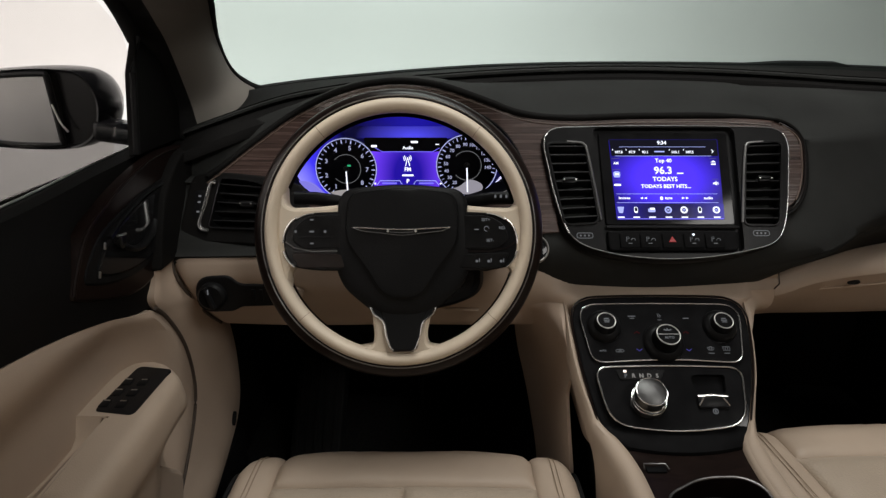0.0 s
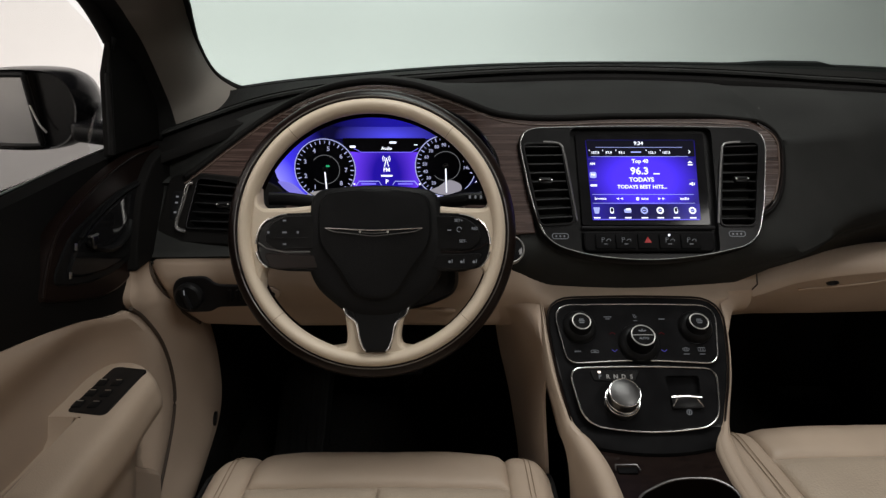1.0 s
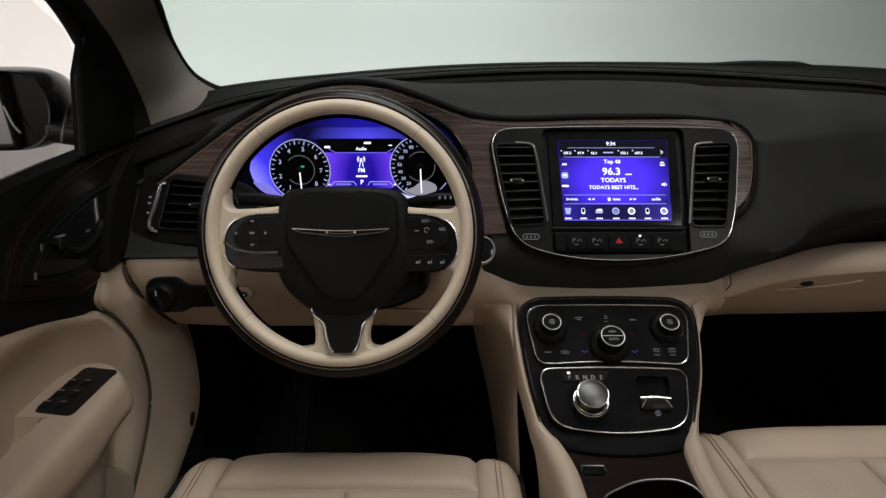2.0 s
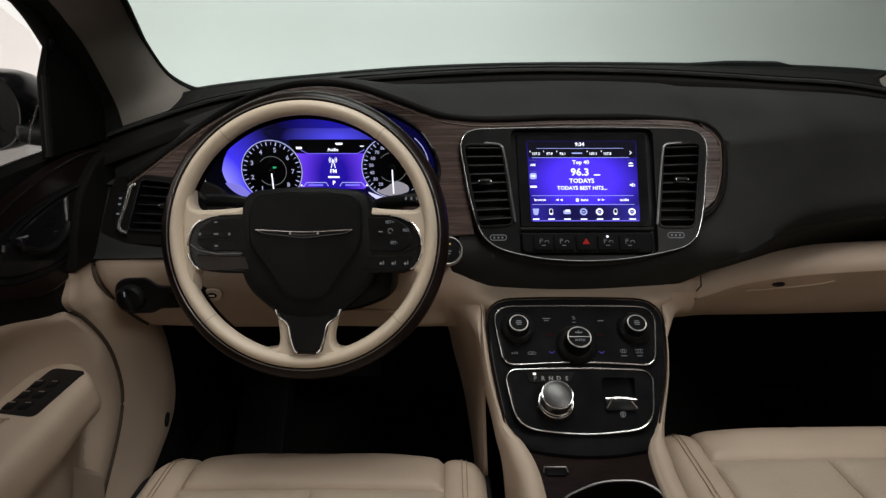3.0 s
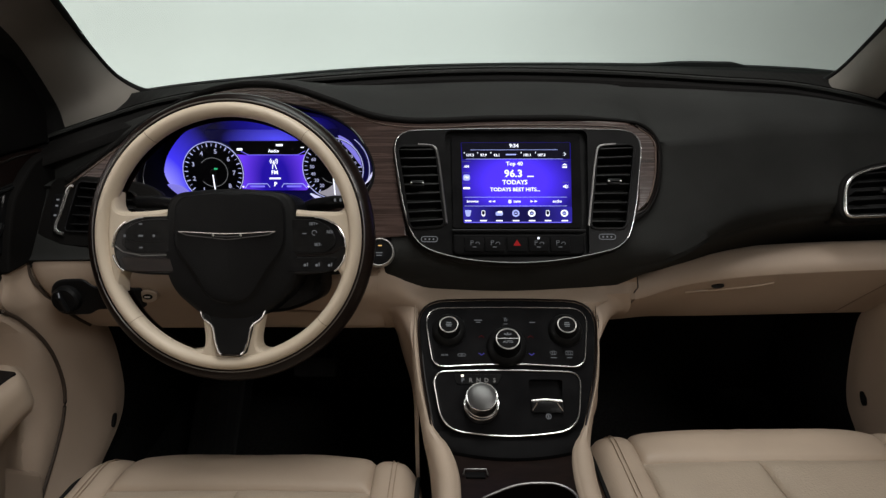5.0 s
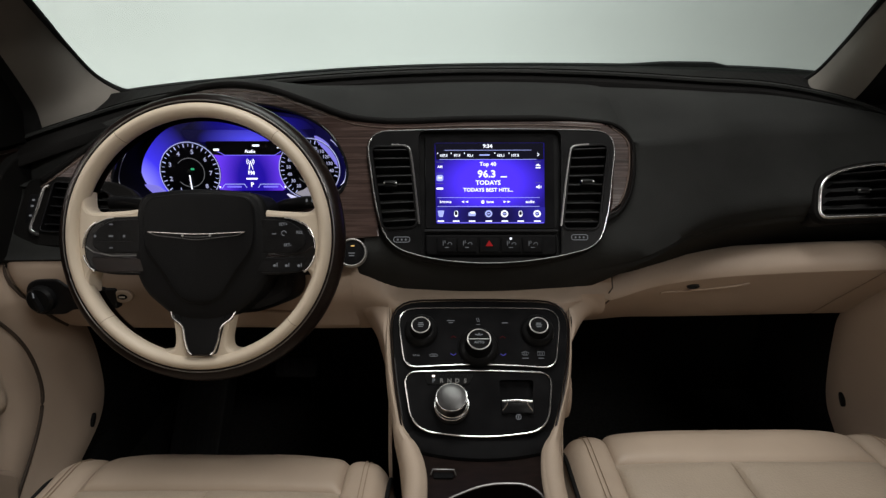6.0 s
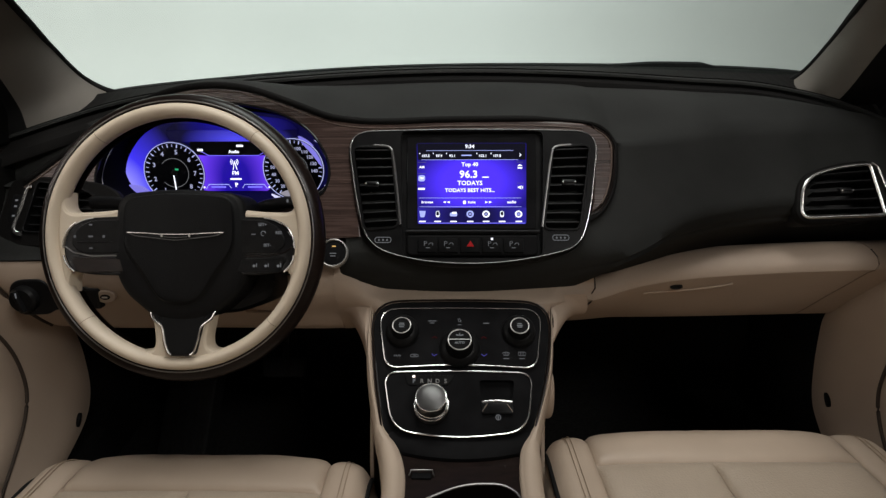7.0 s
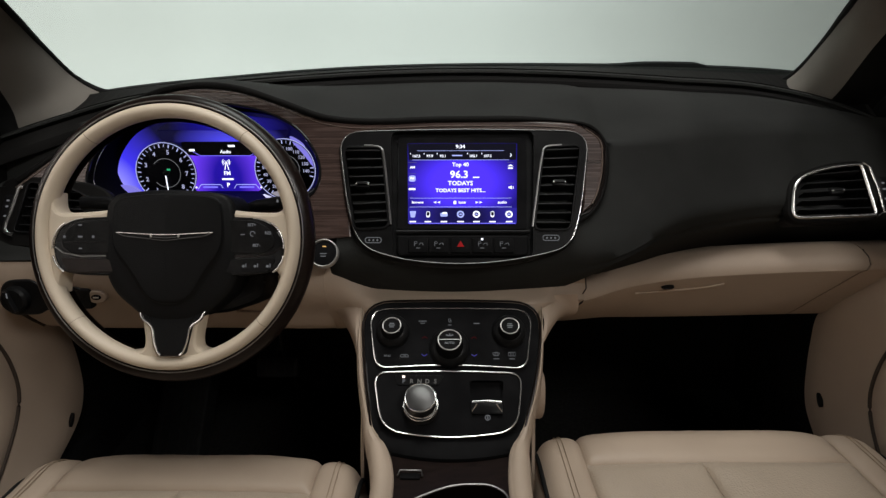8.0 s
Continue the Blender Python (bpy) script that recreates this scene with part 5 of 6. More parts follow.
window = part("gear_window", slab(rounded([(-0.068, gv(0.6935), 0.003), (-0.010, gv(0.6935), 0.003), (-0.002, gv(0.7030), 0.003), (-0.072, gv(0.7030), 0.003)], 3), -0.001, 0.0006, 0.0004, MG), BLACKSATIN, selector)
for i, ch in enumerate("PRNDS"):
    lettering(ch, 0.0085, MG @ T((-0.059 + i * 0.0112, gv(0.6970), 0.0009)), STRIP if i else ICON_DIM, window, "gear_letter")
part("gear_led", block((0.004, 0.003, 0.001), 0.0003, MG @ T((-0.0595, gv(0.7015), 0.0009))), WARM_LED, window, "lit indicator")
epb = part("parking_brake_switch", block((0.044, 0.016, 0.010), 0.003, MG @ T((0.058, gv(0.672), -0.001))), BLACKSATIN, selector)
part("switch_blade", tube([MG @ Vector(p) for p in ((0.037, gv(0.6775), 0.003), (0.058, gv(0.6785), 0.004), (0.079, gv(0.6775), 0.003))], 0.0019, 0.0014, MG.col[2].xyz, n=8), CHROME, epb, "chrome lip of the switch")
for s in (-1, 1):
    part("switch_leg", tube([MG @ Vector((0.058 + s * 0.014, gv(0.676), 0.004)), MG @ Vector((0.058 + s * 0.021, gv(0.669), 0.003))], 0.0012, n=6), CHROME, epb)
part("brake_mark", tube([MG @ T((0.059, gv(0.664), 0.0002)) @ Vector((0.0034 * math.cos(a), 0.0034 * math.sin(a), 0)) for a in np.linspace(0, 2 * math.pi, 17)[:-1]], 0.0006, closed=True, n=6), ICON_DIM, epb)
part("brake_mark", block((0.0016, 0.004, 0.0004), 0, MG @ T((0.059, gv(0.664), 0.0002))), ICON_DIM, epb)
MHK = Matrix(((0, 0, 1, 0.146), (1, 0, 0, 0.800), (0, 1, 0, 0.605), (0, 0, 0, 1)))
hook = part("side_socket", slab(oval(0, 0, 0.030, 0.042), -0.02, 0.012, 0.006, MHK, [oval(0.002, 0, 0.019, 0.030)]), BEIGE_TRIM, console, "beige moulded socket on the console side")
part("socket_floor", slab(oval(0.002, 0, 0.0195, 0.0305), -0.012, 0.002, 0.001, MHK), PLASTIC, hook, "dark socket opening")


# ---- steering wheel ----
wheel = thing("steering_wheel", (-0.376, 0.80, 0.88), "beige leather steering wheel with black hub and dark wood outer rim", "steering wheel")
MWL = fr(-0.378, 0.747, 0.903, 20)
RIM = 0.1743


def rim_skin(a0, a1, n, ru, rv, big, back, cu, cv, steps=96):
    """A sector of the rim's oval section, swept round the wheel."""
    rows = []
    for k in range(steps + 1):
        t = 2 * math.pi * k / steps
        row = []
        for j in range(n + 1):
            a = radians(a0 + (a1 - a0) * j / n)
            rr, h = ru * math.cos(a), rv * math.sin(a) + back
            row.append(MWL @ Vector((cu + (big + rr) * math.cos(t), cv + (big + rr) * math.sin(t), h)))
        rows.append(row)
    bm = bmesh.new()
    vs = [[bm.verts.new(p) for p in r] for r in rows[:-1]]
    m = len(vs)
    for i in range(m):
        for j in range(n):
            bm.faces.new((vs[i][j], vs[(i + 1) % m][j], vs[(i + 1) % m][j + 1], vs[i][j + 1]))
    return bm


part("rim_leather", rim_skin(0, 250, 18, 0.0098, 0.0150, RIM, 0.0, -0.003, -0.0048), WHEEL_LEATHER, wheel, "smooth beige leather grip")
part("rim_outer", rim_skin(-150, 112, 18, 0.0195, 0.0170, 0.1815, -0.0115, -0.004, -0.0065), WOODRIM, wheel, "dark brown wood outer rim")
part("rim_groove", tube([MWL @ Vector((-0.003 + 0.1850 * math.cos(a), -0.004 + 0.1835 * math.sin(a), 0.0020)) for a in np.linspace(0, 2 * math.pi, 97)[:-1]], 0.0014, closed=True, n=6), RUBBER, wheel, "dark groove between leather and wood")
part("rim_accent", tube([MWL @ Vector((-0.003 + 0.1872 * math.cos(a), -0.0045 + 0.1866 * math.sin(a), 0.0062)) for a in np.linspace(0, 2 * math.pi, 97)[:-1]], 0.0009, closed=True, n=8), STRIP, wheel, "thin satin line round the rim")
for deg in (52, 128, 222, 318):
    t = radians(deg)
    part("rim_seam", tube([MWL @ Vector((-0.003 + (RIM + 0.0099 * math.cos(radians(a))) * math.cos(t), -0.0048 + (RIM + 0.0099 * math.cos(radians(a))) * math.sin(t), 0.0151 * math.sin(radians(a)))) for a in range(15, 235, 12)], 0.0004, n=5), THREAD, wheel, "stitched leather joint")

HUB = rounded([(-0.083, 0.054, 0.026), (0.003, 0.0625, 0.1), (0.089, 0.054, 0.026), (0.095, 0.010, 0.04), (0.098, -0.044, 0.03), (0.086, -0.080, 0.03), (0.036, -0.122, 0.026), (-0.030, -0.122, 0.026), (-0.080, -0.080, 0.03), (-0.092, -0.044, 0.03), (-0.089, 0.010, 0.04)], 6)
SHIELD = rounded([(-0.068, 0.047, 0.022), (0.003, 0.0555, 0.1), (0.074, 0.047, 0.022), (0.0775, 0.015, 0.03), (0.076, -0.020, 0.022), (0.050, -0.052, 0.03), (0.028, -0.094, 0.03), (-0.022, -0.094, 0.03), (-0.044, -0.052, 0.03), (-0.070, -0.020, 0.022), (-0.0715, 0.015, 0.03)], 6)


def hub_cover():
    """A shield with rounded shoulders that fall away to the rim of the cover, and a soft ridge down its middle."""
    bm = bmesh.new()
    cx, cy = 0.003, -0.015

    def ring(t, h):
        return [put(bm, MWL, (a[0] + (b[0] - a[0]) * t, a[1] + (b[1] - a[1]) * t, h)) for a, b in zip(HUB, SHIELD)]

    rings = [ring(0, -0.050), ring(0, 0.002), ring(0.06, 0.0070), ring(0.22, 0.0108), ring(0.55, 0.0126), ring(0.80, 0.0136), ring(0.90, 0.0146), ring(0.97, 0.0176), ring(1.0, 0.0190)]
    for k in (0.97, 0.93, 0.86, 0.75, 0.6, 0.45, 0.3, 0.15, 0.03):
        row = []
        for u, v in SHIELD:
            x, y = cx + (u - cx) * k, cy + (v - cy) * k
            dome = 0.0190 + 0.0026 * (1 - k ** 2) - (0.0004 if k > 0.95 else 0)
            row.append(put(bm, MWL, (x, y, dome + 0.0018 * math.exp(-abs(x - cx) / 0.020))))
        rings.append(row)
    n = len(HUB)
    for a, b in zip(rings, rings[1:]):
        for i in range(n):
            bm.faces.new((a[i - 1], a[i], b[i], b[i - 1]))
    bm.faces.new(rings[0]), bm.faces.new(rings[-1])
    return bm


part("hub", hub_cover(), HUB_SKIN, wheel, "black grained hub cover with a raised shield", 60)
WING = [(-0.064, 0.0040), (-0.030, 0.0022), (-0.012, 0.0012), (0.0, 0.0008), (0.012, 0.0012), (0.030, 0.0022), (0.064, 0.0040), (0.055, -0.0010), (0.030, -0.0030), (0.016, -0.0048), (0.0, -0.0066), (-0.016, -0.0048), (-0.030, -0.0030), (-0.055, -0.0010)]
MBD = MWL @ T((0.0028, -0.0025, 0.0026))
badge = part("badge", slab(WING[::-1], 0.010, 0.0222, 0.0008, MBD), BLACKSATIN, wheel, "slim dark wing badge with chrome outline")
UPPER = spline([(-0.065, 0.0042), (-0.040, 0.0030), (-0.020, 0.0018), (0.0, 0.0014), (0.020, 0.0018), (0.040, 0.0030), (0.065, 0.0042)], False, 4)
part("badge_line", tube([MBD @ Vector((*p, 0.0226)) for p in UPPER], 0.0009, 0.0006, MBD.col[2].xyz, n=8), CHROME, badge, "chrome upper line")
for s in (-1, 1):
    under = spline([(s * 0.065, 0.0040), (s * 0.054, -0.0004), (s * 0.036, -0.0026), (s * 0.020, -0.0044)], False, 4)
    part("badge_line", tube([MBD @ Vector((*p, 0.0226)) for p in under], 0.0006, 0.0005, MBD.col[2].xyz, n=8), STRIP, badge)
    part("badge_boss", lathe([(0.0017, 0), (0.0015, 0.0005), (0.0008, 0.0008), (0.0002, 0.0008)], MBD @ T((s * 0.0185, -0.0010, 0.0222)), 16), SATIN, badge)
part("badge_line", tube([MBD @ Vector((*p, 0.0226)) for p in spline([(-0.019, -0.0046), (0.0, -0.0064), (0.019, -0.0046)], False, 5)], 0.0005, n=6), STRIP, badge)
part("badge_line", tube([MBD @ Vector((*p, 0.0226)) for p in spline([(-0.016, -0.0020), (0.0, -0.0028), (0.016, -0.0020)], False, 5)], 0.0005, n=6), STRIP, badge)

for s in (-1, 1):
    spoke = rounded([(s * 0.075, 0.034, 0.004), (s * 0.075, -0.040, 0.004), (s * 0.138, -0.044, 0.008), (s * 0.1525, -0.056, 0.012), (s * 0.1535, -0.082, 0.002), (s * 0.160, -0.082, 0.002), (s * 0.169, -0.035, 0.03), (s * 0.1712, 0.010, 0.03), (s * 0.165, 0.058, 0.004), (s * 0.1585, 0.058, 0.002), (s * 0.1580, 0.0285, 0.020), (s * 0.113, 0.0295, 0.02)], 5)
    part("spoke", slab(spoke, -0.020, 0.0080, 0.0055, MWL), WHEEL_LEATHER, wheel, "beige leather spoke")
    pod = rounded([(s * 0.066, 0.0245, 0.004), (s * 0.066, -0.058, 0.004), (s * 0.120, -0.057, 0.02), (s * 0.148, -0.052, 0.008), (s * 0.158, -0.034, 0.015), (s * 0.160, -0.014, 0.02), (s * 0.152, 0.008, 0.03), (s * 0.130, 0.0215, 0.03)], 5)
    pd = part("control_pod", slab(pod, -0.004, 0.0105, 0.003, MWL), PIANO, wheel, "gloss black spoke switch pod")
    part("pod_trim", tube([MWL @ Vector((*p, 0.0108)) for p in pod if abs(p[0]) > 0.138 and p[1] > -0.022], 0.0013, 0.0012, MWL.col[2].xyz, False, 8), CHROME, pd, "chrome edge of the pod")
    part("pod_line", tube([MWL @ Vector((*p, 0.0108)) for p in inset(pod, 0.0012) if 0.085 < abs(p[0]) < 0.145 and p[1] > -0.010], 0.0007, n=6), SATIN, pd, "thin bright line along the pod")
    part("pod_trim", tube([MWL @ Vector((s * u, v, 0.0110)) for u, v in spline([(0.1585, -0.030), (0.156, -0.038), (0.150, -0.047), (0.144, -0.052)], False, 4)], 0.0015, 0.0012, MWL.col[2].xyz, False, 8), CHROME, pd, "chrome lower tip of the pod")
    part("pod_divider", tube([MWL @ Vector((s * u, v, 0.0100)) for u, v in ((0.076, -0.030), (0.120, -0.031), (0.145, -0.026), (0.156, -0.018))], 0.0012, n=6), STRIP if s < 0 else WOODRIM, pd)
    lower = rounded([(s * 0.076, -0.035, 0.002), (s * 0.076, -0.053, 0.002), (s * 0.138, -0.054, 0.006), (s * 0.150, -0.032, 0.008)], 4)
    part("lower_switch", slab(lower, 0.006, 0.0118, 0.0012, MWL), WOODRIM if s < 0 else BLACKSATIN, pd)
    pad = rounded([(s * 0.078, 0.019, 0.003), (s * 0.078, -0.027, 0.003), (s * 0.132, -0.028, 0.006), (s * 0.148, -0.016, 0.008), (s * 0.142, 0.006, 0.012), (s * 0.120, 0.018, 0.01)], 4)
    part("upper_switch", slab(pad, 0.006, 0.0120, 0.0015, MWL), BLACKSATIN, pd)
    mp = MWL @ T((0, 0, 0.0121))
    if s < 0:
        for u, v, w, h in ((-0.116, 0.012, 0.006, 0.003), (-0.116, -0.020, 0.006, 0.003), (-0.138, -0.004, 0.004, 0.005), (-0.098, -0.004, 0.004, 0.005), (-0.116, -0.004, 0.008, 0.0034)):
            bar(w * 0.8, h * 0.7, mp @ T((u - 0.004, v, 0)), ICON_DIM, pd, "legend")
        part("key_line", tube([mp @ Vector((-0.140, -0.0115, 0)), mp @ Vector((-0.090, -0.0115, 0))], 0.0005, n=5), PLASTIC, pd)
    else:
        for text, u, v in (("SET+", 0.116, 0.012), ("SET-", 0.122, -0.016), ("RES", 0.138, 0.001)):
            lettering(text, 0.0055, mp @ T((u, v, 0)), ICON_DIM, pd, "legend")
        part("cruise_mark", tube([mp @ Vector((0.117 + 0.0032 * math.cos(a), 0.000 + 0.0032 * math.sin(a), 0)) for a in np.linspace(0, 5, 12)], 0.0006, n=5), ICON_DIM, pd)
        bar(0.006, 0.0014, mp @ T((0.1035, -0.001, 0)), ICON_DIM, pd, "legend")
        for u in (0.104, 0.120, 0.137):
            part("switch_mark", lathe([(0.0019, 0), (0.0019, 0.0006), (0.001, 0.0007)], mp @ T((u, -0.044, -0.0003)), 12), ICON_DIM, pd)
            bar(0.0012, 0.0055, mp @ T((u + 0.0034, -0.043, -0.0003)), ICON_DIM, pd, "legend")
FORK = rounded([(-0.040, -0.112, 0.004), (0.043, -0.112, 0.004), (0.036, -0.146, 0.010), (0.038, -0.160, 0.014), (0.075, -0.166, 0.02), (0.060, -0.180, 0.004), (-0.060, -0.180, 0.004), (-0.075, -0.166, 0.02), (-0.038, -0.160, 0.014), (-0.036, -0.146, 0.010)], 5)
part("lower_spoke", slab(FORK[::-1], -0.020, 0.0070, 0.005, MWL), WHEEL_LEATHER, wheel, "forked beige lower spoke")
MIN = MWL @ T((0.004, -0.104, 0)) @ Matrix.Rotation(radians(-6.5), 4, "X") @ T((0, 0.104, 0))
part("spoke_inlay", slab(rounded([(-0.034, -0.104, 0.004), (0.034, -0.104, 0.004), (0.0185, -0.167, 0.006), (-0.0185, -0.167, 0.006)], 4), -0.004, 0.0085, 0.002, MIN), HUB_SKIN, wheel, "black lower spoke inlay")
part("inlay_edge", tube([MIN @ Vector((u, -0.1672, 0.0075)) for u in (-0.014, 0.0, 0.014)], 0.0012, n=6), WOODRIM, wheel, "dark lower edge of the inlay")
for s in (-1, 1):
    part("spoke_chrome", tube([MIN @ Vector((s * u, v, h)) for u, v, h in spline([(0.046, -0.098, 0.004), (0.041, -0.116, 0.0085), (0.027, -0.1285, 0.0092), (0.0225, -0.148, 0.0092), (0.0175, -0.162, 0.0088), (0.013, -0.1665, 0.0088)], False, 5)], 0.0018 if s < 0 else 0.0013, 0.0014, MWL.col[2].xyz, n=8), CHROME, wheel, "chrome edge of the lower spoke")
    part("spoke_plate", slab(rounded([(s * 0.0425, -0.102, 0.002), (s * 0.0385, -0.119, 0.003), (s * 0.027, -0.1265, 0.003), (s * 0.0345, -0.108, 0.003)], 3), 0.0, 0.0086, 0.001, MIN), HUB_SKIN, wheel, "black corner plate")


column = thing("steering_column", (-0.376, 0.86, 0.83), "black steering column shroud with two stalks behind the wheel", "steering column")
MCO = MWL @ T((0, -0.018, 0))
part("shroud", slab(rounded([(-0.066, 0.050, 0.03), (0.066, 0.050, 0.03), (0.118, -0.03, 0.03), (0.118, -0.075, 0.05), (0.060, -0.100, 0.03), (-0.060, -0.100, 0.03), (-0.090, -0.04, 0.04)], 6), -0.175, -0.045, 0.015, MCO), PLASTIC, column, "black column shroud")
part("shroud_ring", lathe([(0.055, -0.055), (0.055, -0.02), (0.03, -0.018), (0.03, -0.05)], MWL), PLASTIC, column)
for s in (-1, 1):
    part("stalk", tube([MWL @ Vector((s * u, v, h)) for u, v, h in ((0.05, 0.026, -0.075), (0.10, 0.042, -0.060), (0.130, 0.046, -0.055), (0.160, 0.046, -0.052))], 0.0095, 0.0065, MWL.col[2].xyz, n=14), PLASTIC, column, "black control stalk")
    for d in (0.134, 0.142, 0.150) if s > 0 else ():
        bar(0.003, 0.005, MWL @ T((s * d, 0.048, -0.0435)), ICON_DIM, column, "legend")


# ---- footwell, floor, bulkhead ----
tagged(part("floor", block((1.62, 2.6, 0.06), 0.01, T((0, 0.10, 0.24))), CARPET, None), "black carpeted cabin floor", "floor", kind="structure")
bulk = [[(x, 1.30 - 0.10 * t + 0.05 * math.sin(2.2 * t), 0.26 + 0.70 * t) for t in np.linspace(0, 1, 12)] for x in np.linspace(-0.80, 0.80, 9)]
tagged(part("wall_bulkhead", sheet(bulk, (0, 0.02, 0)), CARPET, None), "black carpeted bulkhead behind the pedals", "wall", kind="structure")
for s in (-1, 1):
    tagged(part("wall_kick_panel", block((0.03, 0.50, 0.62), 0.01, T((s * 0.765 - 0.012, 1.17, 0.55))), CARPET, None), "black footwell side lining", "wall", kind="structure")
brake = thing("brake_pedal", (-0.374, 1.09, 0.28), "black rubber brake pedal in the dark footwell", "pedal")
MP = fr(-0.374, 1.08, 0.474, 35)
part("pad", slab(rounded([(-0.045, -0.022, 0.008), (0.045, -0.022, 0.008), (0.048, 0.022, 0.008), (-0.048, 0.022, 0.008)], 4), -0.012, 0.004, 0.004, MP), RUBBER, brake)
for u in np.linspace(-0.03, 0.03, 5):
    part("tread_rib", block((0.006, 0.034, 0.004), 0.001, MP @ T((float(u), 0, 0.005))), RUBBER, brake)
part("arm", tube([MP @ Vector((0, 0.0, -0.01)), (-0.374, 1.14, 0.56), (-0.374, 1.18, 0.70)], 0.012, 0.006, n=8), PLASTIC, brake)
part("foot", tube([(-0.374, 1.20, 0.255), (-0.374, 1.20, 0.70)], 0.006, n=8), PLASTIC, brake)
rest = thing("foot_rest", (-0.60, 1.12, 0.27), "ribbed black rubber foot rest", "foot rest")
MF = fr(-0.598, 1.07, 0.385, 40)
part("plate", slab(rounded([(-0.055, -0.12, 0.01), (0.055, -0.12, 0.01), (0.06, 0.10, 0.01), (-0.05, 0.10, 0.01)], 4), -0.05, 0.0, 0.006, MF), RUBBER, rest)
for u in np.linspace(-0.04, 0.04, 5):
    part("rib", block((0.008, 0.19, 0.005), 0.0015, MF @ T((float(u), -0.01, 0.001))), RUBBER, rest)


# ---- seats ----
def seat(cx, yf, half, z0, name, label, group, turn):
    """A front seat: cushion panels over one curved cushion form, backrest and head rest."""
    st = thing(name, (cx, yf - 0.30, 0.27), label, "seat", group)
    spin = T((cx, yf - 0.3, 0)) @ Matrix.Rotation(radians(turn), 4, "Z") @ T((-cx, -(yf - 0.3), 0))

    def form(u, v):
        """u across (-1 to 1), v metres back from the foremost line, negative down the front."""
        x = u * half
        plan = 0.050 * abs(u) ** 9
        edge = 0.055 * max(0, (abs(u) - 0.84) / 0.16) ** 2.2
        wing = 0.007 * (1 - u * u)
        r = 0.062
        if v < 0:
            a = min(1, -v / (r * 1.57)) * math.pi / 2
            drop = max(0, -v - r * 1.57)
            y, z = yf - r + r * math.sin(a), z0 - r + r * math.cos(a) - drop
        else:
            y, z = yf - r - v, z0 + 0.008 * math.sin(min(1, v / 0.25) * math.pi / 2) - 0.05 * max(0, v - 0.2)
        return spin @ Vector((cx + x, y - plan, z - edge + wing))

    def panel(u0, u1, v0, v1, nu, nv, puff, mat, pname, lab=""):
        rows = []
        for i in range(nu + 1):
            a = i / nu
            u = u0 + (u1 - u0) * a
            row = []
            for j in range(nv + 1):
                b = j / nv
                v = v0 + (v1 - v0) * b
                p = form(u, v)
                e = min(a * abs(u1 - u0) * half, (1 - a) * abs(u1 - u0) * half, b * abs(v1 - v0), (1 - b) * abs(v1 - v0))
                dip = 0.006 * math.exp(-e / 0.006)
                wr = 0.0014 * noise.noise(Vector((p.x * 16, p.y * 30, cx * 9))) + 0.0007 * noise.noise(Vector((p.x * 60, p.y * 70, 3)))
                n = (form(u + 0.01, v) - form(u - 0.01, v)).cross(form(u, v - 0.004) - form(u, v + 0.004)).normalized()
                row.append(p + n * (puff * (1 - math.exp(-e / 0.03)) - dip + wr))
            rows.append(row)
        return part(pname, sheet(rows, (0, -0.004, -0.02)), mat, st, lab, 60)

    cut = 0.036
    panel(-0.70, 0.70, -0.24, cut, 40, 34, 0.006, BEIGE, "front_panel", "smooth beige leather front roll")
    split = -0.09 if cx > 0 else 0.0
    panel(-0.70, split, cut, 0.50, 24, 34, 0.008, PERF, "seat_insert", "perforated beige leather insert")
    panel(split, 0.70, cut, 0.50, 24, 34, 0.008, PERF, "seat_insert", "perforated beige leather insert")
    for s in (-1, 1):
        panel(s * 0.70, s * 1.0, -0.24, 0.50, 16, 60, 0.006, BEIGE, "side_bolster", "beige leather side bolster")
        for u in (0.800, 0.824):
            part("stitching", tube([form(s * u, v) + Vector((0, 0.0012, 0.0056)) for v in np.linspace(-0.14, 0.48, 60)], 0.0007, n=5), THREAD, st, "raised twin stitching")
        pipe = []
        for v in np.linspace(-0.20, 0.48, 70):
            u = s * 0.925
            n = (form(u + 0.01, v) - form(u - 0.01, v)).cross(form(u, v - 0.004) - form(u, v + 0.004)).normalized()
            pipe.append(form(u, v) + n * 0.0052)
        part("piping", tube(pipe, 0.0034, n=8), RUBBER, st, "dark piping")
        part("side_valance", sheet([[form(s * 0.995, v) + Vector((s * 0.006 * math.sin(math.pi * t), 0, -0.17 * t)) for t in np.linspace(0, 1, 6)] for v in np.linspace(-0.05, 0.48, 24)], (-s * 0.006, 0, 0)), BEIGE_TRIM, st)
    part("cushion_base", block((0.44, 0.46, 0.16), 0.03, spin @ T((cx, yf - 0.34, 0.40))), PLASTIC, st)
    for s in (-1, 1):
        part("runner", block((0.04, 0.52, 0.06), 0.008, spin @ T((cx + s * 0.18, yf - 0.33, 0.30))), PLASTIC, st)
    lean = T((cx, yf - 0.60, 0.50)) @ Matrix.Rotation(radians(22), 4, "X")
    back = [[lean @ Vector((0.25 * u * (1 - 0.16 * t), 0.035 * u * u - 0.012 * math.sin(math.pi * t), 0.62 * t)) for t in np.linspace(0, 1, 16)] for u in np.linspace(-1, 1, 15)]
    part("backrest", sheet(back, (0, -0.11, -0.03)), BEIGE, st, "beige leather backrest")
    part("head_rest", block((0.26, 0.09, 0.17), 0.035, lean @ T((0, -0.06, 0.72)), 4), BEIGE, st, "beige leather head rest")
    return st


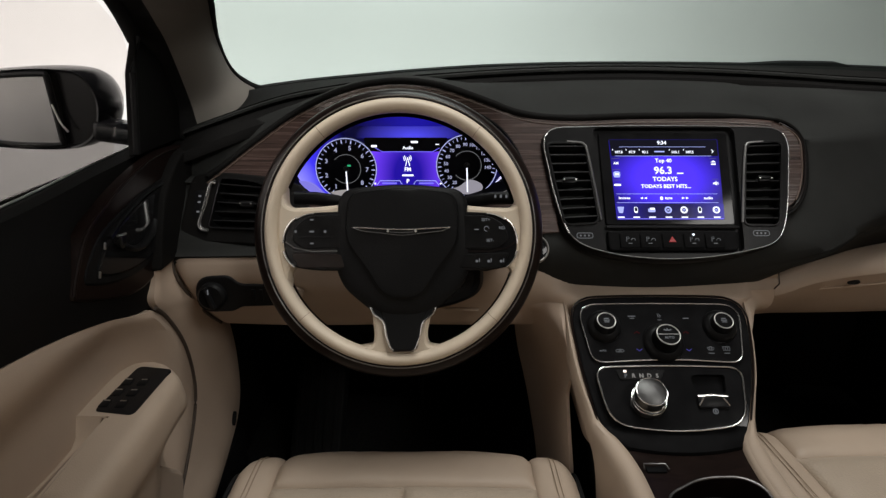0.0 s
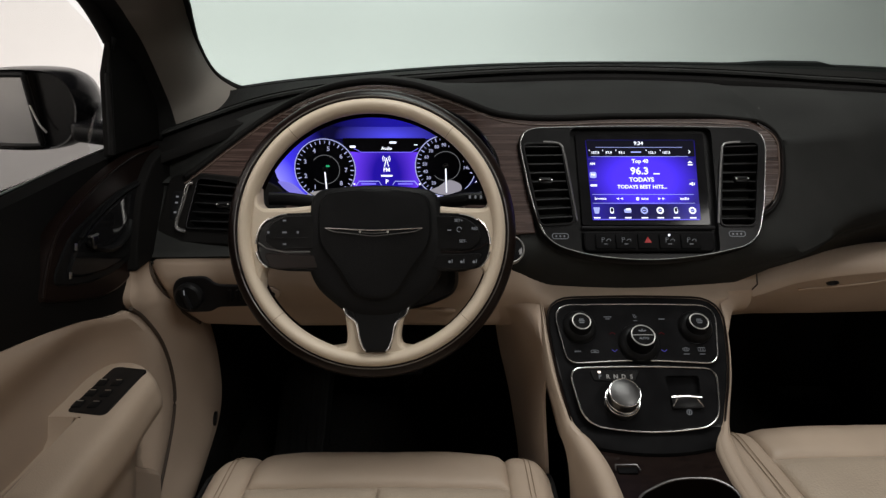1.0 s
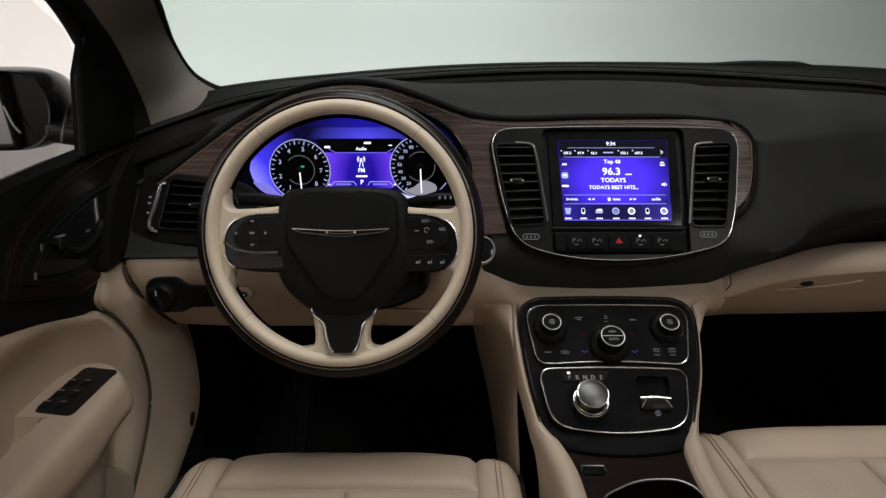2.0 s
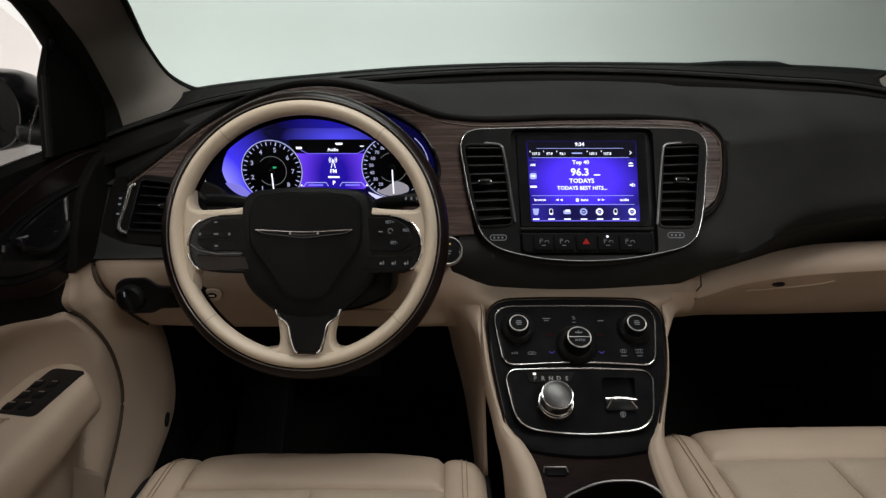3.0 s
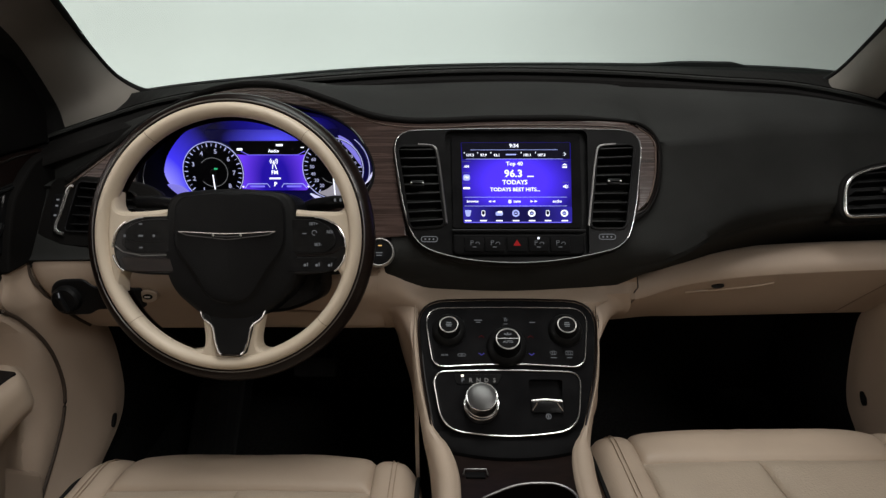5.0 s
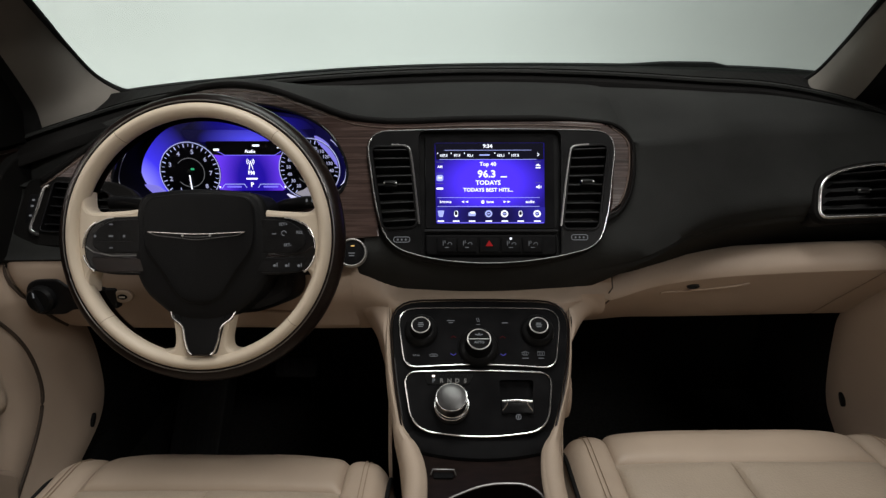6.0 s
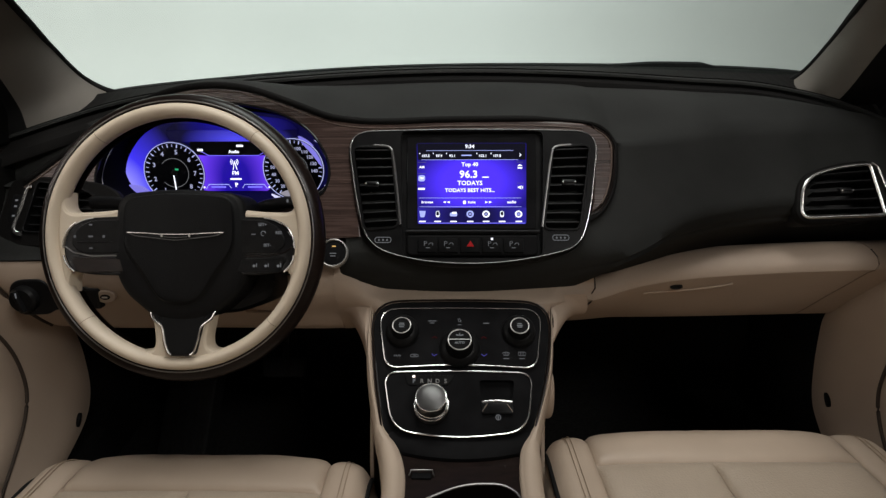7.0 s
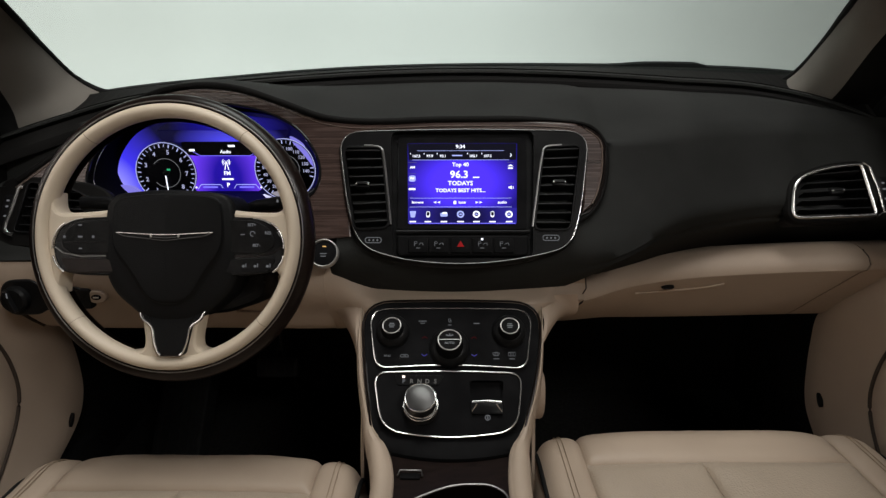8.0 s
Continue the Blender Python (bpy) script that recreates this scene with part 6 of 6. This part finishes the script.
PERF = material("perforated_beige_leather", (0.425, 0.35, 0.27), 0.55, vary=0.06, vscale=7, bump=0.9, bscale=330)
seat(-0.375, 0.730, 0.266, 0.557, "driver_seat", "beige leather driver seat with dark piping and twin stitching", "front seats", 0)
seat(0.410, 0.792, 0.280, 0.560, "passenger_seat", "beige leather passenger seat with a perforated insert", "front seats", 1.5)


# ---- doors ----
def door(s, off, name, label):
    """A front door seen from inside; s is -1 for the driver's side."""
    d = thing(name, (s * 0.80 + off, 0.3, 0.30), label, "car door", "front doors")

    def X(x):
        return s * x + off

    EDGE = [(-0.6, 0.86), (0.30, 0.858), (0.482, 0.845), (0.566, 0.830), (0.672, 0.801), (0.735, 0.778), (0.78, 0.768), (0.85, 0.765), (0.97, 0.765)]
    rows = []
    for y in np.linspace(-0.7, 0.99, 70):
        y = float(y)
        zb = along(EDGE, y)
        zt = 0.981 + 0.006 * ease(0.8, 1.0, y) - 0.010 * ease(0.84, 0.58, y)
        p = [(0.815, zt - 0.02), (0.812, zt), (0.800, zt + 0.004), (0.786, zt - 0.002)]
        for t in np.linspace(0.06, 1, 12):
            z = zt - 0.004 + (zb - zt + 0.004) * float(t)
            p.append((0.786 - 0.030 * math.sin(min(1, t * 1.5) * math.pi / 2) + 0.006 * ease(0.75, 1.0, t), z))
        p.append((0.772, zb - 0.006))
        rows.append([(X(x), y, z) for x, z in p])
    part("upper_panel", sheet(rows, (s * 0.01, 0, 0)), VINYL, d, "black grained upper door panel")
    # Bright metal puts the light caught by the weatherstrip into its colour.
    part("belt_strip", tube([(X(0.806), y, 0.987 + 0.006 * ease(0.8, 1.0, y) - 0.010 * ease(0.84, 0.58, y)) for y in np.linspace(-0.7, 0.885, 40)], 0.0015, n=8), SATIN, d, "thin weatherstrip in bright metal, painting the light it catches")

    # lower pad, up to the shut line that runs down behind the footwell edge
    SHUT = [(0.40, 0.68), (0.451, 0.731), (0.499, 0.784), (0.54, 0.820), (0.583, 0.839), (0.64, 0.838), (0.692, 0.822), (0.745, 0.790), (0.772, 0.765)]
    rows = []
    for b in np.linspace(0, 1, 70):
        b, row = float(b), []
        zt = along(EDGE, -0.7 + 1.465 * b) - 0.002
        for t in np.linspace(0, 1, 44):
            t = float(t)
            ye = along(SHUT, 0.772 + (0.40 - 0.772) * t)
            y, z = -0.7 + (ye + 0.7) * b, zt + (0.40 - zt) * t
            wall = 0.757 + 0.038 * ease(0.815, 0.735, z) - 0.018 * ease(0.62, 0.50, z)
            x = 0.7440 + (wall - 0.7440) * ease(0.0, 0.13, ye - y) + 0.006 * math.exp(-(ye - y) / 0.006)
            row.append((X(x + 0.006 * math.exp(-t / 0.02)), y, z))
        rows.append(row)
    part("lower_panel", sheet(rows, (s * 0.01, 0, 0)), BEIGE_TRIM, d, "beige moulded lower door panel")
    seam = [(y, z) for z, y in SHUT]
    part("panel_seam", tube([(X(0.7480), y, z) for y, z in spline(seam, False, 6)], 0.0030, n=8), SEAM, d, "dark shut line of the door pad")
    reach = 0.024 if s < 0 else 0.04
    inner_c = spline([(0.787, 0.822), (0.783, 0.808), (0.770, 0.785), (0.778, 0.765), (0.795, 0.744), (0.826, 0.692), (0.842, 0.64), (0.843, 0.583), (0.824, 0.54), (0.788, 0.499), (0.735, 0.451), (0.68, 0.40)], False, 6)
    outer_c = spline([(0.845, 0.822), (0.850, 0.808), (0.862, 0.785), (0.880, 0.758), (0.900 + reach * 0.5, 0.725), (0.926 + reach, 0.672), (0.942 + reach, 0.615), (0.945 + reach, 0.555), (0.938 + reach, 0.498), (0.905 + reach, 0.455), (0.82 + reach, 0.42), (0.72, 0.38)], False, 6)
    if s > 0:
        outer_c = spline([(0.868, 0.822), (0.880, 0.802), (0.8915, 0.787), (0.9326, 0.742), (0.972, 0.694), (0.992, 0.655), (0.988, 0.610), (0.980, 0.560), (0.966, 0.500), (0.938, 0.464), (0.86, 0.42), (0.72, 0.38)], False, 6)
    rows = []
    for a, c in zip(inner_c, outer_c):
        row = []
        for t in np.linspace(0, 1, 14):
            t = float(t)
            x = 0.7450 - 0.032 * ease(0.0, 0.7, t) * ease(0.815, 0.69, a[1] + (c[1] - a[1]) * t) + 0.035 * ease(0.80, 1.0, t) ** 2 + 0.005 * math.exp(-t / 0.05)
            row.append((X(x), a[0] + (c[0] - a[0]) * t, a[1] + (c[1] - a[1]) * t))
        rows.append(row)
    part("front_strip", sheet(rows, (s * 0.012, 0, 0)), BEIGE_TRIM, d, "smooth beige front strip beside the footwell")

    # arm rest: top face, rounded inner edge, tapering forwards into the panel
    rows = []
    def pad_x(y, z):
        """The lower pad's face beside the arm rest."""
        gap = along(SHUT, min(0.772, max(0.40, z))) - y
        wall = 0.757 + 0.038 * ease(0.815, 0.735, z) - 0.018 * ease(0.62, 0.50, z)
        return 0.7440 + (wall - 0.7440) * ease(0.0, 0.13, gap) + 0.006 * math.exp(-max(0, gap) / 0.006)

    def blend(x, y, z, k=0.007):
        """Runs the arm rest's flank out into the pad in a soft fillet."""
        p = pad_x(y, z) + 0.0036
        e = (p - x) / k
        return p - k * (e if e > 30 else math.log(1 + math.exp(max(-30, e))))

    for y in np.linspace(-0.45, 0.812, 110):
        y = float(y)
        top = 0.692 - 0.05 * ease(0.62, -0.2, y) * 0.3 - 0.050 * ease(0.735, 0.82, y)
        inner = 0.796 - 0.100 * ease(0.815, 0.70, y) - 0.004 * ease(0.70, 0.60, y)
        low = 0.786 - 0.084 * ease(0.81, 0.60, y)
        cup = 0.034 * ease(0.612, 0.600, y) - 0.012 * ease(0.56, 0.42, y)
        q = min(0.800, max(0.752, inner + 0.036))
        flank = spline([(inner + 0.030, top), (inner + 0.020, top - 0.0006), (inner + 0.011, top - 0.004), (inner + 0.005, top - 0.011), (inner + 0.002, top - 0.024), (inner + 0.003, top - 0.056), (low + 0.005, top - 0.085), (low + 0.009, top - 0.12), (low + 0.018, top - 0.165), (max(0.752, low + 0.02), top - 0.22), (0.790, top - 0.26)], False, 3)
        slope = 0.004 + 0.030 * ease(0.602, 0.555, y)
        head = [(0.81, top - cup), (max(0.805, q + slope + 0.002), top - cup), (q + slope, top - cup), (q, top)]
        rows.append([(X(x), y, z) for x, z in head] + [(X(blend(x, y, z, 0.013)), y, z) for x, z in flank])
    part("arm_rest", sheet(rows, (s * 0.006, 0, -0.002)), BEIGE, d, "beige padded arm rest")
    part("arm_rest_stitching", tube([(X(0.7035 + 0.100 * ease(0.70, 0.815, y)), y, 0.676 - 0.015 * ease(0.62, -0.2, y)) for y in np.linspace(-0.3, 0.735, 50)], 0.0012, n=6), THREAD, d, "stitched arm rest seam")
    if s < 0:
        # window switches on the arm rest
        msw = Matrix(((1, 0, 0, X(0.758)), (0, 1, 0, 0.682), (0, 0, 1, 0.6925), (0, 0, 0, 1)))
        sw = part("switch_plate", slab(rounded([(-0.019, -0.057, 0.006), (0.036, -0.066, 0.010), (0.040, 0.041, 0.006), (-0.013, 0.050, 0.012)], 5), -0.028, 0.0012, 0.0010, msw), PIANO, d, "gloss black window switch plate")
        for u, v in ((-0.012, -0.042), (0.010, -0.043), (-0.009, -0.017), (0.012, -0.018), (-0.008, 0.008), (0.014, 0.007)):
            b = part("window_switch", block((0.013, 0.015, 0.0024), 0.0010, msw @ T((u, v, 0.0013))), BLACKSATIN, sw)
            # A satin dash stands in for the glint on each button.
            part("switch_glint", tube([msw @ Vector((u - 0.004, v + 0.005, 0.0026)), msw @ Vector((u + 0.004, v + 0.005, 0.0026))], 0.0007, n=6), SATIN, b)
        mpk = Matrix(((0, 0, -s, X(0.752)), (1, 0, 0, 0), (0, 1, 0, 0), (0, 0, 0, 1)))
        part("pocket", slab(rounded([(0.648, 0.588, 0.012), (0.735, 0.496, 0.02), (0.70, 0.40, 0.02), (0.48, 0.40, 0.02), (0.55, 0.535, 0.03)], 5), -0.01, 0.017, 0.008, mpk), BEIGE_TRIM, d, "beige door pocket front")

    # handle bowl with a brown wood surround
    mh = Matrix(((0, 0, -s, X(0.757)), (1, 0, 0, 0), (0, 1, 0, 0), (0, 0, 0, 1)))
    OUT = spline([(1.00, 0.972), (0.943, 0.981), (0.873, 0.9835), (0.808, 0.976), (0.741, 0.961), (0.696, 0.947), (0.659, 0.933), (0.635, 0.910), (0.614, 0.882), (0.604, 0.866), (0.612, 0.857), (0.654, 0.8385), (0.715, 0.816), (0.765, 0.810), (0.82, 0.822), (0.90, 0.850), (0.96, 0.905)], True, 6)
    part("wood_surround", slab(OUT, -0.012, 0.005, 0.004, mh), WOODRIM, d, "dark brown wood insert round the handle")
    part("insert_edge", tube([mh @ Vector((*p, 0.0045)) for p in spline([(0.943, 0.979), (0.873, 0.981), (0.808, 0.974), (0.741, 0.959), (0.697, 0.945), (0.661, 0.931), (0.637, 0.909), (0.616, 0.882), (0.607, 0.867)], False, 6)], 0.0024, n=8), WOODRIM, d, "brown rounded edge of the insert")
    IN = spline([(0.878, 0.943), (0.812, 0.9435), (0.761, 0.9375), (0.707, 0.927), (0.675, 0.917), (0.646, 0.897), (0.630, 0.878), (0.640, 0.866), (0.70, 0.846), (0.77, 0.838), (0.838, 0.860), (0.872, 0.905)], True, 6)
    part("insert_field", slab(IN, 0.0, 0.0075, 0.003, mh), BLACKSATIN, d, "black field inside the wood insert")
    bowl_loop = spline([(0.856, 0.938), (0.792, 0.9335), (0.734, 0.922), (0.690, 0.909), (0.666, 0.893), (0.653, 0.875), (0.690, 0.858), (0.752, 0.848), (0.804, 0.853), (0.834, 0.872), (0.860, 0.914)], True, 6)
    bowl = part("handle_bowl", slab(bowl_loop, 0.0, 0.0105, 0.004, mh), PIANO, d, "gloss black handle bowl")
    part("bowl_ridge", tube([mh @ Vector((*p, 0.0095)) for p in spline([(0.862, 0.9405), (0.805, 0.9395), (0.755, 0.931), (0.715, 0.921), (0.690, 0.911)], False, 6)], 0.0036, 0.0020, n=8), PLASTIC, bowl, "rounded black ridge over the bowl")
    part("bowl_trim", tube([mh @ Vector((*p, 0.0100)) for p in spline([(0.8292, 0.8695), (0.8473, 0.8919), (0.8619, 0.9149)], False, 6)], 0.0014, n=8), CHROME, bowl, "chrome edge of the handle bowl")
    # Two satin blocks stand in for glints at the bowl's rear end.
    for y, z in ((0.6764, 0.9042), (0.6536, 0.8745)):
        part("bowl_glint", block((0.004, 0.009, 0.002), 0.0009, mh @ T((y, z, 0.0105)) @ Matrix.Rotation(radians(-25), 4, "Z")), SATIN, bowl, "small satin block painting a glint on the bowl")
    part("door_handle", tube([mh @ Vector(p) for p in spline([(0.694, 0.907, 0.016), (0.700, 0.895, 0.022), (0.720, 0.884, 0.021), (0.750, 0.8785, 0.018), (0.785, 0.884, 0.014), (0.806, 0.896, 0.009)], False, 5)], 0.0062, 0.0045, n=10), BLACKSATIN, bowl, "black inner door handle")
    part("handle_tip", tube([mh @ Vector(p) for p in ((0.690, 0.913, 0.021), (0.699, 0.9115, 0.0225), (0.708, 0.910, 0.021))], 0.0022, 0.0016, n=8), SATIN, bowl, "bright upper lip of the handle")
    part("handle_tip", block((0.012, 0.016, 0.004), 0.0016, mh @ T((0.696, 0.903, 0.0235)) @ Matrix.Rotation(radians(-8), 4, "Z")), KNOB, bowl, "satin metal handle tip")
    part("screw_cover", slab(oval(0, 0, 0.013, 0.0042, 18), -0.004, 0.003, 0.001, Matrix(((0, 0, -s, X(0.7115 if s < 0 else 0.7145)), (0.6, 0.8, 0, 0.890 if s < 0 else 0.904), (0.8, -0.6, 0, 0.478 + (0.045 if s > 0 else 0)), (0, 0, 0, 1)))), PLASTIC, d, "small dark screw cover")
    # window frame and corner sail
    frame_pts = [(0.778, 0.908, 1.145), (0.783, 0.872, 1.203), (0.765, 0.735, 1.285), (0.70, 0.42, 1.36), (0.665, 0.15, 1.405), (0.65, -0.3, 1.40), (0.68, -0.62, 1.30), (0.78, -0.70, 0.99)]
    part("window_frame", tube([(X(x), y, z) for x, y, z in spline(frame_pts, False, 6)], 0.012, 0.012, (s, 0, 0.3), n=10), RUBBER, d, "black window frame")
    ms = Matrix(((0, 0, -s, X(0.775)), (1, 0, 0, 0), (0, 1, 0, 0), (0, 0, 0, 1)))
    part("corner_sail", slab(rounded([(0.834, 0.985, 0.004), (1.06, 0.985, 0.01), (1.04, 1.03, 0.02), (0.98, 1.10, 0.02), (0.90, 1.150, 0.004), (0.866, 1.10, 0.004)], 4), -0.006, 0.006, 0.003, ms), VINYL, d, "black triangular corner panel")
    part("sail_edge", tube([ms @ Vector((y, z, 0.006)) for y, z in ((0.835, 0.988), (0.850, 1.043), (0.866, 1.10), (0.898, 1.148))], 0.005, n=8), RUBBER, d, "rubber glass channel")
    pane_rows = [[(X(0.812 - 0.11 * ease(0.99, 1.45, z)), -0.68 + (along([(0.98, 0.845), (1.14, 0.90), (1.20, 0.79), (1.29, 0.61), (1.37, 0.38), (1.41, 0.1)], z) + 0.68) * b, z) for z in np.linspace(0.98, 1.39, 10)] for b in np.linspace(0, 1, 10)]
    g = part("window_glass", sheet(pane_rows, (s * 0.004, 0, 0)), SIDEGLASS, d, "clear side window glass")
    g.visible_shadow = False
    part("door_core", block((0.03, 1.6, 0.62), 0.004, T((X(0.818), 0.14, 0.655))), BEIGE_TRIM, d)
    skin = [[(s * (0.84 + 0.05 * math.sin(math.pi * t)) + off, y, 0.30 + 0.671 * t) for t in np.linspace(0, 1, 10)] for y in (-0.7, 0.2, 1.0)]
    part("outer_skin", sheet(skin, (s * 0.004, 0, 0)), PAINT, d, "black painted outer skin")
    part("sill_block", block((0.10, 1.7, 0.10), 0.01, T((X(0.79), 0.15, 0.325))), RUBBER, d)
    return d


door(-1, 0.0, "driver_door", "closed driver door with black upper panel and beige arm rest")
door(1, -0.030, "passenger_door", "closed passenger door with beige lower panel")

# door mirror
mirror = thing("door_mirror", (-0.86, 0.95, 1.0), "black door mirror reflecting the pale studio", "mirror")
SHELL = spline([(-1.10, 1.085), (-1.00, 1.100), (-0.92, 1.099), (-0.888, 1.085), (-0.875, 1.05), (-0.885, 1.01), (-0.91, 0.983), (-0.96, 0.973), (-1.06, 0.976), (-1.11, 0.99), (-1.13, 1.03)], True, 6)


def mirror_shell():
    rows = []
    c = Vector((-0.995, 1.037))
    for k, (s, d) in enumerate(((0.93, 0.012), (0.965, 0.002), (1.0, 0.0), (1.03, 0.01), (1.05, 0.035), (1.03, 0.065), (0.93, 0.095), (0.72, 0.118), (0.40, 0.128), (0.05, 0.13))):
        rows.append([(c.x + (x - c.x) * s, 0.945 + d - 0.06 * (x + 0.9), c.y + (z - c.y) * s) for x, z in SHELL])
    bm = bmesh.new()
    vs = [[bm.verts.new(p) for p in r] for r in rows]
    n = len(SHELL)
    for a, b in zip(vs, vs[1:]):
        for i in range(n):
            bm.faces.new((a[i - 1], a[i], b[i], b[i - 1]))
    bm.faces.new(vs[0]), bm.faces.new(vs[-1])
    return bm


part("housing", mirror_shell(), PAINT, mirror, "black painted mirror housing")
MM = T((-0.995, 0.958, 1.037)) @ Matrix.Rotation(radians(-3.5), 4, "Z") @ fr(0, 0, 0, -2)
# Glass stops short: dark housing and rim stand in for the car side's reflection.
glass_loop = [(min((x + 0.995) * 0.90, 0.046), (z - 1.037) * 0.88) for x, z in SHELL]
part("mirror_glass", slab(glass_loop[::-1], -0.004, 0.008, 0.001, MM), MIRROR, mirror, "silvered mirror glass, cut short where the car's side would reflect dark")
part("mirror_foot", block((0.10, 0.05, 0.035), 0.012, T((-0.845, 0.965, 0.998)) @ Matrix.Rotation(radians(8), 4, "Y"), 3), PAINT, mirror, "black mirror foot")
part("glass_rim", tube([MM @ Vector((*p, 0.006)) for p in glass_loop], 0.005, closed=True, n=8), PLASTIC, mirror, "black rim round the mirror glass")
part("glass_edge", tube([MM @ Vector((u, v, 0.010)) for u, v in spline([(0.046, 0.010), (0.050, -0.008), (0.054, -0.022), (0.062, -0.034)], False, 5)], 0.0018, n=6), SATIN, mirror, "bright edge of the mirror glass")


# ---- pillars, windscreen, roof ----
def pillar(s, off, name):
    inner = spline([(0.655, 1.185, 1.045), (0.690, 1.175, 1.052), (0.722, 1.15, 1.082), (0.716, 1.079, 1.134), (0.690, 1.00, 1.175), (0.669, 0.943, 1.20), (0.62, 0.78, 1.285), (0.56, 0.60, 1.37), (0.52, 0.48, 1.41)], False, 6)
    outer = spline([(0.735, 0.99, 0.985), (0.742, 0.995, 1.01), (0.750, 0.998, 1.05), (0.750, 0.95, 1.135), (0.748, 0.91, 1.175), (0.745, 0.878, 1.20), (0.71, 0.71, 1.285), (0.67, 0.52, 1.365), (0.64, 0.40, 1.40)], False, 6)
    if s > 0:
        outer = spline([(0.735, 1.12, 0.975), (0.735, 1.09, 1.01), (0.737, 1.035, 1.055), (0.730, 0.96, 1.135), (0.728, 0.915, 1.175), (0.727, 0.878, 1.20), (0.70, 0.71, 1.285), (0.665, 0.52, 1.365), (0.64, 0.40, 1.40)], False, 6)
    rows = []
    for a, b in zip(inner, outer):
        a, b = Vector(a), Vector(b)
        rows.append([(s * p.x + off, p.y, p.z) for p in (a.lerp(b, t) + Vector((-0.020, -0.020, 0.004)) * math.sin(math.pi * t) for t in np.linspace(0, 1, 9))])
    p = part(name, sheet(rows, (s * 0.01, 0.012, 0.002)), CLOTH, None)
    tagged(p, "warm grey cloth-covered windscreen pillar", "pillar", kind="structure")
    seal = part("trim_seal", tube([(s * (a[0] + 0.002) + off, a[1] - 0.004, a[2] + 0.002) for a in inner[2:]], 0.006, n=8), RUBBER, None)
    tagged(seal, "black rubber windscreen seal", "seal", kind="structure")
    fill = [[(s * x + off, y, z) for x, y, z in (Vector(o).lerp(Vector((0.79 if s < 0 else 0.86, o[1] - 0.012, o[2] - 0.002)), t) for t in np.linspace(0, 1, 4))] for o in outer]
    f = part("trim_pillar_seal", sheet(fill, (s * 0.006, 0.006, 0)), RUBBER, None)
    tagged(f, "black rubber door seal along the pillar", "seal", kind="structure")


pillar(-1, 0.0, "trim_pillar_left")
pillar(1, -0.068, "trim_pillar_right")
for x, y, z in ((-0.785, 1.02, 0.920), (0.735, 1.08, 0.950)):
    tagged(part("trim_corner_seal", block((0.13, 0.03, 0.15), 0.008, T((x, y, z))), RUBBER, None), "black rubber seal behind the dashboard corner", "seal", kind="structure")


def windscreen():
    rows = []
    for u in np.linspace(-1, 1, 21):
        row = []
        for t in np.linspace(0, 1, 12):
            x = u * (0.755 - 0.18 * t) - 0.015
            y = 1.40 - 0.72 * t - (0.20 - 0.06 * t) * u * u
            z = 1.03 + 0.40 * t + 0.03 * math.sin(math.pi * t)
            row.append((x, y, z))
        rows.append(row)
    return sheet(rows, (0, 0.004, 0.004))


ws = tagged(part("window_windscreen", windscreen(), WINDSHIELD, None), "green tinted windscreen glass", "windscreen", kind="structure")
ws.visible_shadow = False


def roof_piece(x0, x1, y0, y1):
    return sheet([[(x, y, 1.445 - 0.05 * (x / 0.62) ** 2 - 0.06 * max(0, (y - 0.2) / 0.5) ** 2 - 0.10 * max(0, (-0.3 - y) / 0.6) ** 2) for y in np.linspace(y0, y1, 8)] for x in np.linspace(x0, x1, 8)], (0, 0, 0.03))


# Unseen roof; its opening is made up to let lamp light in.
roof = join(roof_piece(-0.67, 0.67, 0.69, 0.64), roof_piece(-0.67, 0.67, -0.1, -0.95), roof_piece(-0.67, -0.60, 0.64, -0.1), roof_piece(0.60, 0.67, 0.64, -0.1))
tagged(part("ceiling_roof", roof, HEADLINER, None), "unseen warm grey roof lining with an opening added to shape the light", "ceiling", kind="structure")
tagged(part("wall_rear_shelf", block((1.5, 0.06, 0.95), 0.02, T((0, -1.22, 0.72))), BEIGE_TRIM, None), "beige rear seat back", "wall", kind="structure")
for s in (-1, 1):
    rear = part("wall_rear_door", block((0.06, 0.56, 0.75), 0.02, T((s * 0.80, -0.98, 0.62))), BEIGE_TRIM, None)
    tagged(rear, "beige rear side panel", "wall", kind="structure")
cowl = [[(x, y + 0.02, z + 0.006 * ease(0.34, 0.44, x) * ease(0.535, 0.53, x)) for y, z in ((along(FAR_Y, x) - 0.01, along(FAR_Z, x) - 0.03), (along(FAR_Y, x), along(FAR_Z, x) + 0.000), (along(FAR_Y, x) + 0.02, along(FAR_Z, x) + 0.003), (along(FAR_Y, x) + 0.12, along(FAR_Z, x) - 0.035))] for x in np.linspace(-0.74, 0.72, 60)]
tagged(part("trim_cowl", sheet(cowl, (0, 0.0, -0.008)), RUBBER, None), "black windscreen base strip", "trim", kind="structure")
hood = [[(x, 1.45 + 0.9 * t, 0.99 + 0.02 * t - 0.25 * t * t - 0.08 * (x / 0.8) ** 2) for t in np.linspace(0, 1, 8)] for x in np.linspace(-0.8, 0.8, 11)]
tagged(part("bonnet", sheet(hood, (0, 0, -0.03)), PAINT, None), "black painted car bonnet", "bonnet")
